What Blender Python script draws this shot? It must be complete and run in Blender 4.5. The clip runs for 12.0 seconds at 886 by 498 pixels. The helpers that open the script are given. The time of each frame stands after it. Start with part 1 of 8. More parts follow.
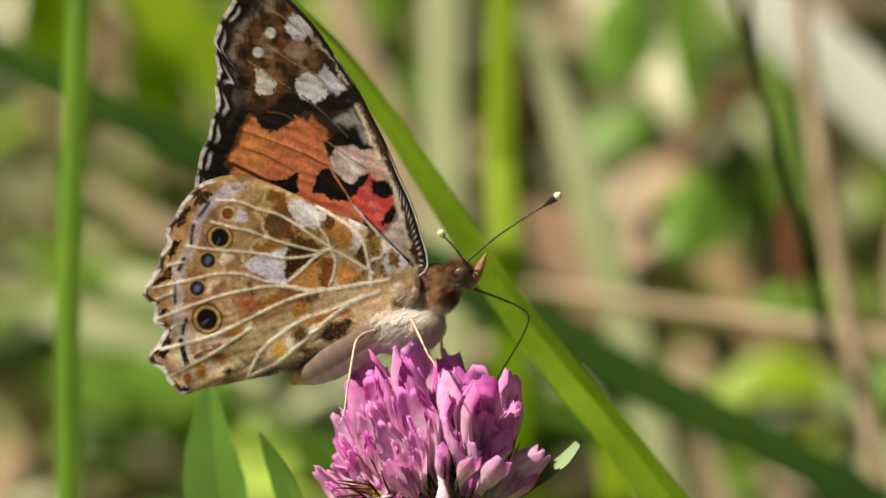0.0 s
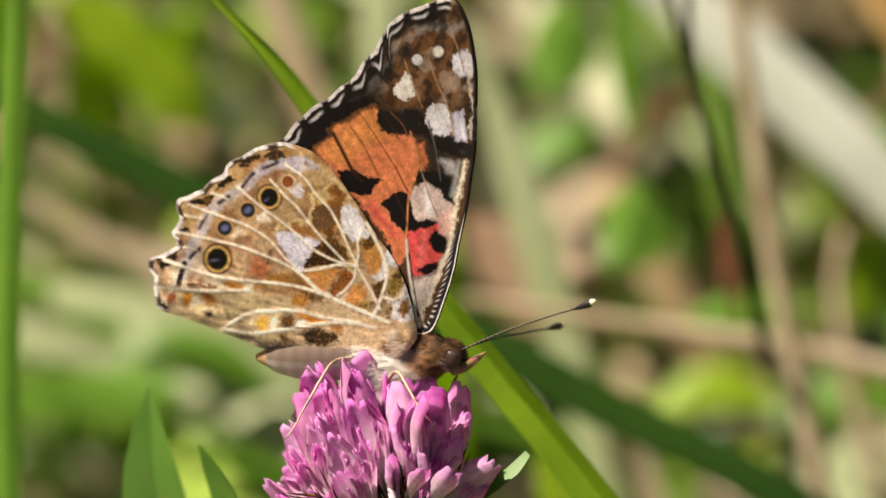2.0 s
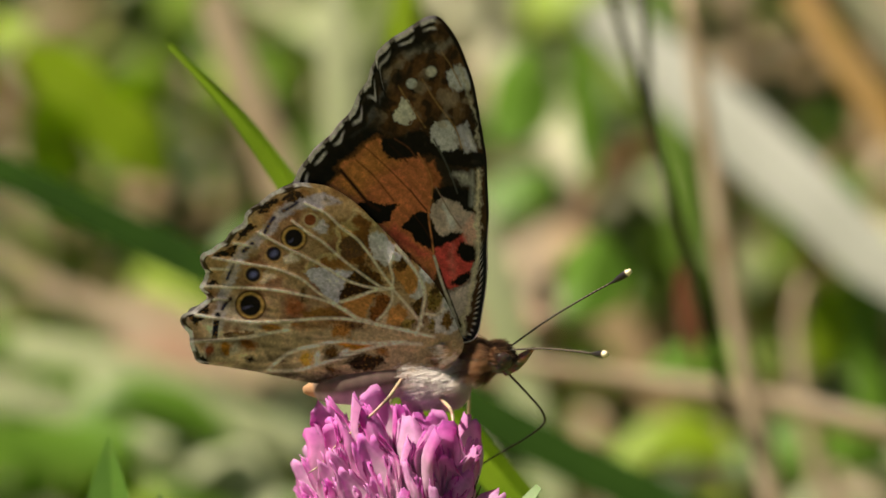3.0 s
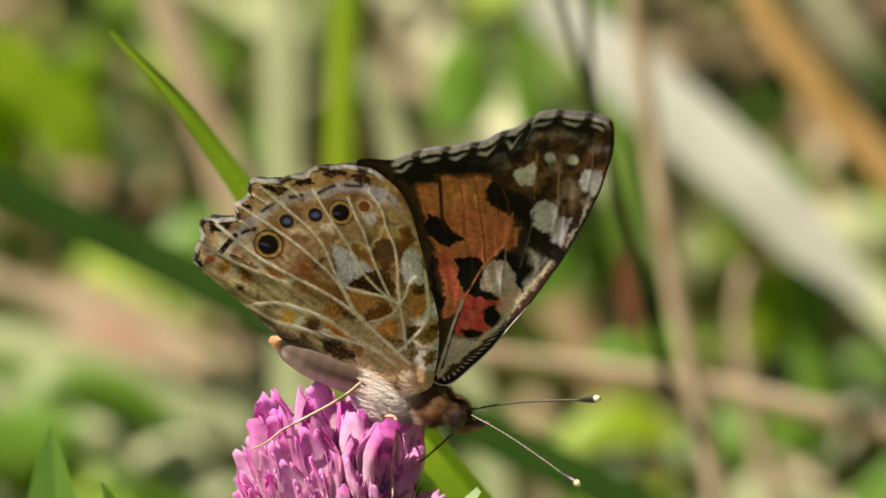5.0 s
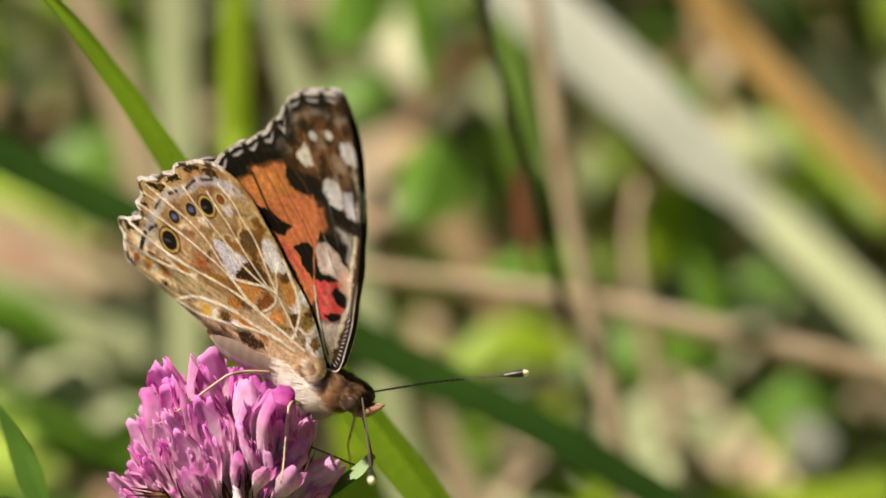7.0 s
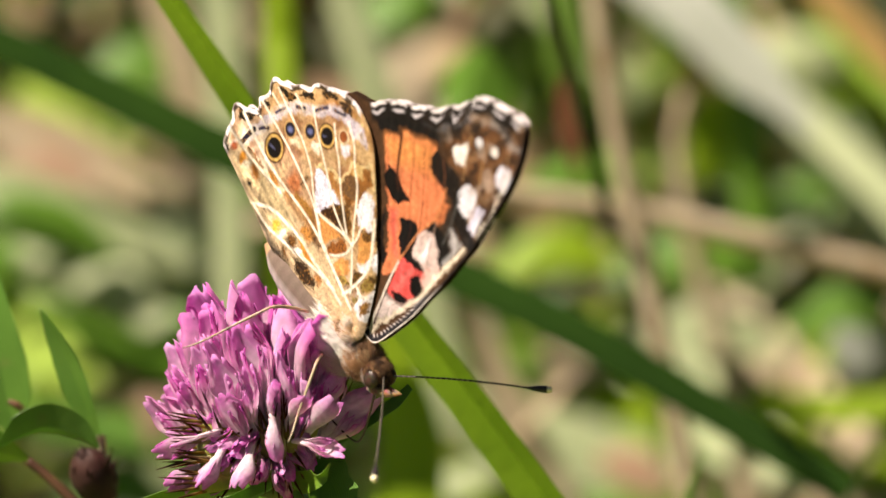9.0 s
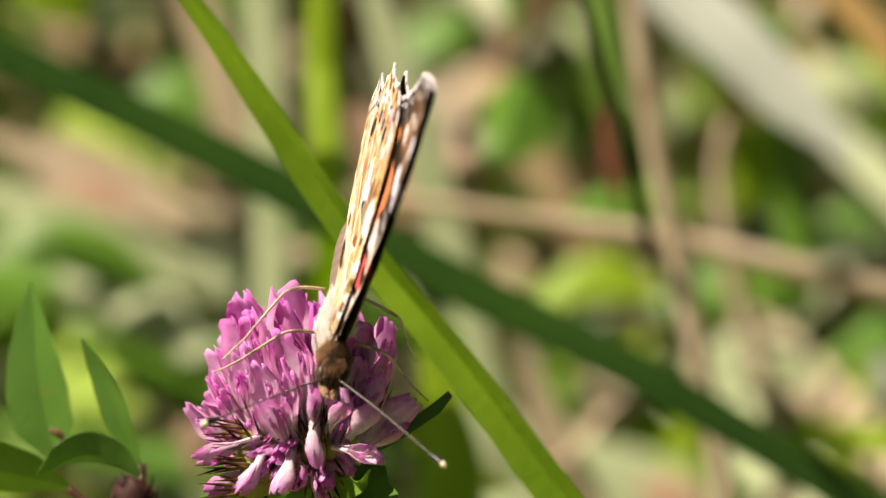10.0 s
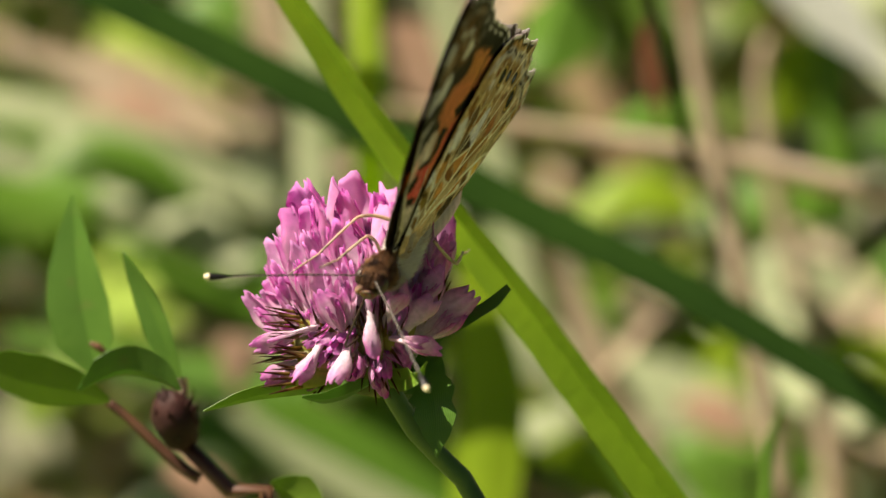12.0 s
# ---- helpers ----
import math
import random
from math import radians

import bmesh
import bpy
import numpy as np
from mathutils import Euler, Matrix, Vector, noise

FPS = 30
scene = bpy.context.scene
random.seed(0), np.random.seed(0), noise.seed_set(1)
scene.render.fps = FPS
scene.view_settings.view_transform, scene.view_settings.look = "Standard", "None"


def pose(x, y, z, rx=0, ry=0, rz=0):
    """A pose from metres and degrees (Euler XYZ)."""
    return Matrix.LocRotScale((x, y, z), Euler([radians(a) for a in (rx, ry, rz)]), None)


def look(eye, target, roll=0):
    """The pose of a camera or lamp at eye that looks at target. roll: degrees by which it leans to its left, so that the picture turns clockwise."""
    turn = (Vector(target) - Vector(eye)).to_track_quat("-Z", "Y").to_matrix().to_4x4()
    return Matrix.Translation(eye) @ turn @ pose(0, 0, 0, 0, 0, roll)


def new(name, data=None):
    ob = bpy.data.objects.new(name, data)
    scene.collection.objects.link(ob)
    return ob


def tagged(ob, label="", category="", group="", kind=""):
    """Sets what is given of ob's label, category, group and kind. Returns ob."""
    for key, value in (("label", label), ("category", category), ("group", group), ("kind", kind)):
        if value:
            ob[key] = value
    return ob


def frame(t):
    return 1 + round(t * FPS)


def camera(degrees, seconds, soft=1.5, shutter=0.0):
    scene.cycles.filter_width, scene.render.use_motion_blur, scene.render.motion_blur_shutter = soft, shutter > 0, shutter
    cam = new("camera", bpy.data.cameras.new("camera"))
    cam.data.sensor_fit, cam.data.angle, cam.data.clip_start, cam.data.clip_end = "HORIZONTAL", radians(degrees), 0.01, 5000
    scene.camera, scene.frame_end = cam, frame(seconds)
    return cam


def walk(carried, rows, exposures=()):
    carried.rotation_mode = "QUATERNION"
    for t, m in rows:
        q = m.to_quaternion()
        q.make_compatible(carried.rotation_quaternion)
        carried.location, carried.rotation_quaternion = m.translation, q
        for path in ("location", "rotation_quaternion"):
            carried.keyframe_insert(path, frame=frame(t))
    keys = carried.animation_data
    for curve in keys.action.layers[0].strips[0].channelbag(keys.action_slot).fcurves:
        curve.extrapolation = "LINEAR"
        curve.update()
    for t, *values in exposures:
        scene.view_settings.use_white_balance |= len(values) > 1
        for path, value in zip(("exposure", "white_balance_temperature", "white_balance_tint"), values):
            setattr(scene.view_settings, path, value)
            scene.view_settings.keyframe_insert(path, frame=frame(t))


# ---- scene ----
# ---------------------------------------------------------------- camera
EYE = (0.00000, -1.08757, 0.70714)
cam = camera(3.913, 12.0)
cam.data.dof.use_dof = True
cam.data.dof.focus_distance = 1.198
cam.data.dof.aperture_fstop = 18.0
PATH = [
    (0.0, look(EYE, (-0.01557, -0.00129, 0.20222))),
    (0.1, look(EYE, (-0.01808, -0.00089, 0.20315))),
    (0.2, look(EYE, (-0.01767, -0.00021, 0.20460))),
    (0.3, look(EYE, (-0.01637, 0.00008, 0.20518))),
    (0.4, look(EYE, (-0.01495, 0.00026, 0.20553))),
    (0.5, look(EYE, (-0.01374, -0.00015, 0.20461))),
    (0.6, look(EYE, (-0.01335, -0.00022, 0.20445))),
    (0.7, look(EYE, (-0.01174, -0.00092, 0.20290))),
    (0.8, look(EYE, (-0.01027, 0.00039, 0.20571))),
    (0.9, look(EYE, (-0.00920, -0.00115, 0.20236))),
    (1.0, look(EYE, (-0.00805, -0.00061, 0.20351))),
    (1.1, look(EYE, (-0.00672, -0.00043, 0.20386))),
    (1.2, look(EYE, (-0.00523, -0.00023, 0.20429))),
    (1.3, look(EYE, (-0.00711, -0.00095, 0.20274))),
    (1.4, look(EYE, (-0.00860, -0.00171, 0.20115))),
    (1.5, look(EYE, (-0.01213, -0.00173, 0.20117))),
    (1.6, look(EYE, (-0.01605, -0.00110, 0.20264))),
    (1.7, look(EYE, (-0.01470, -0.00122, 0.20233))),
    (1.8, look(EYE, (-0.01294, -0.00114, 0.20246))),
    (1.9, look(EYE, (-0.01106, -0.00080, 0.20313))),
    (2.0, look(EYE, (-0.00994, -0.00075, 0.20323))),
    (2.1, look(EYE, (-0.00821, -0.00107, 0.20251))),
    (2.2, look(EYE, (-0.00638, -0.00157, 0.20140))),
    (2.3, look(EYE, (-0.00769, -0.00136, 0.20189))),
    (2.4, look(EYE, (-0.00681, -0.00097, 0.20270))),
    (2.5, look(EYE, (-0.00538, -0.00006, 0.20466))),
    (2.6, look(EYE, (-0.00505, -0.00033, 0.20406))),
    (2.7, look(EYE, (-0.00563, -0.00053, 0.20364))),
    (2.8, look(EYE, (-0.00631, -0.00001, 0.20476))),
    (2.9, look(EYE, (-0.00708, 0.00045, 0.20578))),
    (3.0, look(EYE, (-0.00621, 0.00121, 0.20741))),
    (3.1, look(EYE, (-0.00494, 0.00182, 0.20873))),
    (3.2, look(EYE, (-0.00345, 0.00249, 0.21019))),
    (4.8, look(EYE, (-0.00103, 0.00052, 0.20588))),
    (4.9, look(EYE, (-0.00088, 0.00072, 0.20632))),
    (5.0, look(EYE, (-0.00089, 0.00071, 0.20629))),
    (5.1, look(EYE, (0.00030, 0.00028, 0.20536))),
    (5.2, look(EYE, (0.00050, -0.00001, 0.20472))),
    (5.3, look(EYE, (0.00148, 0.00003, 0.20482))),
    (5.4, look(EYE, (0.00214, 0.00027, 0.20534))),
    (5.5, look(EYE, (-0.00068, 0.00063, 0.20611))),
    (5.6, look(EYE, (0.00070, -0.00031, 0.20409))),
    (5.7, look(EYE, (0.00169, -0.00179, 0.20090))),
    (5.8, look(EYE, (0.00112, -0.00174, 0.20100))),
    (5.9, look(EYE, (0.00154, -0.00199, 0.20047))),
    (6.0, look(EYE, (-0.00026, -0.00095, 0.20269))),
    (6.1, look(EYE, (-0.00080, -0.00085, 0.20291))),
    (6.2, look(EYE, (0.00046, -0.00157, 0.20137))),
    (6.3, look(EYE, (0.00083, -0.00173, 0.20101))),
    (6.4, look(EYE, (0.00205, -0.00252, 0.19932))),
    (6.5, look(EYE, (0.00269, -0.00190, 0.20066))),
    (6.6, look(EYE, (0.00429, -0.00277, 0.19882))),
    (6.7, look(EYE, (0.00569, -0.00213, 0.20020))),
    (6.8, look(EYE, (0.00730, -0.00180, 0.20092))),
    (6.9, look(EYE, (0.00865, -0.00166, 0.20125))),
    (7.0, look(EYE, (0.00883, -0.00246, 0.19953))),
    (7.1, look(EYE, (0.00766, -0.00291, 0.19856))),
    (7.2, look(EYE, (0.00383, -0.00412, 0.19595))),
    (8.8, look(EYE, (0.00387, -0.00560, 0.19281))),
    (8.9, look(EYE, (0.00391, -0.00524, 0.19357))),
    (9.0, look(EYE, (0.00476, -0.00607, 0.19183))),
    (9.1, look(EYE, (0.00574, -0.00616, 0.19166))),
    (9.2, look(EYE, (0.00626, -0.00642, 0.19113))),
    (9.3, look(EYE, (0.00703, -0.00706, 0.18978))),
    (9.4, look(EYE, (0.00326, -0.00519, 0.19367))),
    (9.5, look(EYE, (-0.00022, -0.00558, 0.19284))),
    (9.6, look(EYE, (-0.00072, -0.00478, 0.19454))),
    (9.7, look(EYE, (0.00004, -0.00547, 0.19307))),
    (9.8, look(EYE, (0.00029, -0.00524, 0.19356))),
    (9.9, look(EYE, (0.00032, -0.00557, 0.19286))),
    (10.0, look(EYE, (0.00096, -0.00492, 0.19424))),
    (10.1, look(EYE, (0.00119, -0.00427, 0.19561))),
    (10.2, look(EYE, (0.00080, -0.00419, 0.19578))),
    (10.3, look(EYE, (0.00188, -0.00521, 0.19363))),
    (10.4, look(EYE, (0.00255, -0.00557, 0.19288))),
    (10.5, look(EYE, (0.00349, -0.00554, 0.19294))),
    (10.6, look(EYE, (0.00382, -0.00541, 0.19321))),
    (10.7, look(EYE, (0.00121, -0.00530, 0.19343))),
    (10.8, look(EYE, (0.00023, -0.00606, 0.19183))),
    (10.9, look(EYE, (0.00096, -0.00688, 0.19011))),
    (11.0, look(EYE, (0.00164, -0.00745, 0.18893))),
    (11.1, look(EYE, (0.00257, -0.00682, 0.19025))),
    (11.2, look(EYE, (0.00383, -0.00708, 0.18972))),
    (11.3, look(EYE, (0.00319, -0.00699, 0.18990))),
    (11.4, look(EYE, (0.00026, -0.00785, 0.18810))),
    (11.5, look(EYE, (0.00018, -0.00788, 0.18803))),
    (11.6, look(EYE, (0.00014, -0.00791, 0.18797))),
    (11.7, look(EYE, (-0.00007, -0.00797, 0.18785))),
    (11.8, look(EYE, (-0.00048, -0.00805, 0.18767))),
    (11.9, look(EYE, (-0.00146, -0.00700, 0.18987))),
    (12.0, look(EYE, (-0.00282, -0.00833, 0.18711))),
]
walk(cam, PATH, exposures=[(0.0, 1.14, 7350, 13), (2.5, 1.14, 7350, 13), (3.0, 0.97, 7350, 13), (5.0, 1.17, 7350, 13), (6.5, 1.11, 7350, 13), (7.2, 1.08, 7350, 13), (9.0, 1.13, 7350, 13), (12.0, 1.13, 7350, 13)])

# ---------------------------------------------------------------- light
SUN_WAY = Vector((-0.58, 0.11, 0.81)).normalized()
world = bpy.data.worlds.new("daylight")
scene.world = world
world.use_nodes = True
sky = world.node_tree.nodes.new("ShaderNodeTexSky")
sky.sky_type = "NISHITA"
sky.sun_disc = False
sky.sun_elevation = math.asin(SUN_WAY.z)
sky.sun_rotation = math.atan2(SUN_WAY.x, SUN_WAY.y)
backdrop = world.node_tree.nodes["Background"]
backdrop.inputs["Strength"].default_value = 0.018
world.node_tree.links.new(sky.outputs[0], backdrop.inputs[0])
sun = new("sun", bpy.data.lights.new("sun", "SUN"))
sun.data.energy = 5.0
sun.data.angle = radians(0.55)
sun.data.color = (1.0, 0.95, 0.86)
sun.matrix_world = look(SUN_WAY * 5, (0, 0, 0))

# ---------------------------------------------------------------- places
# Millimetres in a frame that leans back by 25 degrees: across, up, away.
LEAN = Matrix.Rotation(radians(-25), 3, "X")
MIDDLE = Vector((0, 0, 0.20))


def lean(x, u, b=0.0):
    return LEAN @ Vector((x, b, u)) / 1000


def spot(x, u, b=0.0):
    return MIDDLE + lean(x, u, b)


def vnoise(x, y, size, seed):
    """Smooth value noise from -1 to 1 over arrays."""
    rng = np.random.RandomState(seed)
    grid = rng.rand(64, 64) * 2 - 1
    gx, gy = np.asarray(x) / size + 517.3, np.asarray(y) / size + 331.7
    ix, iy = np.floor(gx).astype(int), np.floor(gy).astype(int)
    fx, fy = gx - ix, gy - iy
    fx, fy = fx * fx * (3 - 2 * fx), fy * fy * (3 - 2 * fy)
    a, b = grid[ix % 64, iy % 64], grid[(ix + 1) % 64, iy % 64]
    c, d = grid[ix % 64, (iy + 1) % 64], grid[(ix + 1) % 64, (iy + 1) % 64]
    return (a * (1 - fx) + b * fx) * (1 - fy) + (c * (1 - fx) + d * fx) * fy


# ---------------------------------------------------------------- materials
def material(name):
    m = bpy.data.materials.new(name)
    m.use_nodes = True
    n, l = m.node_tree.nodes, m.node_tree.links
    return m, n, l, n["Principled BSDF"]


def see_through(m, colour_socket, share):
    """Mix light that passes through a thin sheet with the surface."""
    n, l = m.node_tree.nodes, m.node_tree.links
    t = n.new("ShaderNodeBsdfTranslucent")
    mix = n.new("ShaderNodeMixShader")
    mix.inputs[0].default_value = share
    l.new(colour_socket, t.inputs["Color"])
    l.new(n["Principled BSDF"].outputs[0], mix.inputs[1])
    l.new(t.outputs[0], mix.inputs[2])
    l.new(mix.outputs[0], n["Material Output"].inputs["Surface"])


def plant(name, dark, light, size=260.0, share=0.25, rough=0.5, veins=0.0, worn=None, bump=0.15):
    """Leaf or stalk: two tones, fine grain, veins along the 'lay' attribute, dry specks."""
    m, n, l, p = material(name)
    co = n.new("ShaderNodeTexCoord")
    big = n.new("ShaderNodeTexNoise")
    big.inputs["Scale"].default_value = size
    big.inputs["Detail"].default_value = 4
    l.new(co.outputs["Object"], big.inputs["Vector"])
    ramp = n.new("ShaderNodeValToRGB")
    ramp.color_ramp.elements[0].position, ramp.color_ramp.elements[1].position = 0.35, 0.68
    ramp.color_ramp.elements[0].color, ramp.color_ramp.elements[1].color = (*dark, 1), (*light, 1)
    l.new(big.outputs["Fac"], ramp.inputs[0])
    out = ramp.outputs[0]
    fine = n.new("ShaderNodeTexNoise")
    fine.inputs["Scale"].default_value = size * 9
    fine.inputs["Detail"].default_value = 3
    l.new(co.outputs["Object"], fine.inputs["Vector"])
    height = fine.outputs["Fac"]
    if veins:
        at = n.new("ShaderNodeAttribute")
        at.attribute_name = "lay"
        sep = n.new("ShaderNodeSeparateColor")
        l.new(at.outputs["Color"], sep.inputs[0])
        mul = n.new("ShaderNodeMath")
        mul.operation = "MULTIPLY"
        mul.inputs[1].default_value = veins
        l.new(sep.outputs[1], mul.inputs[0])
        sine = n.new("ShaderNodeMath")
        sine.operation = "SINE"
        l.new(mul.outputs[0], sine.inputs[0])
        fac = n.new("ShaderNodeMapRange")
        fac.inputs[1].default_value, fac.inputs[2].default_value = -1, 1
        fac.inputs[3].default_value, fac.inputs[4].default_value = 0.0, 0.22
        l.new(sine.outputs[0], fac.inputs[0])
        mix = n.new("ShaderNodeMixRGB")
        mix.inputs[2].default_value = (*[min(1, c * 1.7 + 0.02) for c in light], 1)
        l.new(fac.outputs[0], mix.inputs[0])
        l.new(out, mix.inputs[1])
        out = mix.outputs[0]
        add = n.new("ShaderNodeMath")
        l.new(fac.outputs[0], add.inputs[0])
        l.new(height, add.inputs[1])
        height = add.outputs[0]
    if worn:
        sp = n.new("ShaderNodeTexNoise")
        sp.inputs["Scale"].default_value = size * 2.2
        sp.inputs["Detail"].default_value = 6
        l.new(co.outputs["Object"], sp.inputs["Vector"])
        cut = n.new("ShaderNodeMapRange")
        cut.inputs[1].default_value, cut.inputs[2].default_value = 0.62, 0.75
        l.new(sp.outputs["Fac"], cut.inputs[0])
        mix = n.new("ShaderNodeMixRGB")
        mix.inputs[2].default_value = (*worn, 1)
        l.new(cut.outputs[0], mix.inputs[0])
        l.new(out, mix.inputs[1])
        out = mix.outputs[0]
    l.new(out, p.inputs["Base Color"])
    p.inputs["Roughness"].default_value = rough
    p.inputs["Specular IOR Level"].default_value = 0.05 if rough > 0.75 else 0.2 if rough > 0.55 else 0.4
    b = n.new("ShaderNodeBump")
    b.inputs["Strength"].default_value = bump
    b.inputs["Distance"].default_value = 0.0004
    l.new(height, b.inputs["Height"])
    l.new(b.outputs[0], p.inputs["Normal"])
    if share:
        see_through(m, out, share)
    return m


def tinted(name, share=0.2, rough=0.6, grain=6000.0, bump=0.2, deep=0.12, sheen=0.0, vary=0.0, shine=0.4):
    """Colours laid down in the mesh's 'tone' attribute, with a fine grain over them."""
    m, n, l, p = material(name)
    at = n.new("ShaderNodeAttribute")
    at.attribute_name = "tone"
    co = n.new("ShaderNodeTexCoord")
    noise_a = n.new("ShaderNodeTexNoise")
    noise_a.inputs["Scale"].default_value = grain
    noise_a.inputs["Detail"].default_value = 3
    l.new(co.outputs["Object"], noise_a.inputs["Vector"])
    rng = n.new("ShaderNodeMapRange")
    rng.inputs[3].default_value, rng.inputs[4].default_value = 1 - deep * 2, 1 + deep * 2
    l.new(noise_a.outputs["Fac"], rng.inputs[0])
    mix = n.new("ShaderNodeVectorMath")
    mix.operation = "SCALE"
    l.new(at.outputs["Color"], mix.inputs[0])
    l.new(rng.outputs[0], mix.inputs["Scale"])
    if vary:
        info = n.new("ShaderNodeObjectInfo")
        pick = n.new("ShaderNodeMapRange")
        pick.inputs[3].default_value, pick.inputs[4].default_value = 1 - vary, 1 + vary
        l.new(info.outputs["Random"], pick.inputs[0])
        hue = n.new("ShaderNodeHueSaturation")
        l.new(pick.outputs[0], hue.inputs["Saturation"])
        l.new(mix.outputs[0], hue.inputs["Color"])
        mix = hue
    l.new(mix.outputs[0], p.inputs["Base Color"])
    p.inputs["Roughness"].default_value = rough
    p.inputs["Sheen Weight"].default_value = sheen
    p.inputs["Specular IOR Level"].default_value = shine
    b = n.new("ShaderNodeBump")
    b.inputs["Strength"].default_value = bump
    b.inputs["Distance"].default_value = 0.0001
    l.new(noise_a.outputs["Fac"], b.inputs["Height"])
    l.new(b.outputs[0], p.inputs["Normal"])
    if share:
        see_through(m, mix.outputs[0], share)
    return m


WING = tinted("wing_scales", 0.10, 0.65, 9000, 0.5, 0.18, shine=0.12)
FUR = tinted("fur", 0.45, 0.8, 4000, 0.0, 0.08, 0.15, shine=0.1)
PETAL = tinted("clover_petal", 0.64, 0.6, 1500, 0.3, 0.12, vary=0.22)
CHITIN = tinted("chitin", 0.0, 0.42, 3000, 0.2, 0.10)
BLADE = plant("grass_blade", (0.15, 0.27, 0.014), (0.23, 0.37, 0.022), 90, 0.15, 0.38, 42)
# The wide blade's shade is put into this near-black green.
SHADE_GREEN = plant("shade_toned_blade", (0.010, 0.032, 0.003), (0.020, 0.055, 0.005), 60, 0.08, 0.8, 20)
LIME = plant("lime_blade", (0.24, 0.37, 0.010), (0.34, 0.48, 0.025), 60, 0.55, 0.5, 20)
SAGE = plant("pale_green_blade", (0.38, 0.44, 0.24), (0.54, 0.58, 0.38), 60, 0.5, 0.6, 16)
LEAF = plant("clover_leaf", (0.08, 0.19, 0.025), (0.13, 0.27, 0.04), 160, 0.45, 0.42, 60, (0.16, 0.22, 0.05))
LEAF_YOUNG = plant("young_clover_leaf", (0.14, 0.27, 0.02), (0.22, 0.36, 0.04), 160, 0.4, 0.42, 60)
STEM = plant("clover_stem", (0.07, 0.15, 0.025), (0.12, 0.21, 0.04), 200, 0.1, 0.45)
RED_STEM = plant("reddish_stem", (0.06, 0.022, 0.015), (0.13, 0.06, 0.03), 200, 0.0, 0.5)
BUD = plant("withered_bud", (0.016, 0.006, 0.006), (0.05, 0.018, 0.014), 300, 0.0, 0.6)
STRAW = plant("dry_straw", (0.42, 0.32, 0.21), (0.58, 0.48, 0.35), 80, 0.4, 0.6, 20, (0.30, 0.16, 0.07))
ORANGE_STRAW = plant("orange_straw", (0.42, 0.25, 0.07), (0.58, 0.37, 0.15), 80, 0.2, 0.6, 20)
WHITE_STRAW = plant("bleached_leaf", (0.32, 0.34, 0.28), (0.48, 0.50, 0.45), 40, 0.5, 0.6, 14, (0.42, 0.44, 0.28))
DEAD = plant("dead_leaf", (0.48, 0.30, 0.20), (0.66, 0.48, 0.36), 70, 0.4, 0.65, 0, (0.25, 0.13, 0.07))
RUST = plant("rusty_leaf", (0.07, 0.025, 0.012), (0.17, 0.06, 0.025), 120, 0.1, 0.6)
DARK_STEM = plant("dark_stem", (0.014, 0.02, 0.005), (0.035, 0.04, 0.012), 120, 0.0, 0.8)
FIELD_LEAF = plant("broad_green_leaf", (0.08, 0.19, 0.015), (0.14, 0.28, 0.025), 60, 0.42, 0.45, 18)


# ---------------------------------------------------------------- mesh tools
def part(name, shape, mat, parent=None, label="", tones=None, lay=None, round_=True):
    """One mesh object from (vertices, faces), metres, under its thing or part."""
    verts, faces = shape
    me = bpy.data.meshes.new(name)
    me.from_pydata([tuple(v) for v in verts], [], [tuple(f) for f in faces])
    for title, data in (("tone", tones), ("lay", lay)):
        if data is not None:
            a = me.color_attributes.new(title, "FLOAT_COLOR", "POINT")
            a.data.foreach_set("color", np.column_stack([np.asarray(data, float), np.ones(len(verts))]).ravel().astype(np.float32))
    me.polygons.foreach_set("use_smooth", [round_] * len(me.polygons))
    me.materials.append(mat)
    me.update()
    ob = new(name, me)
    ob.parent = parent
    if label:
        ob["label"] = label
    return ob


def thing(name, label, category, group="", at=None):
    ob = new(name)
    ob.empty_display_size = 0.01
    if at is not None:
        ob.matrix_world = at if isinstance(at, Matrix) else Matrix.Translation(at)
    return tagged(ob, label, category, group)


def curve(points, count):
    """Points spread evenly along a smooth line through the given ones."""
    p = [np.array(q, float) for q in points]
    if len(p) == 2:
        return [Vector(p[0] + (p[1] - p[0]) * i / (count - 1)) for i in range(count)]
    p = [2 * p[0] - p[1]] + p + [2 * p[-1] - p[-2]]
    fine = []
    for i in range(1, len(p) - 2):
        for k in range(16):
            t = k / 16
            fine.append(0.5 * (2 * p[i] + (p[i + 1] - p[i - 1]) * t + (2 * p[i - 1] - 5 * p[i] + 4 * p[i + 1] - p[i + 2]) * t * t
                               + (3 * p[i] - p[i - 1] - 3 * p[i + 1] + p[i + 2]) * t ** 3))
    fine.append(p[-2])
    fine = np.array(fine)
    d = np.concatenate([[0], np.cumsum(np.linalg.norm(np.diff(fine, axis=0), axis=1))])
    s = np.linspace(0, d[-1], count)
    return [Vector([np.interp(v, d, fine[:, k]) for k in range(3)]) for v in s]


def joined(shapes):
    verts, faces = [], []
    for v, f in shapes:
        n = len(verts)
        verts += list(v)
        faces += [tuple(i + n for i in q) for q in f]
    return verts, faces


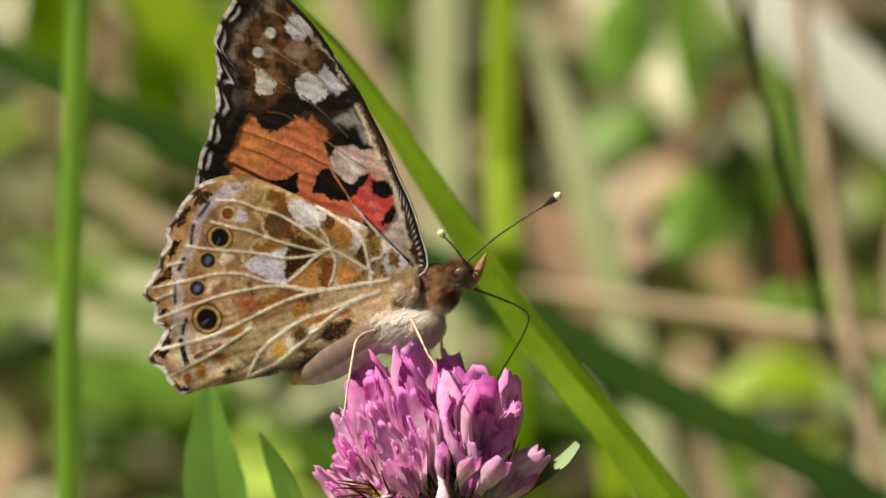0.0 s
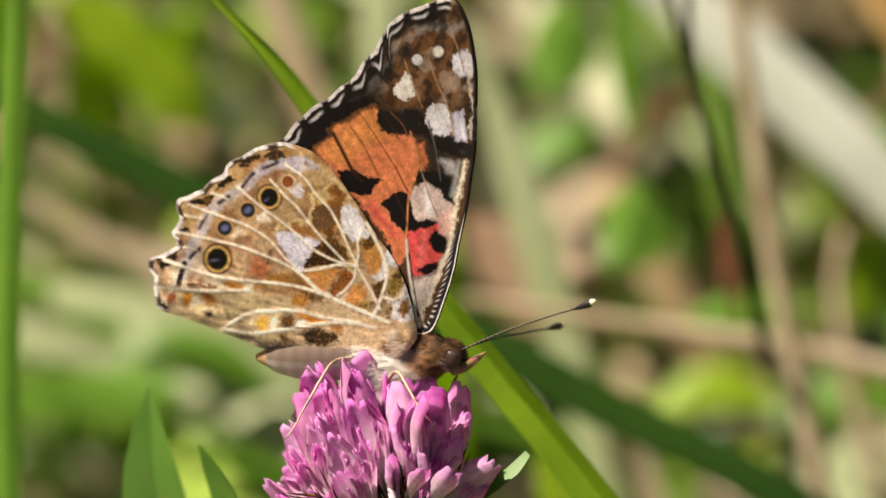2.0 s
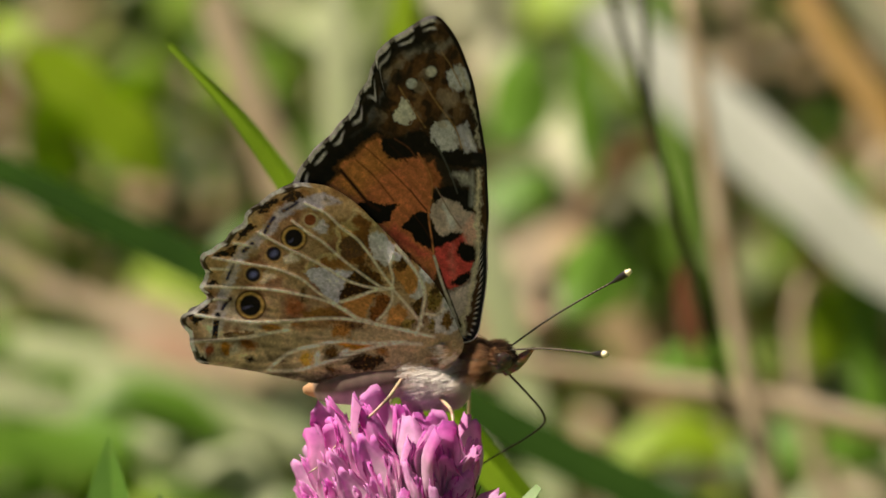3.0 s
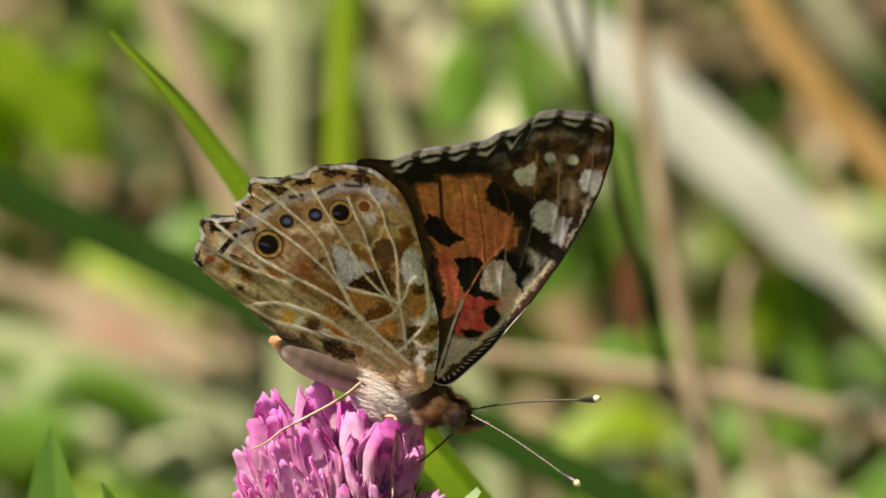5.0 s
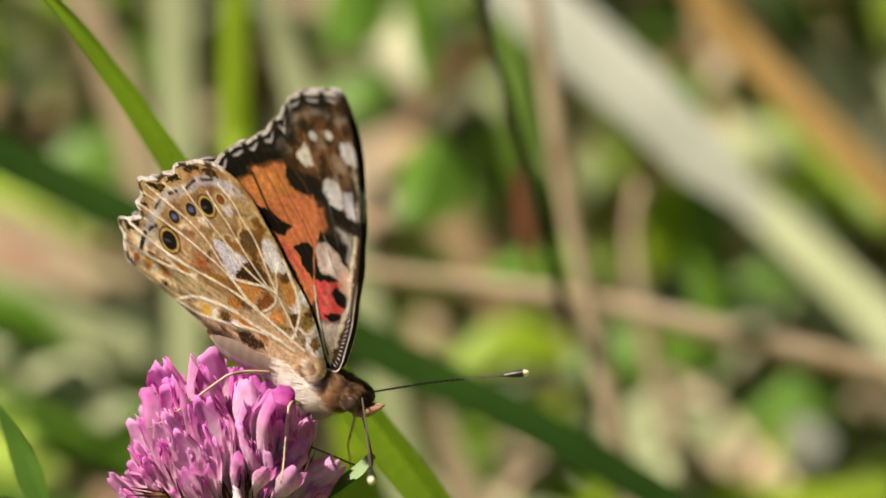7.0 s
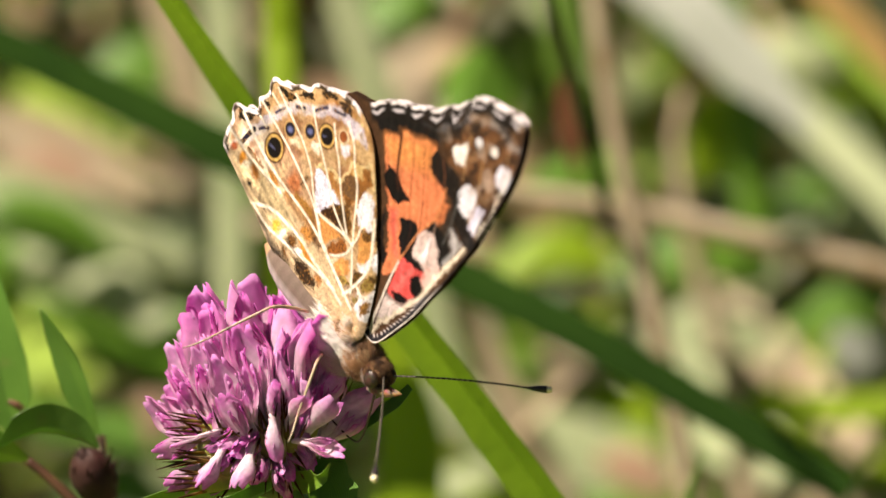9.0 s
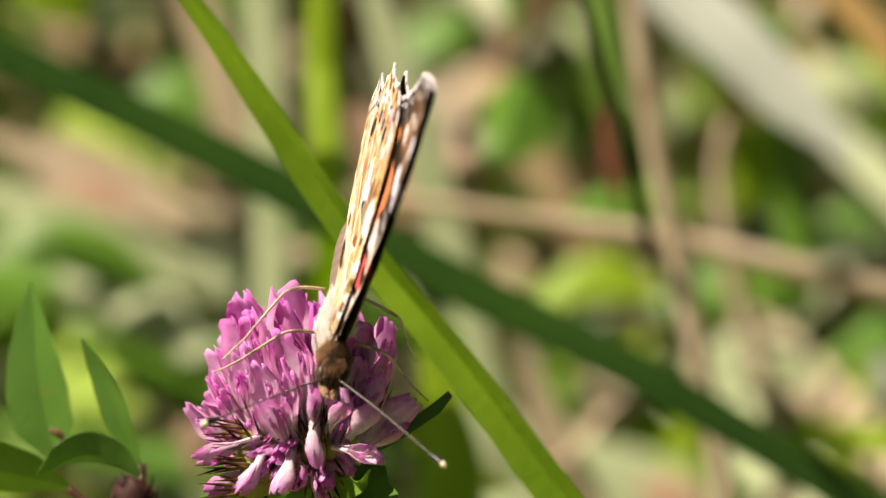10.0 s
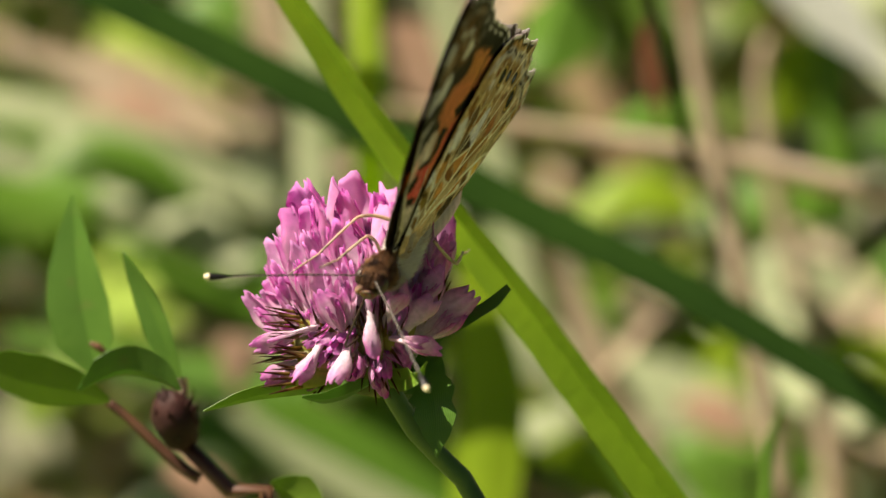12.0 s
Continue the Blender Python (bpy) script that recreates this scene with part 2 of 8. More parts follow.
def tube(points, radii, sides=8, count=None, squash=1.0):
    line = curve(points, count or max(6, 4 * len(points)))
    n = len(line)
    r = np.interp(np.linspace(0, 1, n), np.linspace(0, 1, len(radii)), radii)
    verts, faces = [], []
    side = None
    for i, q in enumerate(line):
        t = (line[min(i + 1, n - 1)] - line[max(i - 1, 0)]).normalized()
        if side is None:
            side = t.orthogonal().normalized()
        side = (side - t * side.dot(t)).normalized()
        up = t.cross(side)
        for k in range(sides):
            a = 2 * math.pi * k / sides
            verts.append(q + side * math.cos(a) * r[i] + up * math.sin(a) * r[i] * squash)
    for i in range(n - 1):
        for k in range(sides):
            j = (k + 1) % sides
            faces.append((i * sides + k, i * sides + j, (i + 1) * sides + j, (i + 1) * sides + k))
    faces.append(tuple(range(sides))[::-1])
    faces.append(tuple((n - 1) * sides + k for k in range(sides)))
    return verts, faces


def ribbon(points, widths, across, fold=0.35, thick=0.00012, count=None, twist=0.0, wave=0.0, cup=0.0):
    """A leaf or blade along a line: folded on its midrib, with real thickness. Returns the shape and its lay (along, across)."""
    line = curve(points, count or max(24, 9 * len(points)))
    n = len(line)
    w = np.interp(np.linspace(0, 1, n), np.linspace(0, 1, len(widths)), widths) / 2
    steps = (-1.0, -0.55, 0.0, 0.55, 1.0)
    verts, faces, lay = [], [], []
    length = 0.0
    for i, q in enumerate(line):
        if i:
            length += (q - line[i - 1]).length
        t = (line[min(i + 1, n - 1)] - line[max(i - 1, 0)]).normalized()
        s = Vector(across)
        s = (s - t * s.dot(t)).normalized()
        nrm = s.cross(t)
        turn = Matrix.Rotation(radians(twist) + wave * math.sin(3.1 * i / n * 2), 3, t)
        s, nrm = turn @ s, turn @ nrm
        for lower in (0, 1):
            for k in steps:
                rise = -fold * abs(k) * w[i] + cup * (1 - k * k) * w[i] - lower * thick * (1.25 - abs(k))
                verts.append(q + s * k * w[i] + nrm * rise)
                lay.append((length * 1000, k, lower))
    for i in range(n - 1):
        a, b = i * 10, (i + 1) * 10
        for k in range(4):
            faces.append((a + k, a + k + 1, b + k + 1, b + k))
            faces.append((a + 5 + k + 1, a + 5 + k, b + 5 + k, b + 5 + k + 1))
        faces.append((a, b, b + 5, a + 5))
        faces.append((a + 4, a + 9, b + 9, b + 4))
    faces.append((0, 5, 6, 7, 8, 9, 4, 3, 2, 1))
    e = (n - 1) * 10
    faces.append((e, e + 1, e + 2, e + 3, e + 4, e + 9, e + 8, e + 7, e + 6, e + 5))
    return (verts, faces), lay


def egg(centre, radii, turn=None, rings=14, sides=20, rough=0.0, seed=3):
    verts, faces = [], []
    rng = random.Random(seed)
    for i in range(rings + 1):
        a = math.pi * i / rings
        for k in range(sides):
            b = 2 * math.pi * k / sides
            v = Vector((radii[0] * math.cos(a), radii[1] * math.sin(a) * math.cos(b), radii[2] * math.sin(a) * math.sin(b)))
            v *= 1 + rng.uniform(-rough, rough)
            verts.append(Vector(centre) + (turn @ v if turn else v))
    for i in range(rings):
        for k in range(sides):
            j = (k + 1) % sides
            faces.append((i * sides + k, i * sides + j, (i + 1) * sides + j, (i + 1) * sides + k))
    return verts, faces


def scaled(shape, k=0.001):
    return [Vector(v) * k for v in shape[0]], shape[1]


# ---------------------------------------------------------------- ground
def ground():
    m, n, l, p = material("meadow_floor")
    co = n.new("ShaderNodeTexCoord")
    a = n.new("ShaderNodeTexNoise")
    a.inputs["Scale"].default_value = 45
    a.inputs["Detail"].default_value = 8
    l.new(co.outputs["Object"], a.inputs["Vector"])
    r = n.new("ShaderNodeValToRGB")
    r.color_ramp.elements[0].position, r.color_ramp.elements[1].position = 0.36, 0.66
    r.color_ramp.elements[0].color, r.color_ramp.elements[1].color = (0.06, 0.07, 0.02, 1), (0.24, 0.22, 0.09, 1)
    e = r.color_ramp.elements.new(0.52)
    e.color = (0.12, 0.17, 0.03, 1)
    l.new(a.outputs["Fac"], r.inputs[0])
    l.new(r.outputs[0], p.inputs["Base Color"])
    p.inputs["Roughness"].default_value = 0.95
    b = n.new("ShaderNodeBump")
    b.inputs["Distance"].default_value = 0.01
    l.new(a.outputs["Fac"], b.inputs["Height"])
    l.new(b.outputs[0], p.inputs["Normal"])
    edge = [-400, -60, -8, -2.4] + [i * 0.05 - 1.2 for i in range(49)] + [2.4, 8, 60, 400]
    k = len(edge)
    verts = []
    for y in edge:
        for x in edge:
            near = abs(x) < 2 and abs(y) < 2
            verts.append((x, y, 0.008 * noise.noise((x * 9, y * 9, 0.3)) - 0.008 if near else -0.008))
    faces = [(i * k + j, i * k + j + 1, (i + 1) * k + j + 1, (i + 1) * k + j) for i in range(k - 1) for j in range(k - 1)]
    tagged(part("ground", (verts, faces), m), "mossy meadow soil with short green growth", "ground", kind="structure")


ground()


def grass_blade(points, widths, mat, label, across=(1, 0.1, 0.1), group="grass behind the flower", category="grass blade", name="grass_blade", **more):
    """A blade of its own: its line in leaning millimetres, its width in millimetres."""
    pts = [spot(*q) for q in points]
    base = min(pts, key=lambda q: q.z)
    root = thing(name, label, category, group, base)
    side = LEAN @ Vector(across)
    if side.cross(pts[-1] - pts[0]).y > 0:
        side = -side
    shape, lay = ribbon([q - base for q in pts], [w / 1000 for w in widths], side, **more)
    part("blade" if "blade" in name else "leaf", shape, mat, root, lay=lay, round_=False)
    return root


def stalk(points, radii, mat, label, name="dry_stalk", category="stalk", group="stalks behind the flower", nodes=(), squash=1.0, near=1.0):
    """near: how far along the line of sight from the camera to the given place it stands."""
    pts = [Vector(EYE).lerp(spot(*q), near) for q in points]
    radii = [r * near for r in radii]
    base = min(pts, key=lambda q: q.z)
    root = thing(name, label, category, group, base)
    part("stem", tube([q - base for q in pts], [r / 1000 for r in radii], 8, None, squash), mat, root)
    line = curve([q - base for q in pts], 60)
    for k in nodes:
        i = int(k * 58)
        t = line[i + 1] - line[i]
        part("node", tube([line[i] - t * 0.9, line[i] - t * 0.4, line[i] + t * 0.4, line[i] + t * 0.9], [radii[0] * 0.0009, radii[0] * 0.0013, radii[0] * 0.0013, radii[0] * 0.0009], 8), mat, root)
    return root


# ---------------------------------------------------------------- grass and stalks behind
grass_blade([(-32.2, 26.7, 24), (-26.1, 20.6, 24), (-21.4, 14.5, 24), (-15.8, 6.4, 24), (-10.6, -1.5, 24), (-4.6, -9.2, 24), (0.4, -15.1, 24), (7.8, -24.6, 24), (17.4, -37.7, 24), (27.5, -52.2, 24)], [0.5, 1.7, 2.5, 2.9, 3.3, 3.6, 3.8, 4.1, 4.4, 4.6], BLADE,
            "bright green grass blade folded along its midrib", (0.92, 0.0, 0.3), fold=-1.3, twist=12)
grass_blade([(-68.2, 24.4, 100), (-45.6, 13.4, 100), (-19.5, 0.9, 100), (3.2, -11.3, 100), (21.3, -20.3, 100), (46.2, -35.1, 100)], [3.6, 4.6, 5.4, 5.6, 5.2, 4.5], SHADE_GREEN,
            "wide grass blade with shade put into its dark green colour", (0.45, 0.0, 0.9), fold=0.2, twist=-40)
grass_blade([(32.8, 12.7, 178), (38.1, 7.2, 174), (46.3, -1.1, 168), (57.9, -12.4, 160), (77.3, -32.8, 148)], [3.0, 5.6, 6.4, 6.0, 5], SAGE,
            "pale grey-green leaning broad blade", (0.79, 0.07, 0.84), fold=0.1)
grass_blade([(8.7, 34.2, 175), (15.3, 28.1, 170), (23.5, 20.9, 163), (30.5, 14.5, 157), (36.9, 8.0, 152), (43.8, 0.9, 146)], [5.0, 6.4, 7.0, 6.6, 6.0, 1.0], WHITE_STRAW,
            "broad sun-bleached whitish dry leaf blade", (0.79, 0.07, 0.84), fold=0.15, twist=10)
grass_blade([(29.8, 35.4, 150), (38.0, 23.6, 150), (45.7, 14.8, 150), (57.4, 3.0, 150), (71.5, -9.4, 150)], [3.2, 3.6, 3.6, 3.4, 3], ORANGE_STRAW,
            "dry orange-tan leaning grass blade", (0.7, 0.15, 0.7), fold=0.2)
grass_blade([(-10.5, 36.6, 110), (-11.2, 25.2, 110), (-11.4, 10.9, 110), (-10.6, -2.2, 110), (-10.5, -15.1, 140), (-10.9, -35.1, 240), (-11.5, -70.6, 330)], [2.8, 3.4, 3.5, 3.4, 3.4, 3.2, 3], LIME,
            "upright bright lime grass blade", (1, -0.2, 0), fold=0.2)
grass_blade([(-18.3, 37.4, 140), (-17.9, 25.8, 140), (-17.5, 12.9, 140), (-16.9, -3.4, 140), (-16.6, -26.8, 140)], [3.6, 4, 4, 3.8, 3.4], SAGE, "upright pale sage green blade", (1, -0.3, 0), fold=0.15)
grass_blade([(-8.9, 26.9, 140), (-6.9, 20.5, 140), (-4.0, 11.7, 140), (-1.1, 2.4, 140), (2.7, -11.6, 140), (6.8, -26.8, 140)], [1.0, 3.4, 4.8, 4.4, 3.6, 3], SAGE, "pale grey-green leaning blade", (1, -0.3, 0), fold=0.15)
grass_blade([(-51.6, 35.1, 55), (-52.1, 18.7, 55), (-52.7, -3.2, 55), (-52.5, -25.1, 55), (-52.2, -57.9, 55)], [2.5, 2.6, 2.7, 2.7, 2.7], FIELD_LEAF, "upright soft green grass stalk blade", (1, -0.3, 0), fold=0.3)
grass_blade([(16.8, -27.7, 150), (24.5, -26.7, 150), (33.3, -27.3, 150), (45.7, -27.9, 150), (56.8, -27.0, 150)], [1.2, 3.2, 3.8, 3.6, 3.0], LIME, "lime blade lying nearly level", (0, 0.5, 1), fold=0.1)
grass_blade([(-0.8, -18.2, 110), (0.9, -23.9, 110), (1.8, -31.9, 110), (0.9, -43.3, 110), (0.3, -60.5, 110)], [2, 6.5, 7.5, 6, 3], LIME, "broad bright green leaf below the flower", (1, -0.3, 0), fold=0.12)
grass_blade([(30.4, -29.9, 60), (29.0, -34.0, 60), (28.4, -40.6, 60), (28.3, -58.2, 60)], [0.2, 1.4, 1.7, 1.6], FIELD_LEAF, "slender upright green blade tip", (1, -0.2, 0), fold=0.3)
grass_blade([(5.1, -11.7, 150), (8.0, -18.2, 150), (10.6, -24.1, 150), (13.3, -29.7, 150), (17.4, -37.6, 150), (21.5, -50.5, 150)], [2.2, 3.8, 4.0, 3.6, 3.4, 3], STRAW, "pale tan dry grass blade", (1, -0.2, 0.4), fold=0.2)
grass_blade([(13.3, -30.2, 150), (16.2, -27.0, 150), (20.4, -23.8, 150), (23.9, -20.5, 150)], [2.6, 3.6, 3.2, 1.2], STRAW, "short tan dry blade", (0.6, 0.5, 0.8), fold=0.2)
grass_blade([(-55.4, 8.4, 160), (-44.1, 2.4, 160), (-35.8, -2.3, 160), (-21.6, -7.1, 160), (-8.5, -9.4, 160)], [1.4, 2.0, 2.2, 2.0, 1.4], STRAW, "tan dry blade leaning low", (0.3, 0.5, 0.9), fold=0.2)
grass_blade([(-52.8, -1.7, 170), (-42.0, -3.5, 170), (-31.9, -7.1, 170), (-21.1, -12.5, 170)], [3, 4.5, 5, 3], SAGE, "pale grey-green leaf lying low", (0.3, 0.5, 0.9), fold=0.15)
grass_blade([(-48.1, -25.6, 140), (-35.3, -28.6, 140), (-21.3, -30.3, 140), (-8.4, -29.1, 140)], [2, 4, 4.5, 3], LEAF, "soft green blade lying low", (0.2, 0.5, 0.9), fold=0.15)
grass_blade([(-31.4, 34.8, 150), (-26.7, 22.4, 150), (-23.2, 13.0, 150), (-20.2, 1.2, 150)], [3.2, 4.0, 4.4, 3.6], STRAW, "pinkish tan dry grass blade", (1, -0.3, 0.4), fold=0.2)
grass_blade([(7.1, 29.5, 150), (7.6, 24.2, 150), (8.1, 19.0, 150), (8.6, 14.2, 150)], [3, 3.6, 3.2, 1], FIELD_LEAF, "soft green upright grass blade", (1, -0.3, 0), fold=0.2)
grass_blade([(35.6, 17.4, 170), (36.8, 8.4, 170), (38.0, -4.7, 170), (38.6, -15.5, 170)], [3, 4.2, 4.2, 3], FIELD_LEAF, "soft green upright grass blade", (1, -0.3, 0), fold=0.2)
stalk([(-13.2, -1.7, 150), (-2.6, -3.2, 150), (6.8, -4.6, 150), (25.7, -7.4, 150), (45.7, -12.2, 150), (65.7, -17.3, 150)], [0.5, 0.9, 1.1, 1.3, 1.4, 1.4], STRAW, "tan dry straw lying across", nodes=(0.3, 0.62), near=0.985)
stalk([(17.9, 35.7, 140), (20.5, 18.7, 140), (23.0, 2.7, 140), (25.9, -11.6, 140), (28.0, -21.6, 140), (32.5, -44.3, 140)], [0.8, 0.95, 1.1, 1.15, 1.15, 1.1], STRAW, "upright tan dry stalk", nodes=(0.5,), near=0.985)
stalk([(30.6, 5.0, 150), (30.0, 2.6, 150), (29.8, -1.0, 150), (31.5, -11.7, 150), (34.8, -22.9, 150), (37.4, -38.8, 150), (39.2, -62.3, 150)], [0.6, 0.9, 1.1, 1.35, 1.45, 1.45, 1.4], STRAW, "bent tan dry stalk", nodes=(0.6,), near=1.0)
stalk([(9.2, 34.5, 75), (12.4, 24.5, 75), (15.2, 15.1, 75), (18.0, 4.8, 75), (19.9, -1.6, 75), (22.0, -7.7, 110), (25.5, -15.4, 165), (31.5, -47.7, 175)], [0.4, 0.5, 0.6, 0.6, 0.5, 0.4, 0.3, 0.25], DARK_STEM, "thin blackish green stem", nodes=(0.33,))
stalk([(13.1, 34.5, 75), (13.4, 27.8, 75), (13.6, 23.4, 75), (14.8, 16.7, 75)], [0.35, 0.4, 0.4, 0.35], DARK_STEM, "thin dark side stem")


for pts, widths, mat, label in (
    ([(-63.0, 1.9, 185), (-48.5, -3.6, 185), (-32.8, -9.0, 185), (-15.9, -15.6, 185)], [3, 5, 5, 3], FIELD_LEAF, "soft green blade lying low"),
    ([(-62.0, -4.8, 190), (-47.5, -9.0, 190), (-35.4, -13.9, 190), (-21.4, -19.9, 190)], [3, 5, 5, 3], SAGE, "pale green blade lying low"),
    ([(-59.8, -12.1, 195), (-45.2, -17.0, 195), (-31.9, -21.2, 195), (-18.5, -26.1, 195)], [4, 7, 8, 4], FIELD_LEAF, "wide green blade lying low"),
    ([(-51.1, 4.3, 190), (-38.4, 0.7, 190), (-25.7, -3.6, 190), (-12.4, -7.8, 190)], [1.6, 2.4, 2.6, 1.6], STRAW, "sandy dry blade lying low"),
    ([(1.0, -25.9, 185), (10.6, -29.5, 185), (20.9, -33.1, 185), (32.4, -36.8, 185)], [4, 8, 9, 5], SAGE, "wide pale green blade lying low"),
    ([(24.0, -30.8, 190), (34.3, -33.0, 190), (44.6, -33.9, 190), (56.7, -35.1, 190)], [4, 7, 7, 4], LIME, "wide lime blade lying low"),
    ([(30.2, -35.8, 195), (39.9, -38.2, 195), (49.6, -40.7, 195), (59.3, -43.1, 195)], [4, 7, 8, 4], STRAW, "wide tan dry blade lying low"),
    ([(4.6, -37.0, 195), (11.9, -40.7, 195), (20.4, -43.7, 195), (30.2, -46.8, 195)], [4, 8, 9, 5], FIELD_LEAF, "wide green blade lying low"),
    ([(-44.9, -4.8, 185), (-38.1, -8.9, 178), (-30.7, -13.7, 170), (-24.0, -18.9, 162)], [3, 6, 6, 3], SAGE, "pale sage blade bent over low"),
    ([(-49.9, -12.1, 190), (-43.6, -16.8, 182), (-37.4, -21.5, 174), (-31.2, -26.1, 166)], [3, 6, 6, 3], LIME, "lime blade bent over low"),
    ([(24.2, -21.9, 200), (30.5, -26.4, 182), (36.6, -30.9, 165), (43.3, -36.4, 150)], [4, 8, 8, 3], SAGE, "pale sage blade bent over low"),
    ([(33.3, -15.8, 200), (38.9, -21.0, 182), (44.4, -26.7, 165), (49.8, -32.9, 150)], [3, 5, 5, 3], STRAW, "tan dry blade bent over low"),
    ([(-28.5, -28.8, 150), (-19.7, -33.5, 150), (-10.8, -38.2, 150), (-1.4, -44.1, 150)], [3, 5, 5, 3], FIELD_LEAF, "soft green blade leaning low"),
    ([(-25.2, -33.3, 165), (-16.9, -38.6, 165), (-8.6, -44.0, 165), (-0.2, -49.9, 165)], [3, 6, 6, 3], SAGE, "pale sage blade leaning low"),
    ([(5.6, -25.8, 150), (12.1, -32.0, 150), (18.0, -38.2, 150), (23.3, -44.7, 150)], [2, 3.6, 3.6, 2], SAGE, "pale sage blade leaning low"),
    ([(-1.4, -27.3, 165), (5.1, -33.3, 165), (11.7, -39.2, 165), (17.6, -46.3, 165)], [3, 6, 6, 3], LIME, "lime blade leaning low"),
    ([(-8.8, -15.7, 195), (-1.5, -18.2, 195), (7.1, -21.2, 195), (15.6, -24.9, 195)], [4, 6, 7, 4], FIELD_LEAF, "wide green blade lying low"),
):
    grass_blade(pts, widths, mat, label, (0.25, 0.5, 0.8), fold=0.12)


def broad_leaf(points, widths, mat, label, across=(1, -0.4, 0), name="broad_leaf", **more):
    return grass_blade(points, widths, mat, label, across, "leaves behind the flower", "leaf", name, **more)


broad_leaf([(18.7, -3.4, 105), (18.1, 0.1, 105), (17.7, 2.9, 105), (17.3, 6.3, 105)], [0.6, 2.4, 2.6, 0.6], RUST, "small rust-brown withered leaf", name="withered_leaf")
broad_leaf([(-8.5, 6.5, 150), (-4.9, 3.6, 150), (-1.4, 1.2, 150), (3.9, 0.1, 150)], [2, 8.5, 9, 2], DEAD, "peach-tan dead leaf on the ground", (0.3, 0.5, 0.9), name="dead_leaf")
broad_leaf([(-5.5, 0.1, 150), (-2.6, -2.9, 150), (2.7, -2.3, 150), (5.6, -7.0, 150)], [2, 5, 6, 1], DEAD, "curled pinkish tan dead leaf", (0.3, 0.5, 0.9), name="dead_leaf")
broad_leaf([(6.9, 10.7, 160), (8.7, 14.3, 160), (11.0, 17.2, 160), (15.2, 19.6, 160)], [1, 3.5, 3.5, 1], DEAD, "tan dead leaf standing up", (0.8, 0.15, 0.3), name="dead_leaf")
broad_leaf([(-54.2, -10.6, 160), (-50.0, -11.8, 160), (-44.7, -12.4, 160), (-39.4, -11.8, 160)], [2, 6, 7, 3], FIELD_LEAF, "soft green leaf lying low", (0.1, 0.5, 0.9))
broad_leaf([(5.6, 1.2, 140), (7.7, 4.1, 140), (8.8, 7.7, 140), (9.4, 10.0, 140)], [2, 7.5, 8, 1], FIELD_LEAF, "round green leaf in the undergrowth")
broad_leaf([(13.8, -4.6, 140), (17.9, -3.4, 140), (22.0, -3.4, 140), (26.0, -4.6, 140)], [1, 6, 7, 2], FIELD_LEAF, "oval green leaf in the undergrowth", (0.1, 0.5, 0.9))
broad_leaf([(-50.4, 14.4, 170), (-45.6, 19.8, 170), (-41.4, 22.7, 170), (-36.7, 26.3, 170)], [3, 13, 15, 4], LIME, "large sunlit lime green leaf", (0.7, 0.15, 0.5))
broad_leaf([(-61.7, 21.0, 170), (-58.8, 25.1, 170), (-55.2, 28.7, 170), (-50.4, 31.7, 170)], [3, 10, 10, 3], LIME, "sunlit lime green leaf", (0.7, 0.15, 0.5))
broad_leaf([(-1.4, 19.3, 180), (0.4, 22.9, 180), (1.0, 26.5, 180), (2.2, 30.1, 180)], [2, 8, 8, 2], FIELD_LEAF, "small green leaf standing in half shade", (0.9, -0.4, 0.2))
broad_leaf([(32.8, -4.8, 180), (34.6, -0.5, 180), (37.1, 2.5, 180), (39.5, 4.3, 180)], [2, 9, 8, 2], LIME, "sunlit yellow-green leaf behind straw", (0.8, 0.15, 0.3))
broad_leaf([(-52.0, -19.2, 180), (-48.4, -15.6, 180), (-44.1, -12.6, 180), (-39.9, -9.6, 180)], [3, 9, 9, 2], FIELD_LEAF, "green leaf in half shade", (0.7, 0.15, 0.5))
broad_leaf([(41.6, -20.2, 170), (46.3, -17.3, 170), (51.1, -14.9, 170), (55.9, -13.7, 170)], [2, 7, 7, 2], FIELD_LEAF, "green leaf by the straw", (0.2, 0.5, 0.9))
broad_leaf([(46.0, -20.7, 160), (48.4, -21.6, 160), (50.7, -23.1, 160)], [3.5, 6, 3.5], WHITE_STRAW, "pale whitish leaf scrap", (0.2, 0.5, 0.9), name="dead_leaf")
broad_leaf([(21.9, -33.4, 170), (26.0, -34.6, 170), (29.6, -37.0, 170)], [2, 6, 2], DEAD, "pinkish dead leaf scrap", (0.2, 0.5, 0.9), name="dead_leaf")

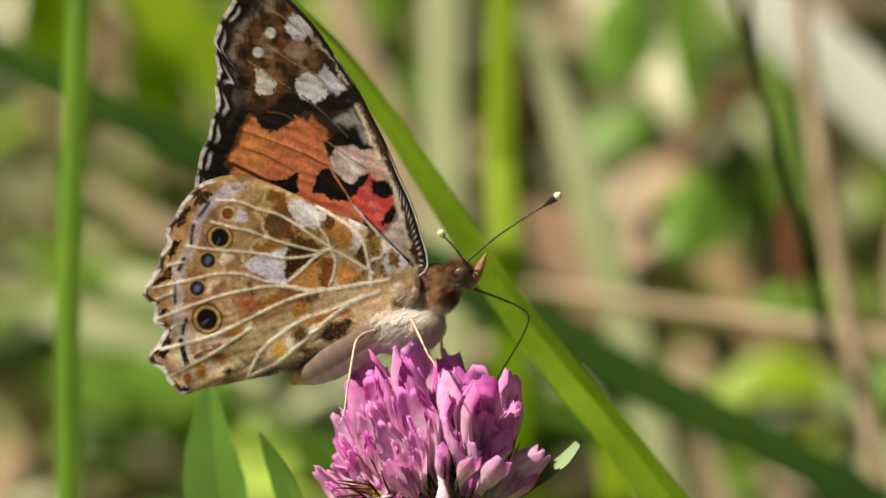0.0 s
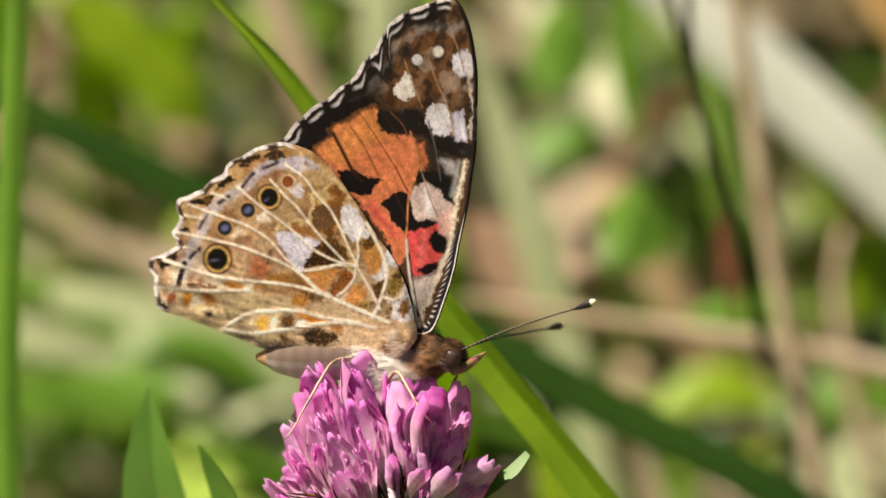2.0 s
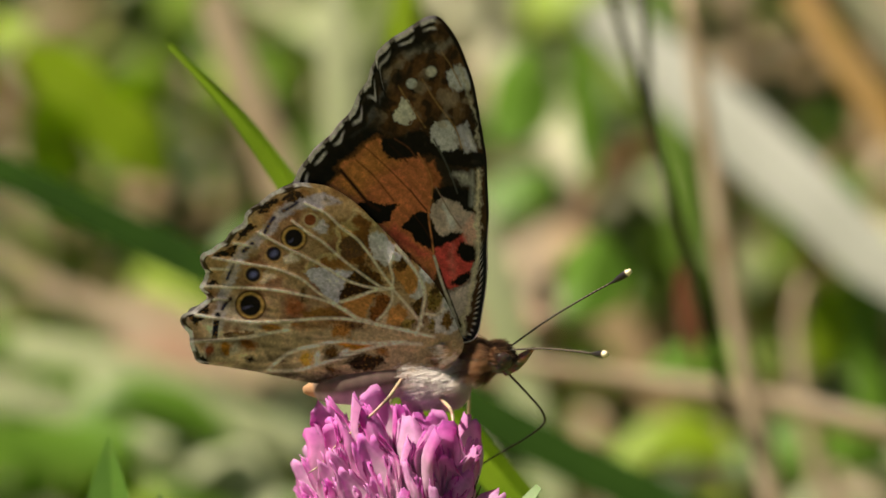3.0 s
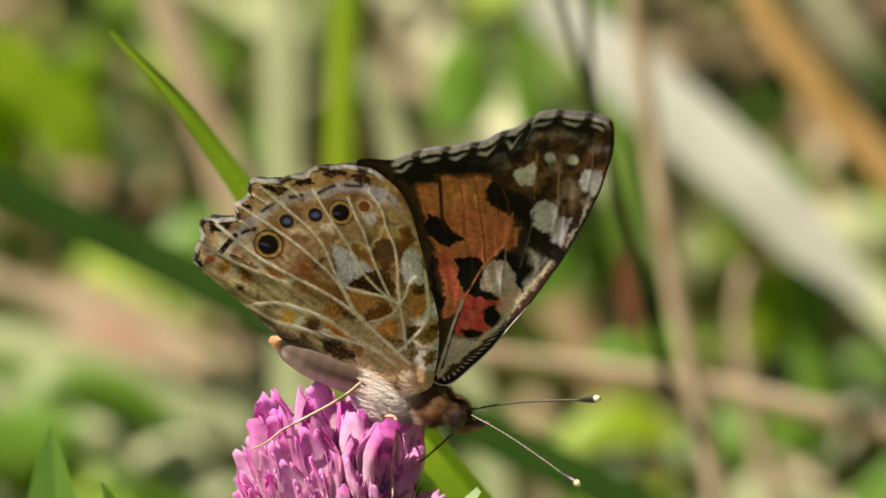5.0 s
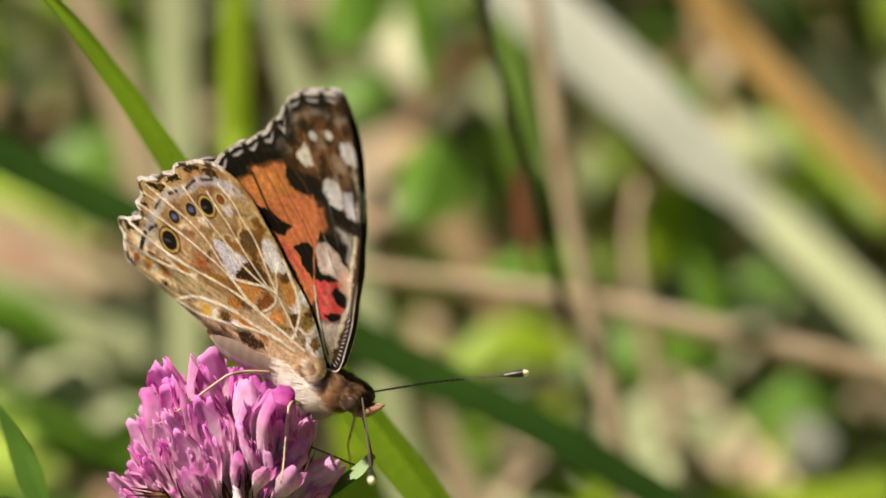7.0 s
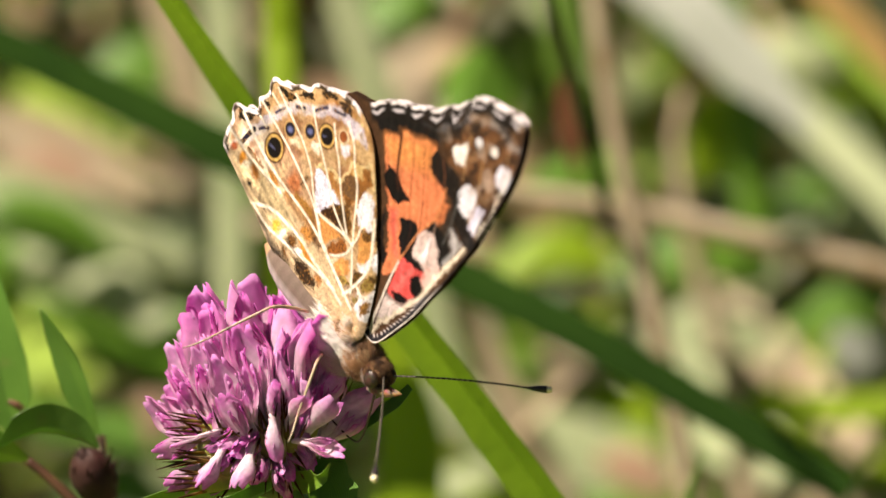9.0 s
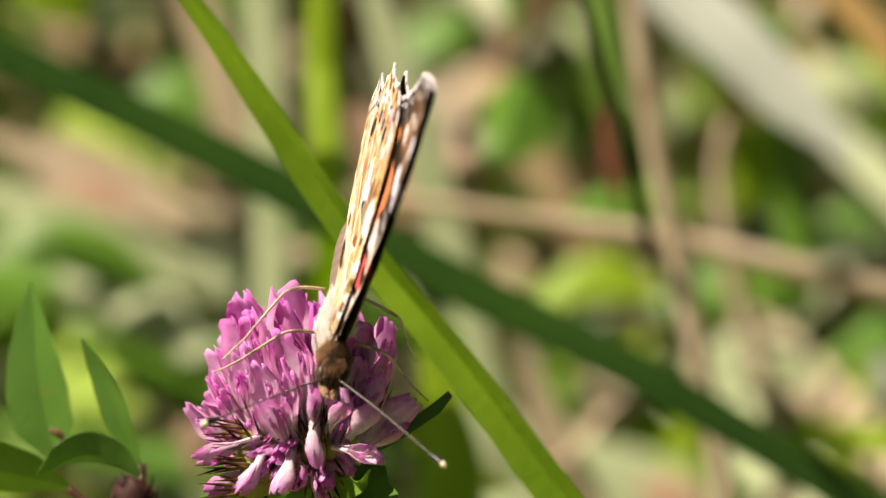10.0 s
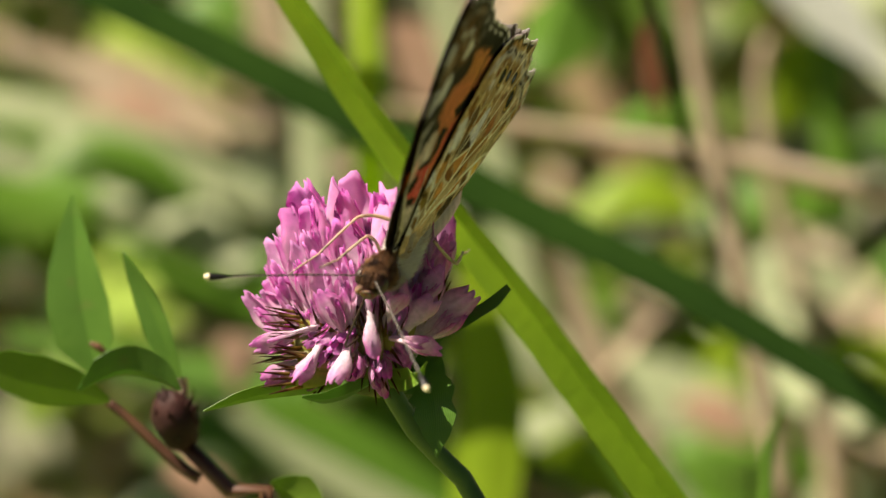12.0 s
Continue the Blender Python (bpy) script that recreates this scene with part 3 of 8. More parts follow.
for pts, widths, mat, label, across in (
    ([(-45.5, -9.5, 165), (-40.1, -7.7, 165), (-34.7, -8.9, 165), (-29.4, -11.8, 165)], [2, 6, 6.5, 2], FIELD_LEAF, "soft green leaf in low growth", (0.1, 0.5, 0.9)),
    ([(-36.2, -15.5, 175), (-29.6, -13.1, 175), (-23.0, -13.1, 175), (-17.0, -15.5, 175)], [2, 7, 8, 2], SAGE, "pale sage leaf in low growth", (0.1, 0.5, 0.9)),
    ([(-49.7, -7.2, 185), (-43.7, -4.8, 185), (-38.3, -3.6, 185), (-32.2, -4.8, 185)], [2, 6, 6, 2], SAGE, "pale leaf in low growth", (0.1, 0.5, 0.9)),
    ([(-26.5, -21.4, 170), (-21.1, -19.0, 170), (-14.6, -20.2, 170), (-9.8, -24.4, 170)], [2, 8, 9, 2], FIELD_LEAF, "soft green leaf in low growth", (0.1, 0.5, 0.9)),
    ([(23.8, -15.0, 180), (28.6, -12.6, 180), (33.4, -12.0, 180), (38.9, -13.8, 180)], [2, 6, 7, 2], FIELD_LEAF, "soft green leaf in low growth", (0.1, 0.5, 0.9)),
    ([(36.0, -10.8, 185), (40.2, -7.2, 185), (44.4, -5.4, 185), (48.7, -6.0, 185)], [2, 5, 5, 2], FIELD_LEAF, "soft green leaf in low growth", (0.3, 0.5, 0.8)),
    ([(10.5, -14.9, 175), (14.7, -11.9, 175), (18.9, -11.3, 175), (23.7, -13.1, 175)], [2, 5, 6, 2], LIME, "lime green leaf in low growth", (0.1, 0.5, 0.9)),
    ([(26.6, -21.4, 170), (31.4, -19.6, 170), (36.8, -20.2, 170), (41.6, -22.6, 170)], [2, 6, 6, 2], SAGE, "pale sage leaf in low growth", (0.1, 0.5, 0.9)),
    ([(41.9, -27.6, 180), (44.9, -23.4, 180), (49.1, -20.4, 180), (53.9, -19.2, 180)], [2, 7, 7, 2], LIME, "lime green leaf in low growth", (0.5, 0.5, 0.7)),
    ([(20.1, -39.5, 175), (24.9, -38.3, 175), (30.9, -38.9, 175), (36.9, -41.3, 175)], [2, 6, 6, 2], FIELD_LEAF, "soft green leaf in low growth", (0.1, 0.5, 0.9)),
    ([(-13.5, -34.2, 180), (-8.7, -37.2, 180), (-5.1, -41.4, 180), (-1.4, -46.9, 180)], [2, 7, 8, 4], FIELD_LEAF, "soft green leaf in low growth", (0.8, 0.15, 0.5)),
    ([(-35.3, -38.6, 185), (-28.0, -36.2, 185), (-22.0, -37.4, 185), (-15.9, -41.6, 185)], [2, 7, 7, 2], LEAF, "mid green leaf in low growth", (0.1, 0.5, 0.9)),
    ([(28.1, 8.5, 185), (30.5, 12.7, 185), (33.0, 14.5, 185), (36.6, 15.2, 185)], [2, 6, 6, 2], LIME, "lime green leaf in low growth", (0.6, 0.15, 0.6)),
    ([(-5.1, 11.5, 185), (-1.4, 13.9, 185), (2.2, 15.2, 185), (5.8, 14.5, 185)], [2, 6, 6, 2], FIELD_LEAF, "soft green leaf in low growth", (0.3, 0.5, 0.8)),
    ([(-26.2, -26.3, 140), (-24.1, -28.1, 140), (-23.2, -30.4, 140), (-23.8, -33.3, 140)], [2, 5, 5, 2], DEAD, "pinkish tan dead leaf in low growth", (0.6, 0.3, 0.6)),
    ([(-31.4, -39.8, 140), (-29.1, -40.3, 140), (-26.7, -42.1, 140), (-25.0, -44.4, 140)], [2, 4, 5, 2], DEAD, "pinkish tan dead leaf in low growth", (0.3, 0.5, 0.8)),
    ([(2.5, -30.3, 165), (4.3, -32.1, 165), (5.5, -34.5, 165), (7.3, -36.3, 165)], [1, 3, 3.4, 1], DEAD, "pale pinkish dead leaf in low growth", (0.6, 0.3, 0.6)),
    ([(1.9, -37.9, 160), (4.9, -36.2, 160), (7.8, -35.0, 160), (10.8, -34.7, 160)], [2, 5, 5, 2], SAGE, "pale sage leaf in low growth", (0.3, 0.5, 0.8)),
    ([(11.5, -29.8, 170), (13.9, -32.2, 170), (15.7, -35.2, 170), (17.5, -38.2, 170)], [1, 3, 3, 1], STRAW, "tan dry leaf in low growth", (0.5, 0.4, 0.7)),
    ([(-51.0, 29.3, 150), (-47.4, 27.0, 150), (-44.5, 25.2, 150), (-41.5, 22.9, 150)], [2, 7, 7, 2], LIME, "sunlit lime green leaf in low growth", (0.36, 0.38, 0.48)),
    ([(-44.3, 24.0, 145), (-41.4, 21.6, 145), (-38.4, 19.0, 145), (-36.1, 15.5, 145)], [2, 8, 8, 2], LIME, "sunlit lime green leaf in low growth", (0.36, 0.38, 0.48)),
    ([(-40.4, 3.6, 170), (-35.6, 1.2, 170), (-30.3, -1.5, 170), (-23.7, -4.2, 170)], [2, 4, 4, 2], STRAW, "sandy dry leaf lying in low growth", (0.36, 0.38, 0.48)),
    ([(-41.3, -1.5, 160), (-37.7, -1.5, 160), (-34.2, -2.7, 160), (-30.6, -4.5, 160)], [2, 4, 4, 2], DEAD, "peach-tan dead leaf in low growth", (0.36, 0.38, 0.48)),
    ([(-32.2, 6.7, 185), (-28.0, 8.5, 185), (-23.8, 8.5, 185), (-20.2, 6.7, 185)], [2, 6, 6, 2], FIELD_LEAF, "soft green leaf in low growth", (0.1, 0.5, 0.9)),
):
    broad_leaf(pts, widths, mat, label, across, fold=0.15)


def thicket():
    """The dense low growth behind: leaves and blades of many greens and tans."""
    rng = random.Random(11)
    shapes = []
    while len(shapes) < 2600:
        b = rng.uniform(205, 640)
        x, u = rng.uniform(-85, 90) * (1 + b / 1200), rng.uniform(-75, 60) * (1 + b / 1200)
        q = spot(x, u, b)
        if not 0.004 < q.z < 0.17:
            continue
        kind = rng.random()
        turn = Euler((rng.uniform(-0.6, 0.6), rng.uniform(-0.9, 0.9), rng.uniform(0, 6.28))).to_matrix()
        if rng.random() < 0.75:
            face = Vector((-0.45 + rng.gauss(0, 0.35), -0.45 + rng.gauss(0, 0.35), 0.7 + rng.gauss(0, 0.25)))
            turn = face.to_track_quat("Z", "Y").to_matrix() @ Matrix.Rotation(rng.uniform(0, 6.28), 3, "Z")
        if kind < 0.5:
            ln, wd = rng.uniform(0.008, 0.02), rng.uniform(0.006, 0.014)
            pts = [turn @ Vector((0, (k - 1) * ln * 0.5, -0.002 * (k - 1) ** 2)) for k in range(3)]
            s, _ = ribbon(pts, [0.001, wd, wd * 0.9, 0.001], turn @ Vector((1, 0, 0)), 0.2, 0.0002, 5)
        else:
            ln, wd = rng.uniform(0.025, 0.06), rng.uniform(0.002, 0.005)
            pts = [turn @ Vector((0, (k - 1.5) * ln * 0.4, -0.1 * ln * (k - 1.5) ** 2 * 0.3)) for k in range(4)]
            s, _ = ribbon(pts, [wd, wd, wd, 0.0004], turn @ Vector((1, 0, 0)), 0.25, 0.0002, 6)
        shapes.append(([v + q for v in s[0]], s[1]))
    m, n, l, p = material("thicket_growth")
    geo = n.new("ShaderNodeNewGeometry")
    r = n.new("ShaderNodeValToRGB")
    r.color_ramp.interpolation = "CONSTANT"
    palette = ((0.05, 0.11, 0.012), (0.13, 0.25, 0.02), (0.24, 0.38, 0.03), (0.30, 0.43, 0.05), (0.52, 0.38, 0.22), (0.68, 0.56, 0.40), (0.46, 0.52, 0.28), (0.60, 0.60, 0.42))
    for i, c in enumerate(palette):
        e = r.color_ramp.elements[i] if i < 2 else r.color_ramp.elements.new(i / len(palette))
        e.position, e.color = i / len(palette), (*c, 1)
    l.new(geo.outputs["Random Per Island"], r.inputs[0])
    l.new(r.outputs[0], p.inputs["Base Color"])
    p.inputs["Roughness"].default_value = 0.5
    see_through(m, r.outputs[0], 0.5)
    tagged(part("undergrowth", joined(shapes), m), "dense mixed green and tan meadow undergrowth", "undergrowth", kind="stuff")


thicket()


# ---------------------------------------------------------------- clover plant beside
def leafy_clover():
    pts = [(-23.9, -39.0, 22), (-19.4, -47.3, 22)]
    base = spot(pts[1][0], pts[1][1], pts[1][2])
    base.z = 0.0
    root = thing("clover_plant", "leafy green clover shoot with a withered brown bud", "plant", "", base)
    here = lambda q: [spot(*p) - base for p in q]
    for pts, widths, mat, across, fold, label in (
        ([(-35.3, -27.8, 24), (-36.5, -23.4, 24), (-37.4, -18.1, 24), (-37.9, -10.4, 24)], [0.8, 6.0, 6.9, 5.6, 3.2, 0.2], LEAF, (1, -0.55, 0.1), -0.25, "tall pointed leaflet"),
        ([(-27.5, -27.6, 18), (-28.9, -24.6, 18), (-30.7, -20.1, 18), (-33.0, -15.8, 18)], [0.5, 2.4, 3.2, 3.0, 1.9, 0.3], LEAF, (0.9, -0.75, 0.3), -0.22, "narrow folded leaflet"),
        ([(-27.5, -28.8, 14), (-29.6, -27.4, 14), (-32.8, -26.8, 14), (-37.0, -28.7, 14)], [0.5, 3.4, 4.2, 3.6, 0.4], LEAF, (0.0, -0.8, 0.75), 0.55, "short leaflet folded like a boat"),
        ([(-34.1, -29.8, 16), (-37.8, -28.8, 16), (-42.6, -27.8, 16), (-47.4, -25.7, 16)], [0.6, 4.5, 6.2, 5.6, 0.6], LEAF_YOUNG, (0.1, -0.7, 0.8), 0.25, "pale leaflet in full sun"),
        ([(-15.1, -42.9, 18), (-16.1, -39.8, 18), (-17.5, -38.2, 18), (-19.1, -37.5, 18)], [0.5, 4, 5, 0.5], LEAF_YOUNG, (0.8, -0.5, 0.3), 0.3, "low leaflet tip"),
    ):
        shape, lay = ribbon(here(pts), [w / 1000 for w in widths], LEAN @ Vector(across), fold, 0.00016, 26, 0, 0.05)
        part("leaflet", shape, mat, root, label, lay=lay, round_=False)
    a = here([(-28.1, -33.0, 22), (-27.1, -35.6, 22), (-23.9, -39.0, 22), (-18.9, -47.3, 22)])
    part("stem", tube(a + [Vector((0, 0, 0))], [0.0008, 0.0009, 0.0008, 0.0009, 0.0011]), RED_STEM, root, "reddish brown stem")
    part("leaf_stalk", tube(here([(-34.5, -29.9, 22), (-32.4, -31.6, 22), (-30.3, -33.6, 22), (-27.5, -36.1, 22), (-25.8, -37.2, 22)]), [0.0004, 0.0005, 0.0006]), RED_STEM, root)
    part("leaf_stalk", tube(here([(-27.4, -27.6, 20), (-27.4, -29.2, 20), (-28.0, -31.3, 20), (-28.0, -32.9, 20)]), [0.0005, 0.0006, 0.0009]), STRAW, root)
    part("stipule", tube(here([(-36.1, -24.4, 20), (-35.4, -24.7, 20), (-34.7, -25.2, 20)]), [0.0002, 0.0004, 0.0003]), RED_STEM, root)
    bud = here([(-28.0, -31.6, 20)])[0]
    shapes = [egg(bud, (0.0031, 0.0023, 0.0022), Matrix.Rotation(radians(75), 3, "Y"), 12, 16, 0.07)]
    rng = random.Random(5)
    for i in range(36):
        d = Vector((rng.uniform(-1, 1), rng.uniform(-1, 0.6), rng.uniform(-0.8, 1))).normalized()
        s = bud + Vector((d.x * 0.0021, d.y * 0.0021, d.z * 0.0029))
        shapes.append(tube([s, s + d * 0.0003 + Vector((0, 0, 0.0009))], [0.0002, 0.00008], 4, 3))
    part("bud", joined(shapes), BUD, root, "dark brown withered bud")
    return root


leafy_clover()


# ---------------------------------------------------------------- red clover
FLOWER_BASE = Vector((0.01965, 0.01385, 0.00000))
HEAD = Vector((-0.03000, -0.02000, 0.18208))
C_PALE, C_PINK, C_DEEP, C_TIP = (0.93, 0.84, 0.88), (0.88, 0.62, 0.82), (0.64, 0.06, 0.42), (0.80, 0.34, 0.74)


def petal_mesh(name, seed, length, width, open_, flare, lobes, shade_):
    """One petal along +z as a closed thin shell: a narrow tube below that opens into a folded blade with a torn, forked tip."""
    rng = random.Random(seed)
    bend = rng.uniform(-0.2, 1.4)
    sway = rng.uniform(-1.0, 1.0)
    frill = [rng.uniform(-1, 1) for _ in range(13)]
    fork = rng.choice((2, 3, 3))
    rows, cols, skin = 16, 13, 0.06
    outer, tones = [], []
    for i in range(rows):
        t = i / (rows - 1)
        blade = max(0.0, t - 0.40) / 0.60
        w = width * (0.42 + 0.60 * math.sin(min(1, blade * 1.35) * math.pi * 0.5)) * (1 - max(0, blade - 0.6) / 0.4 * 0.38)
        arc = 5.4 * (1 - t) ** 1.2 + open_ * t
        for k in range(cols):
            s = k / (cols - 1) * 2 - 1
            a = s * arc / 2
            z = length * t
            cut = max(0.0, (t - 0.70) / 0.30)
            tooth = abs(math.sin((s * 0.5 + 0.5) * math.pi * fork)) ** 0.8
            z -= cut ** 1.5 * (lobes * abs(s) ** 1.7 + 1.0 * (1 - tooth) * (0.75 + 0.4 * frill[k]) + 0.25 * frill[k])
            ripple = 0.16 * blade ** 2 * math.sin(s * 6.5 + seed * 1.7 + t * 5) + 0.10 * blade * frill[(k + i) % 13]
            r = w * (1 + 0.25 * blade)
            keel = -0.30 * w * blade * (1 - abs(s))
            outer.append(Vector((math.sin(a) * r + sway * blade ** 2, -math.cos(a) * r * 0.8 + w * 0.5 - bend * t * t + flare * blade ** 2 + ripple + keel, z)))
            streak = 0.5 + 0.5 * math.sin(s * 15 + seed * 2 + 0.8 * frill[k])
            g = min(1, max(0, (t - 0.30) / 0.66))
            c = Vector(C_PALE).lerp(Vector(C_PINK), min(1, max(0, g - 0.25) * 1.2))
            c = c.lerp(Vector(C_DEEP), min(1, max(0, g - 0.36) * 1.0 * (0.1 + 0.9 * streak) * shade_))
            c = c.lerp(Vector(C_TIP), min(1, max(0, g - 0.66) * 2.2))
            c = c.lerp(Vector(C_DEEP), 0.55 * g * max(0, abs(s) - 0.6) / 0.4)
            tones.append(c * (1 + 0.12 * frill[(k * 3 + i) % 13]))
    n = len(outer)
    inner = []
    for i, v in enumerate(outer):
        mid = outer[i - i % cols + cols // 2]
        inner.append(v + Vector(((mid.x - v.x) * 0.5, mid.y + 1.2 * width - v.y, 0)).normalized() * skin)
    faces = []
    for i in range(rows - 1):
        for k in range(cols - 1):
            q = i * cols + k
            faces += [(q, q + 1, q + cols + 1, q + cols), (q + n, q + n + cols, q + n + cols + 1, q + n + 1)]
        q = i * cols
        faces += [(q, q + cols, q + cols + n, q + n), (q + cols - 1, q + cols - 1 + n, q + 2 * cols - 1 + n, q + 2 * cols - 1)]
    for k in range(cols - 1):
        q = (rows - 1) * cols + k
        faces += [(k, k + n, k + 1 + n, k + 1), (q, q + 1, q + 1 + n, q + n)]
    ob = part(name, scaled((outer + inner, faces)), PETAL, None, "", tones + tones)
    me = ob.data
    bpy.data.objects.remove(ob)
    return me


def calyx_mesh(seed):
    rng = random.Random(seed)
    shapes, tones = [], []
    cup = tube([(0, 0, 0), (0, 0, 1.6), (0, 0, 3.2)], [0.5, 0.85, 0.95], 8, 5)
    shapes.append(cup)
    tones += [(0.50, 0.48, 0.16)] * len(cup[0])
    for k in range(5):
        a = k * 1.257 + rng.uniform(-0.2, 0.2)
        d = Vector((math.cos(a), math.sin(a), 0))
        ln = rng.uniform(2.6, 4.2)
        t = tube([d * 0.85 + Vector((0, 0, 3.0)), d * 1.15 + Vector((0, 0, 3.0 + ln * 0.5)), d * 1.5 + Vector((0, 0, 3.0 + ln))], [0.17, 0.13, 0.03], 5, 5)
        shapes.append(t)
        tones += [(0.34, 0.24, 0.08)] * 10 + [(0.10, 0.04, 0.02)] * (len(t[0]) - 10)
    ob = part("calyx", scaled(joined(shapes)), PETAL, None, "", tones)
    me = ob.data
    bpy.data.objects.remove(ob)
    return me


def placed_piece(name, me, root, base, tip, size, roll):
    d = tip - base
    m = Matrix.Translation(base) @ d.to_track_quat("Z", "Y").to_matrix().to_4x4() @ Matrix.Rotation(roll, 4, "Z") @ Matrix.Scale(size, 4)
    ob = new(name, me)
    ob.parent = root
    ob.matrix_basis = m
    return ob


def red_clover():
    root = thing("red_clover", "pink-purple red clover blossom on a green stem", "flower", "", FLOWER_BASE)
    here = lambda x, u, b=0.0: HEAD + lean(x, u, b)
    rng = random.Random(8)
    banners = [petal_mesh("floret", i, 12, rng.uniform(1.6, 2.3), rng.uniform(1.7, 2.9), rng.uniform(-0.6, 2.0), rng.uniform(0.2, 1.2), rng.choice((0.1, 0.25, 0.5, 1.0))) for i in range(14)]
    wings = [petal_mesh("wing_petal", 30 + i, 9.6, 0.95, 1.5, 0.3, 0.4, rng.uniform(0.8, 1.5)) for i in range(5)]

    def floret(base, tip, size, roll):
        ob = placed_piece("floret", banners[rng.randrange(14)], root, base, tip, size, roll)
        for way in (-1, 1):
            w = new("wing_petal", wings[rng.randrange(5)])
            w.parent = ob
            w.matrix_basis = Matrix.Translation((way * 0.00035, 0.0002, 0.0003)) @ Matrix.Rotation(way * rng.uniform(0.9, 1.5), 4, "Z") @ Matrix.Rotation(rng.uniform(-0.03, 0.06), 4, "X")
    teeth = [calyx_mesh(40 + i) for i in range(3)]
    rng = random.Random(21)
    axis = Vector((-0.32, -0.12, 0.94)).normalized()
    turn = Vector((0, 0, 1)).rotation_difference(axis).to_matrix()
    core = Vector((0.9, 0.6, -5.6))
    count = 80
    for i in range(count):
        f = (i + 0.5) / count
        polar = math.acos(1 - f * 1.28)
        a = i * 2.39996 + rng.uniform(-0.25, 0.25)
        d = turn @ Vector((math.sin(polar) * math.cos(a), math.sin(polar) * math.sin(a), math.cos(polar)))
        reach = rng.choice((rng.uniform(0.72, 0.95), rng.uniform(0.95, 1.18)))
        tip = Vector((-0.8, 0.5, -0.2)) + Vector((d.x * (8.7 + 0.9 * max(-1.0, min(1.0, d.z * 2))), d.y * 8.6, d.z * 10.4)) * reach * (0.86 if d.x < 0 and d.z < 0.25 else 1.0) * (1.0 - 0.14 * max(0.0, f - 0.6) / 0.4) + Vector((rng.gauss(0, 1.1), rng.gauss(0, 0.8), rng.gauss(0, 0.7)))
        if tip.y < -4 and -3.6 < tip.x < 1.6 and -6.4 < tip.z < -1.8:
            calyx_only = True
        else:
            calyx_only = False
        base = core + Vector((d.x * 4.4, d.y * 4.4, min(d.z, 0.75) * 1.8 - 0.6))
        wb, wt = here(base.x, base.z, base.y), here(tip.x, tip.z, tip.y)
        ln = (tip - base).length
        if ln < 5.5:
            wt = wb + (wt - wb) * (6.0 / ln)
            ln = 6.0
        out = LEAN @ Vector((d.x, d.y, 0.0))
        side = (wt - wb).to_track_quat("Z", "Y").to_matrix().inverted() @ out
        roll = math.atan2(side.y, side.x) - math.pi / 2 + rng.uniform(-1.1, 1.1)
        if not calyx_only:
            floret(wb, wt, ln / 12, roll)
        if polar > 1.2 and (calyx_only or rng.random() < 0.4):
            placed_piece("calyx", teeth[rng.randrange(3)], root, wb, wt, rng.uniform(0.85, 1.15), roll)
    for (x0, u0, b0), (x1, u1, b1), k in (
        ((4.2, -5.6, -2), (10.3, 0.3, -3.5), 0), ((4.4, -5.8, -3), (9.2, -2.6, -4.5), 1),
        ((-1.0, -3.6, -5), (-2.0, -8.6, -8.0), 2), ((0.8, -0.6, -6), (1.4, -6.4, -9.0), 3), ((-3.2, -4.0, -4), (-5.4, -7.8, -7.0), 4),
        ((3.0, -4.0, -3), (7.4, 2.2, -5.0), 7), ((3.0, -5.0, -4), (6.2, -1.6, -7.0), 8), ((1.6, -4.0, -5), (3.4, -1.2, -8.4), 9), ((2.6, -4.6, -5), (5.0, -5.0, -8.0), 10),
        ((-4.0, -5.5, -3), (-7.6, -8.3, -5.0), 5), ((-4.0, -3.5, -4), (-8.2, -4.9, -5.5), 6)):
        wb, wt = here(x0, u0, b0), here(x1, u1, b1)
        floret(wb, wt, max((wt - wb).length / 0.012, 0.55), rng.uniform(0, 6))
    for i in range(30):
        a = math.pi * (1.02 + 0.74 * (i + rng.random()) / 30)
        low = rng.uniform(-9.6, -3.6)
        wide = 6.3 - 0.45 * max(0, -low - 6.0)
        x1, b1 = -0.6 + wide * math.cos(a), 0.5 + wide * math.sin(a)
        wb, wt = here(0.3 + 0.36 * x1, max(low + 2.2, -5.6), 0.3 * b1), here(x1, low, b1)
        roll = rng.uniform(0, 6.28)
        floret(wb, wt, max((wt - wb).length / 0.012, 0.5), roll)
        if i % 4 == 1:
            placed_piece("calyx", teeth[i % 3], root, wb, wt, rng.uniform(0.8, 1.1), roll)
    for i in range(7):
        low = -3.0 - 0.95 * i
        wb = here(-2.6 + rng.uniform(-0.4, 0.4), low * 0.9 - 0.4, -2.5 - 0.3 * i)
        wt = here(-9.4 + 0.35 * i + rng.uniform(-0.5, 0.5), low + rng.uniform(-0.6, 0.8), -3.6 - 0.5 * i)
        placed_piece("calyx", teeth[i % 3], root, wb, wt, rng.uniform(0.95, 1.15), rng.uniform(0, 6.28))
    part("receptacle", egg(here(0.9, -6.0, 0.6), (0.0042, 0.0036, 0.0036), Matrix.Rotation(radians(80), 3, "Y"), 12, 16, 0.06),
         plant("receptacle", (0.06, 0.08, 0.02), (0.20, 0.20, 0.05), 400, 0.1, 0.6), root, "yellow-green core between the florets")
    part("stem", tube([here(1.8, -7.6, 0.8), here(2.8, -9.8, 0.8), here(5.6, -14.2, 1.0), here(10.8, -20.2, 1.6), here(19, -42, 6), Vector((0, 0, 0))],
                      [0.00095, 0.0009, 0.00095, 0.001, 0.0012, 0.0014], 10, 60), STEM, root, "green hairy stem")
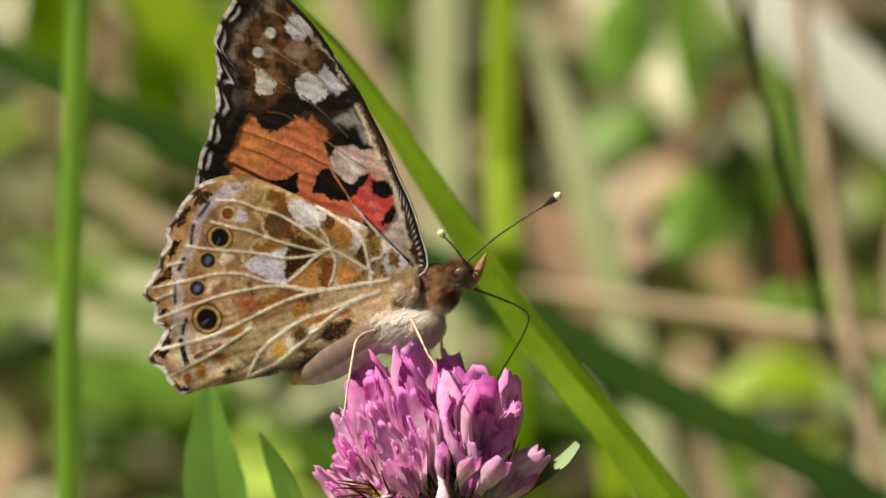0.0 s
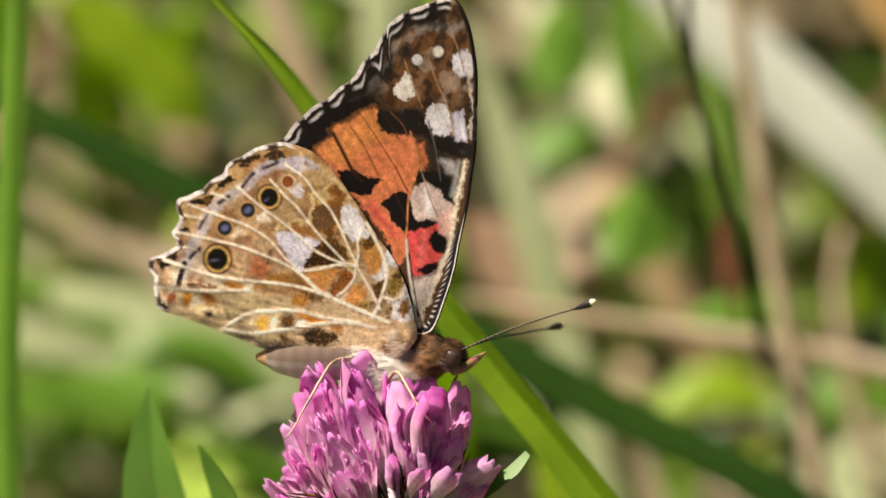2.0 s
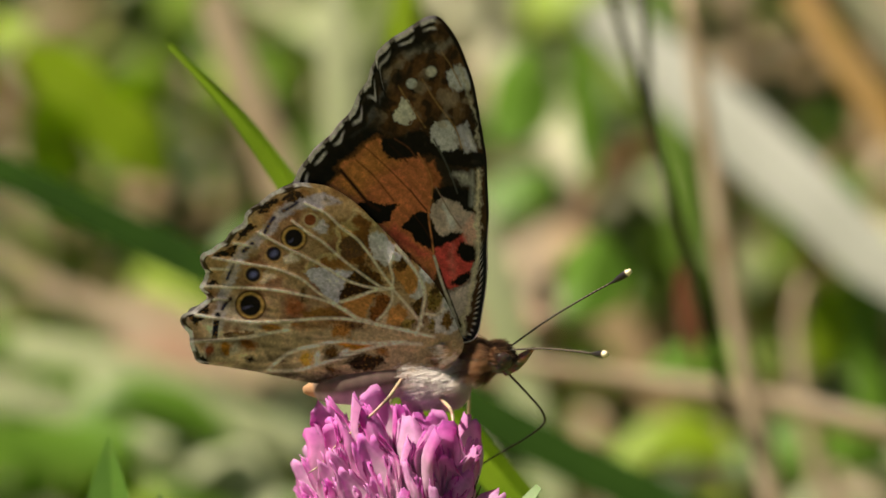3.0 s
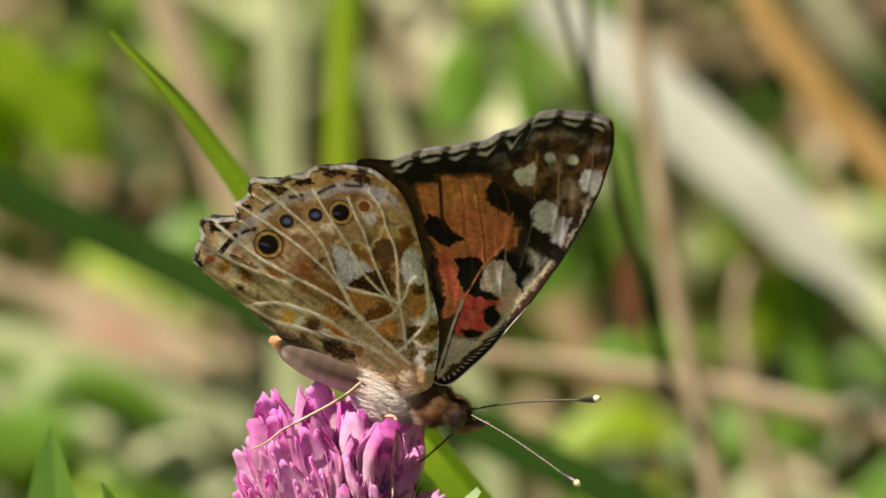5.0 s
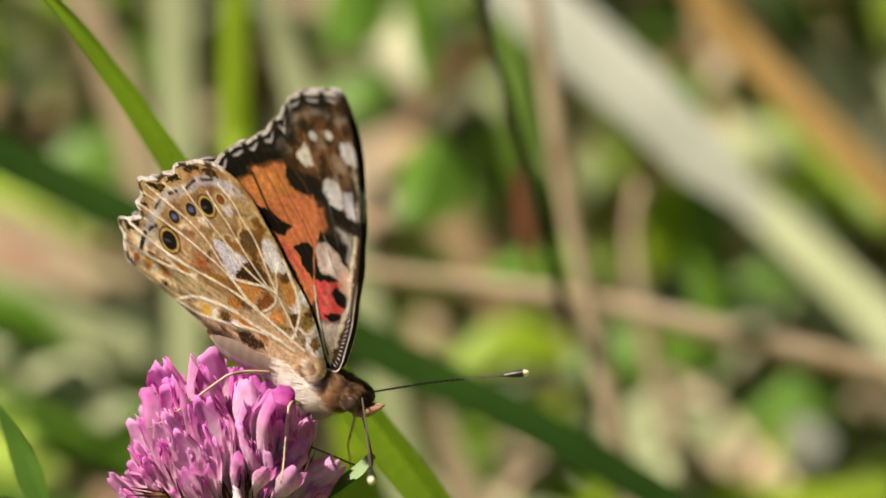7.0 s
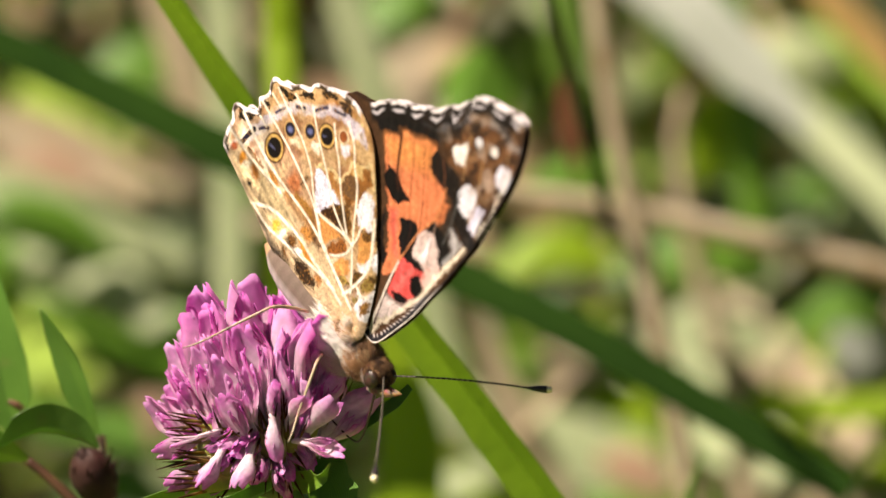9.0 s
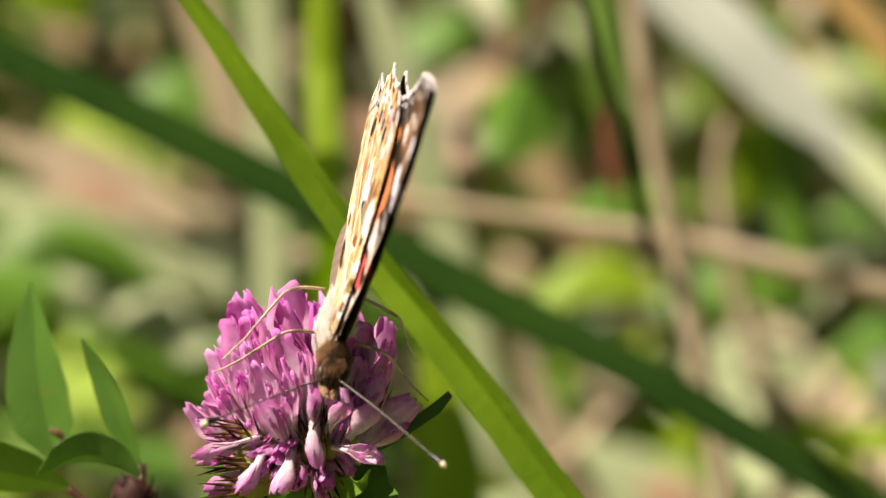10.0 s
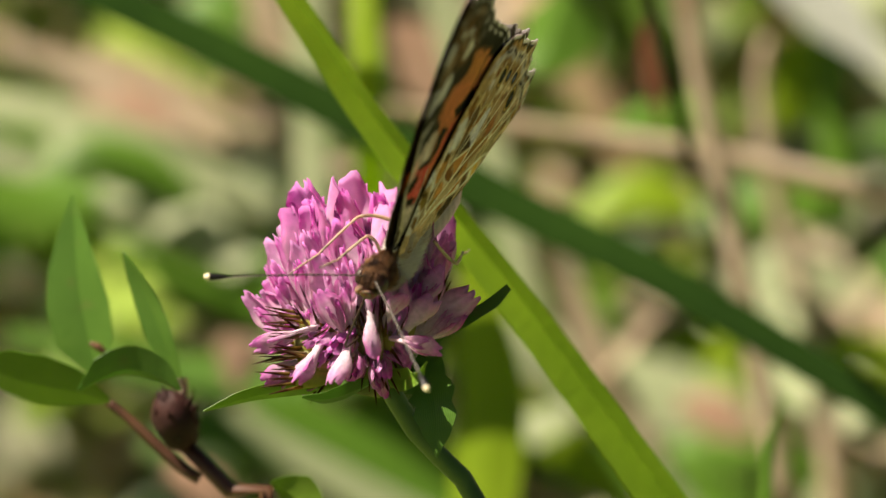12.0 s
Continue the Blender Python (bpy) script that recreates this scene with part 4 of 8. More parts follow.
    for pts, widths, mat, across, fold, twist, label in (
        ([(6.0, -5.2, -1), (9.5, -2.4, -2.5), (11.6, -1.0, -3), (13.4, 0.4, -3)], [0.5, 1.3, 1.8, 2.3, 2.2, 1.2], LEAF, (0.3, -0.8, 0.5), 0.9, 25, "small folded leaf with a pale rim"),
        ([(4.0, -7.0, -1), (6.2, -8.6, -3), (6.9, -11.5, -4), (7.0, -15.6, -4)], [0.8, 3.8, 3.2, 4.8, 3.6, 4.9, 3.6, 4.4, 3.4, 2.6, 1.2, 0.2], LEAF, (1, -0.3, 0.1), 0.18, 6, "insect-bitten drooping leaf"),
        ([(-2.0, -9.2, -2), (-6.0, -9.4, -4), (-10.0, -10.0, -5), (-14.6, -11.4, -5)], [0.8, 2.0, 2.2, 1.7, 0.2], LEAF_YOUNG, (0.1, -0.7, 0.7), 0.3, 0, "pale green bract"),
        ([(1.0, -8.8, -2), (-1.5, -9.8, -5), (-3.4, -10.2, -7), (-5.4, -10.0, -8)], [0.8, 2.4, 2.2, 0.3], LEAF, (0.3, -0.7, 0.7), 0.3, 0, "bract under the blossom"),
        ([(2.2, -8.2, -2), (4.0, -8.4, -5), (5.0, -8.0, -7), (6.0, -6.6, -8)], [0.8, 2.2, 2.0, 0.3], LEAF_YOUNG, (0.3, -0.7, 0.7), 0.3, 0, "bract under the blossom"),
    ):
        shape, lay = ribbon([here(*q) for q in pts], [w / 1000 for w in widths], LEAN @ Vector(across), fold, 0.00016, 34, twist, 0.06)
        part("leaf", shape, mat, root, label, lay=lay, round_=False)
    return root


clover = red_clover()


# ---------------------------------------------------------------- butterfly wings
HINGE = (2.55, 0.60)
WHITE, DARK = (0.72, 0.65, 0.66), (0.016, 0.009, 0.007)
FORE_EDGE = [(-0.3, 0.2), (0.9, 1.4), (0.5, 4.5), (-0.1, 7.2), (-1.0, 9.8), (-2.0, 12.9), (-3.2, 15.9), (-4.0, 17.9), (-5.7, 21.1), (-7.4, 24.1), (-8.8, 26.0), (-10.2, 27.6), (-11.6, 28.7), (-12.8, 29.2), (-13.7, 28.8), (-14.4, 28.0), (-15.1, 27.0), (-16.0, 25.9), (-16.5, 25.0), (-16.9, 24.0), (-16.8, 23.3), (-16.9, 22.3), (-16.8, 21.2), (-17.0, 20.4), (-17.2, 19.5), (-17.2, 18.4), (-17.4, 17.4), (-17.9, 16.4), (-18.2, 15.3), (-18.7, 14.3), (-19.2, 13.4), (-19.5, 12.3), (-19.9, 10.9), (-20.1, 9.3)] + [(-21.6, 6.4), (-17.0, 5.8), (-11.8, 4.0), (-5.5, 1.4), (-1.9, -0.1)]
HIND_EDGE = [(0.1, -0.1), (-1.1, 1.7), (-2.6, 3.3), (-4.4, 4.8), (-5.9, 5.7), (-8.1, 6.7), (-10.1, 7.8), (-11.8, 8.6), (-13.6, 9.5), (-15.4, 10.1), (-17.0, 10.3), (-18.7, 10.0), (-20.0, 9.5), (-21.0, 8.6), (-21.8, 7.7), (-22.4, 6.6), (-23.0, 5.8), (-23.3, 5.0), (-23.2, 4.2), (-23.7, 3.4), (-24.0, 2.8), (-24.2, 1.9), (-24.7, 1.3), (-25.1, 0.6), (-25.7, 0.0), (-25.7, -0.6), (-25.3, -1.2), (-24.8, -1.6), (-24.7, -2.3), (-24.8, -3.2), (-24.2, -3.6), (-23.8, -4.0), (-24.2, -4.8), (-24.7, -5.6), (-25.3, -6.2), (-25.4, -6.8), (-24.9, -7.4), (-24.2, -7.8), (-23.7, -8.8), (-23.2, -9.4), (-22.7, -10.0), (-22.0, -10.1), (-20.2, -9.7)] + [(-17.2, -9.1), (-14.6, -8.7), (-11.9, -8.3), (-9.3, -7.6), (-6.4, -6.5), (-3.5, -5.0), (-0.9, -2.9)]


def shade(r, g, b):
    """A base colour from the display values it has in full, warm sun."""
    lin = [((v / 255 + 0.055) / 1.055) ** 2.4 for v in (r, g, b)]
    return tuple(0.40 * (v / 0.40) ** 1.14 * k for v, k in zip(lin, (0.98, 0.97, 1.04)))


def smooth_edge(points, count):
    """Closed outline, smooth through the given corners, evenly stepped."""
    p = np.array(points)
    n = len(p)
    out = []
    for i in range(n):
        a, b, c, d = p[i - 1], p[i], p[(i + 1) % n], p[(i + 2) % n]
        for k in range(24):
            t = k / 24
            out.append(0.5 * (2 * b + (c - a) * t + (2 * a - 5 * b + 4 * c - d) * t * t + (3 * b - a - 3 * c + d) * t ** 3))
    out = np.array(out + [out[0]])
    d = np.concatenate([[0], np.cumsum(np.linalg.norm(np.diff(out, axis=0), axis=1))])
    s = np.linspace(0, d[-1], count, endpoint=False)
    return np.column_stack([np.interp(s, d, out[:, k]) for k in (0, 1)]), s


def along(edge, k):
    """How far round its outline a corner lies."""
    rim, s = smooth_edge(edge, 2000)
    return s[np.argmin(np.hypot(*(rim - np.array(edge[k])).T))]


class Pattern:
    """Lays areas of colour over points of a wing, in millimetres."""

    def __init__(self, x, z, base, seed):
        self.seed = seed
        self.x = x + 0.20 * vnoise(x, z, 0.8, seed) + 0.11 * vnoise(x, z, 0.28, seed + 1) + 0.09 * vnoise(x, z, 0.12, seed + 6)
        self.z = z + 0.20 * vnoise(x, z, 0.8, seed + 2) + 0.11 * vnoise(x, z, 0.28, seed + 3) + 0.09 * vnoise(x, z, 0.12, seed + 7)
        self.rx, self.rz = x, z
        self.c = np.tile(np.array(base, float), (len(x), 1))
        self.up = np.zeros(len(x))

    def lay(self, mask, colour):
        mask = np.clip(mask, 0, 1)[:, None]
        self.c = self.c * (1 - mask) + np.array(colour) * mask

    def area(self, poly, colour, soft=0.22, strength=1.0):
        p = np.array(poly)
        inside = np.zeros(len(self.x), bool)
        dist = np.full(len(self.x), 1e9)
        for a, b in zip(p, np.roll(p, -1, axis=0)):
            e = b - a
            t = np.clip(((self.x - a[0]) * e[0] + (self.z - a[1]) * e[1]) / max(e @ e, 1e-9), 0, 1)
            dist = np.minimum(dist, np.hypot(self.x - a[0] - t * e[0], self.z - a[1] - t * e[1]))
            hit = ((a[1] > self.z) != (b[1] > self.z)) & (self.x < (b[0] - a[0]) * (self.z - a[1]) / (b[1] - a[1] + 1e-12) + a[0])
            inside ^= hit
        self.lay((np.where(inside, dist, -dist) / (0.85 * soft) + 0.5) * strength, colour)

    def spots(self, points, rx, rz, colour, tilt=0.0, soft=0.18, strength=1.0, exact=False):
        x, z = (self.rx, self.rz) if exact else (self.x, self.z)
        for cx, cz in points:
            dx, dz = x - cx, z - cz
            a = radians(tilt)
            u, v = dx * math.cos(a) + dz * math.sin(a), -dx * math.sin(a) + dz * math.cos(a)
            self.lay(((1 - np.hypot(u / rx, v / rz)) * min(rx, rz) / soft + 0.5) * strength, colour)

    def ring(self, points, r, w, colour):
        for cx, cz in points:
            d = np.hypot(self.rx - cx, self.rz - cz)
            self.lay((w / 2 - np.abs(d - r)) / 0.12 + 0.5, colour)

    def line(self, points, width, colour, strength=1.0, ridge=0.0, soft=0.12, true=True):
        p = np.array([v[:2] for v in curve([(a, b, 0) for a, b in points], 24)])
        x, z = (self.rx, self.rz) if true else (self.x, self.z)
        dist = np.full(len(x), 1e9)
        for a, b in zip(p[:-1], p[1:]):
            e = b - a
            t = np.clip(((x - a[0]) * e[0] + (z - a[1]) * e[1]) / max(e @ e, 1e-9), 0, 1)
            dist = np.minimum(dist, np.hypot(x - a[0] - t * e[0], z - a[1] - t * e[1]))
        self.lay(((width / 2 - dist) / soft + 0.5) * strength, colour)
        if ridge:
            self.up = np.maximum(self.up, ridge * np.exp(-(dist / 0.22) ** 2))

    def fade(self, keep):
        """Greyer colours, as scales rub off."""
        grey = (self.c @ np.array([0.3, 0.59, 0.11]))[:, None]
        self.c = grey + keep * (self.c - grey)
        return grey[:, 0]

    def mottle(self, size, amount, seed):
        k = 1 + amount * vnoise(self.rx, self.rz, size, seed)
        self.c = self.c * k[:, None]


def margin(pt, s, d, first, last, tone, wide, beats):
    """White fringe broken at the vein ends, a thin dark line inside it, and where the band is wide a second white line."""
    run = (s - first) / (last - first)
    on = np.clip(np.minimum(run, 1 - run) * 60, 0, 1)
    wob = 0.07 * vnoise(pt.rx, pt.rz, 0.9, 91) + 0.05 * vnoise(pt.rx, pt.rz, 0.35, 92)
    beat = np.sin(run * math.pi * 2 * beats + 0.6 + 0.7 * vnoise(pt.rx, pt.rz, 3.0, 93))
    e = d + wob
    if wide:
        pt.lay(on * np.clip((wide - e) / 0.5, 0, 1) * 0.9, tone)
        pt.lay(on * np.clip(1.4 - np.abs(e - 0.86 - 0.10 * beat) / 0.16, 0, 1) * np.clip(0.65 + 0.9 * beat, 0, 1), shade(196, 188, 190))
    pt.lay(on * np.clip((0.60 - e) / 0.10, 0, 1) * (0.95 if wide else np.clip(0.5 - beat, 0.15, 0.9)), tone)
    pt.lay(on * np.clip((0.42 - e) / 0.10, 0, 1) * np.clip((beat + 0.85) * 3, 0, 1), shade(226, 216, 214))
    pt.lay(on * np.clip((0.20 - e) / 0.08, 0, 1) * np.clip(-(beat + 0.72) * 4, 0, 1) * 0.7, shade(196, 182, 176))


def fore_under(x, z, s, d, total):
    pt = Pattern(x, z, shade(84, 56, 32), 3)
    # dark towards the outer edge, brown towards the tip
    pt.area([(-19.8, 9.4), (-19.5, 11.6), (-18.8, 13.5), (-17.8, 15.0), (-15.8, 17.0), (-14.4, 17.5), (-13.7, 16.7), (-14.9, 15.4), (-15.6, 14.0), (-16.6, 13.0), (-16.3, 12.0), (-16.8, 10.3), (-17.4, 9.6), (-18.9, 9.4)], shade(30, 25, 24), 0.3)
    pt.area([(-16.9, 20.4), (-16.7, 23.9), (-15.1, 26.5), (-13.3, 28.7), (-12.7, 25.5), (-13.5, 23.7), (-14.8, 21.7), (-14.0, 19.1), (-14.5, 16.9), (-15.8, 17.0)], shade(48, 40, 34), 0.9, 0.95)
    pt.area([(-14.5, 24.4), (-11.9, 26.3), (-10.0, 27.8), (-7.7, 24.2), (-9.2, 22.7), (-10.0, 19.7), (-12.4, 17.6), (-13.9, 17.9), (-14.5, 20.1), (-13.5, 21.6)], shade(116, 76, 40), 0.9, 0.85)
    streak = vnoise(x * 0.9 + z * 0.3, z * 0.25 - x * 0.4, 0.7, 19)
    pt.lay(np.clip(streak * 3 - 0.5, 0, 1) * np.clip((z - 15) / 3, 0, 1) * 0.7, shade(62, 40, 24))
    pt.lay(np.clip(-streak * 3 - 1.0, 0, 1) * np.clip((z - 17) / 3, 0, 1) * 0.45, shade(150, 112, 76))
    # orange and red field
    pt.area([(-16.8, 10.2), (-16.1, 12.1), (-16.6, 12.8), (-15.4, 14.2), (-14.9, 15.4), (-14.2, 16.5), (-13.4, 16.1), (-13.1, 15.3), (-12.5, 14.9), (-11.5, 15.1), (-10.2, 15.8), (-9.4, 15.8), (-8.6, 15.0), (-7.8, 13.6), (-7.4, 12.0), (-7.4, 11.3), (-8.3, 10.5), (-9.0, 9.4), (-7.1, 8.4), (-5.9, 8.0), (-5.5, 7.3), (-4.8, 6.8), (-4.6, 5.5), (-5.0, 4.7), (-6.2, 5.8), (-8.3, 7.0), (-10.5, 7.8), (-12.3, 8.2), (-13.6, 8.8), (-15.3, 9.6)], shade(214, 120, 64), 0.25)
    pt.area([(-16.8, 10.2), (-16.1, 12.1), (-16.6, 12.8), (-15.4, 14.2), (-14.9, 15.4), (-14.2, 16.5), (-13.4, 16.1), (-11.6, 15.0), (-12.8, 12.9), (-13.5, 10.8), (-14.7, 9.6)], shade(216, 134, 52), 1.2, 0.8)
    pt.area([(-9.1, 15.5), (-8.5, 16.1), (-7.2, 14.8), (-7.4, 13.9), (-7.9, 13.6)], shade(186, 104, 48), 0.3)
    pt.area([(-5.9, 8.5), (-4.5, 9.2), (-3.0, 10.8), (-2.6, 8.8), (-1.8, 8.0), (-1.6, 6.5), (-2.6, 5.0), (-3.5, 5.0), (-4.8, 6.8)], shade(218, 70, 66), 0.25)
    pt.area([(-10.6, 8.0), (-9.7, 9.0), (-7.6, 8.1), (-5.9, 7.8), (-5.6, 7.0), (-6.8, 6.8), (-8.7, 7.2)], shade(216, 92, 68), 0.6, 0.7)
    pt.area([(-4.6, 9.1), (-4.1, 9.2), (-2.8, 6.5), (-2.9, 5.5), (-4.1, 7.2)], shade(226, 104, 96), 0.4, 0.6)
    # black marks
    pt.area([(-14.1, 9.5), (-12.9, 10.4), (-11.5, 10.6), (-10.1, 11.1), (-10.5, 10.1), (-10.3, 9.2), (-11.5, 8.5), (-12.5, 8.2), (-13.5, 8.6)], shade(26, 20, 18), 0.2)
    pt.line([(-16.2, 12.3), (-14.4, 11.2), (-12.8, 10.2), (-11.7, 9.9)], 0.37, shade(58, 28, 16), 0.9, soft=0.2)
    pt.area([(-9.0, 9.1), (-8.7, 10.0), (-8.0, 11.2), (-7.3, 11.2), (-6.8, 10.2), (-5.7, 9.6), (-5.1, 10.3), (-4.4, 10.1), (-3.6, 10.6), (-3.7, 9.9), (-4.9, 8.8), (-6.1, 8.1), (-7.0, 8.2), (-8.0, 8.6)], shade(24, 18, 18), 0.2)
    pt.area([(-13.9, 16.7), (-12.6, 16.9), (-11.5, 18.1), (-10.0, 18.5), (-8.8, 17.9), (-6.9, 18.2), (-5.4, 17.9), (-4.5, 18.2), (-4.1, 17.2), (-5.6, 16.4), (-6.7, 16.2), (-7.6, 16.1), (-8.9, 16.6), (-10.2, 15.8), (-11.4, 15.2), (-12.4, 14.9), (-13.3, 15.5)], shade(36, 27, 22), 0.3)
    pt.area([(-8.9, 16.4), (-7.5, 16.2), (-6.5, 16.2), (-5.6, 16.4), (-4.1, 13.9), (-5.4, 13.9), (-6.3, 14.4), (-6.8, 14.3), (-7.6, 15.4)], shade(58, 45, 36), 0.4, 0.95)
    pt.area([(-7.6, 13.0), (-7.5, 13.8), (-6.3, 14.5), (-5.0, 14.3), (-3.6, 14.4), (-3.4, 13.2), (-3.4, 12.3), (-4.9, 12.6), (-6.2, 12.7), (-7.1, 12.4)], shade(28, 22, 20), 0.2)
    pt.area([(-6.6, 15.6), (-5.2, 16.1), (-4.1, 14.9), (-5.1, 14.7)], shade(176, 168, 166), 0.5, 0.9)
    pt.spots([(-2.8, 8.8)], 1.05, 0.68, shade(22, 18, 18), -38, 0.2)
    pt.area([(-3.1, 5.4), (-2.6, 6.5), (-1.7, 7.2), (-1.6, 6.4), (-2.3, 5.5)], shade(28, 20, 20), 0.2)
    pt.area([(-2.5, 4.0), (-1.7, 5.0), (-1.5, 4.2), (-2.0, 3.5)], shade(34, 28, 28), 0.2)
    pt.area([(-10.4, 7.4), (-9.1, 7.0), (-7.7, 6.0), (-6.3, 6.1), (-5.8, 5.5), (-6.4, 5.0), (-8.0, 5.6), (-9.4, 6.3)], shade(34, 24, 20), 0.25)
    pt.area([(-3.2, 4.7), (-2.4, 5.0), (-1.6, 6.4), (-1.5, 8.2), (-0.9, 6.1), (-0.9, 2.4), (-1.7, 2.5)], shade(206, 186, 180), 0.5, 0.85)
    # white blotches and spots
    pt.area([(-9.8, 19.2), (-9.2, 20.2), (-8.3, 20.3), (-6.8, 18.7), (-6.8, 17.9), (-8.2, 17.3), (-9.2, 17.9)], shade(208, 202, 208), 0.22)
    pt.area([(-7.7, 19.9), (-7.0, 20.7), (-5.1, 18.4), (-6.0, 17.7), (-6.9, 18.6)], shade(190, 184, 202), 0.3)
    pt.area([(-7.3, 11.2), (-7.3, 12.2), (-6.3, 13.0), (-4.9, 12.9), (-3.6, 12.5), (-2.6, 11.9), (-2.9, 10.5), (-4.1, 10.1), (-4.8, 10.2), (-5.3, 9.5), (-6.4, 10.1)], shade(198, 172, 164), 0.22)
    pt.area([(-6.3, 12.4), (-6.0, 12.7), (-4.9, 11.7), (-4.3, 10.4), (-4.9, 10.3)], shade(220, 210, 212), 0.4, 0.8)
    pt.area([(-3.9, 10.8), (-3.4, 12.3), (-2.4, 11.6), (-2.0, 9.5), (-2.9, 9.6)], shade(216, 168, 156), 0.5, 0.9)
    pt.area([(-13.4, 19.8), (-13.3, 20.7), (-12.6, 20.9), (-11.9, 20.4), (-11.6, 19.6), (-12.1, 18.7), (-13.0, 18.6), (-13.6, 18.9)], shade(216, 206, 198), 0.2)
    pt.spots([(-12.7, 22.3), (-11.6, 24.0)], 0.68, 0.73, shade(34, 28, 26), 0, 0.3, 0.9)
    pt.spots([(-12.9, 22.5)], 0.50, 0.50, shade(206, 202, 204), 0, 0.18, 1.0, True)
    pt.spots([(-11.6, 24.2)], 0.50, 0.53, shade(214, 204, 196), 0, 0.18, 1.0, True)
    pt.area([(-10.4, 24.7), (-9.4, 25.8), (-8.3, 25.6), (-7.7, 23.9), (-8.7, 23.2), (-9.6, 23.5)], shade(202, 196, 206), 0.3)
    pt.area([(-10.3, 22.0), (-9.5, 22.9), (-8.6, 21.9), (-9.2, 21.2)], shade(158, 128, 104), 0.6, 0.8)
    pt.line([(-14.1, 24.9), (-13.3, 26.1), (-12.0, 26.4), (-10.6, 27.7)], 0.79, shade(156, 142, 134), 0.65, soft=0.5, true=False)
    pt.line([(-15.5, 18.2), (-15.3, 19.9), (-15.1, 21.2), (-15.1, 22.3)], 0.47, shade(98, 98, 104), 0.7, soft=0.4, true=False)
    pt.line([(-16.4, 15.8), (-15.6, 17.2), (-15.0, 18.5)], 0.42, shade(88, 86, 88), 0.6, soft=0.4, true=False)
    # veins
    pt.line([(-9.6, 12.7), (-8.4, 11.9), (-7.4, 11.3)], 0.16, shade(96, 44, 22), 0.85, 0.02)
    pt.line([(-14.8, 15.2), (-12.2, 14.0), (-9.5, 12.6)], 0.13, shade(128, 64, 34), 0.85, 0.02)
    pt.line([(-15.3, 13.8), (-13.1, 12.8), (-10.7, 11.2)], 0.13, shade(128, 64, 34), 0.85, 0.02)
    pt.line([(-12.6, 16.9), (-11.1, 16.5), (-10.1, 15.8)], 0.14, shade(120, 70, 40), 0.85, 0.02)
    pt.line([(-14.0, 21.9), (-12.1, 20.3), (-10.3, 18.9)], 0.14, shade(176, 132, 76), 0.85, 0.02)
    pt.line([(-12.1, 23.2), (-10.1, 21.5), (-7.7, 19.8), (-6.5, 18.2)], 0.14, shade(176, 132, 76), 0.85, 0.02)
    pt.line([(-11.3, 26.3), (-10.0, 25.3), (-8.5, 23.8)], 0.13, shade(168, 128, 80), 0.85, 0.02)
    pt.line([(-10.1, 16.3), (-9.2, 15.5), (-8.2, 14.5), (-7.6, 13.0), (-7.3, 11.2), (-6.0, 8.6), (-5.3, 7.1)], 0.17, shade(206, 128, 66), 0.85, 0.02)
    pt.line([(-5.4, 7.4), (-4.0, 5.4), (-2.0, 2.9), (-0.5, 1.0)], 0.26, shade(196, 186, 172), 0.85, 0.02)
    pt.line([(-4.5, 6.4), (-2.5, 3.9), (-0.6, 1.6)], 0.16, shade(52, 40, 34), 0.85, 0.02)
    pt.line([(-13.0, 16.3), (-10.8, 15.2)], 0.13, shade(60, 32, 20), 0.85, 0.02)
    pt.line([(-7.5, 13.8), (-5.5, 12.0), (-3.9, 10.8)], 0.13, shade(150, 120, 104), 0.85, 0.02)
    pt.line([(-9.2, 18.1), (-7.1, 16.0), (-5.4, 13.9)], 0.16, shade(94, 92, 88), 0.85, 0.02)
    pt.line([(-8.4, 10.5), (-7.1, 9.6), (-6.0, 8.6)], 0.10, shade(70, 36, 24), 0.85, 0.02)
    # pale stripe behind the leading edge
    pt.line([(-9.3, 25.6), (-7.7, 23.6), (-6.3, 21.4), (-5.1, 19.0)], 0.32, shade(196, 184, 168), 0.8, soft=0.3, true=False)
    pt.line([(-4.2, 16.8), (-3.4, 14.2), (-2.6, 11.6), (-1.8, 9.3), (-1.1, 6.0), (-0.7, 2.4), (-0.3, 0.6)], 0.47, shade(210, 194, 170), 0.9, soft=0.3, true=False)
    pt.line([(-6.4, 19.8), (-5.5, 18.5)], 0.47, shade(206, 200, 208), 0.85, soft=0.3)
    pt.line([(-4.8, 16.3), (-4.2, 14.6), (-3.8, 13.3)], 0.42, shade(168, 164, 162), 0.7, soft=0.4)
    pt.area([(-5.4, 18.1), (-4.4, 18.5), (-3.8, 17.3), (-4.8, 16.9)], shade(34, 30, 30), 0.3)
    wave = np.sin((x * 0.5 + z) * 5 + 2 * vnoise(x, z, 1.5, 4))
    pt.up += 0.012 * wave
    pt.c *= (1 + 0.10 * wave * (pt.c[:, 0] > 0.4) * (pt.c[:, 1] < 0.25))[:, None]
    pt.fade(0.84)
    blot = vnoise(x * 1.2, z, 1.3, 88) + 0.6 * vnoise(x, z, 0.5, 89)
    tip = np.clip((z - 17.0) / 2.5, 0, 1)
    pt.lay(np.clip(blot * 2.4 - 0.55, 0, 1) * tip * 0.75 * (pt.c[:, 2] < 0.25), shade(40, 32, 28))
    pt.lay(np.clip(-blot * 2.2 - 0.75, 0, 1) * tip * 0.5, shade(172, 150, 134))
    margin(pt, s, d, total[0], total[1], shade(36, 29, 26), 1.9, 7.5)
    lead = np.clip((total[0] - s) / 1.5, 0, 1)
    low = np.clip((13.5 - s) / 2, 0, 1)
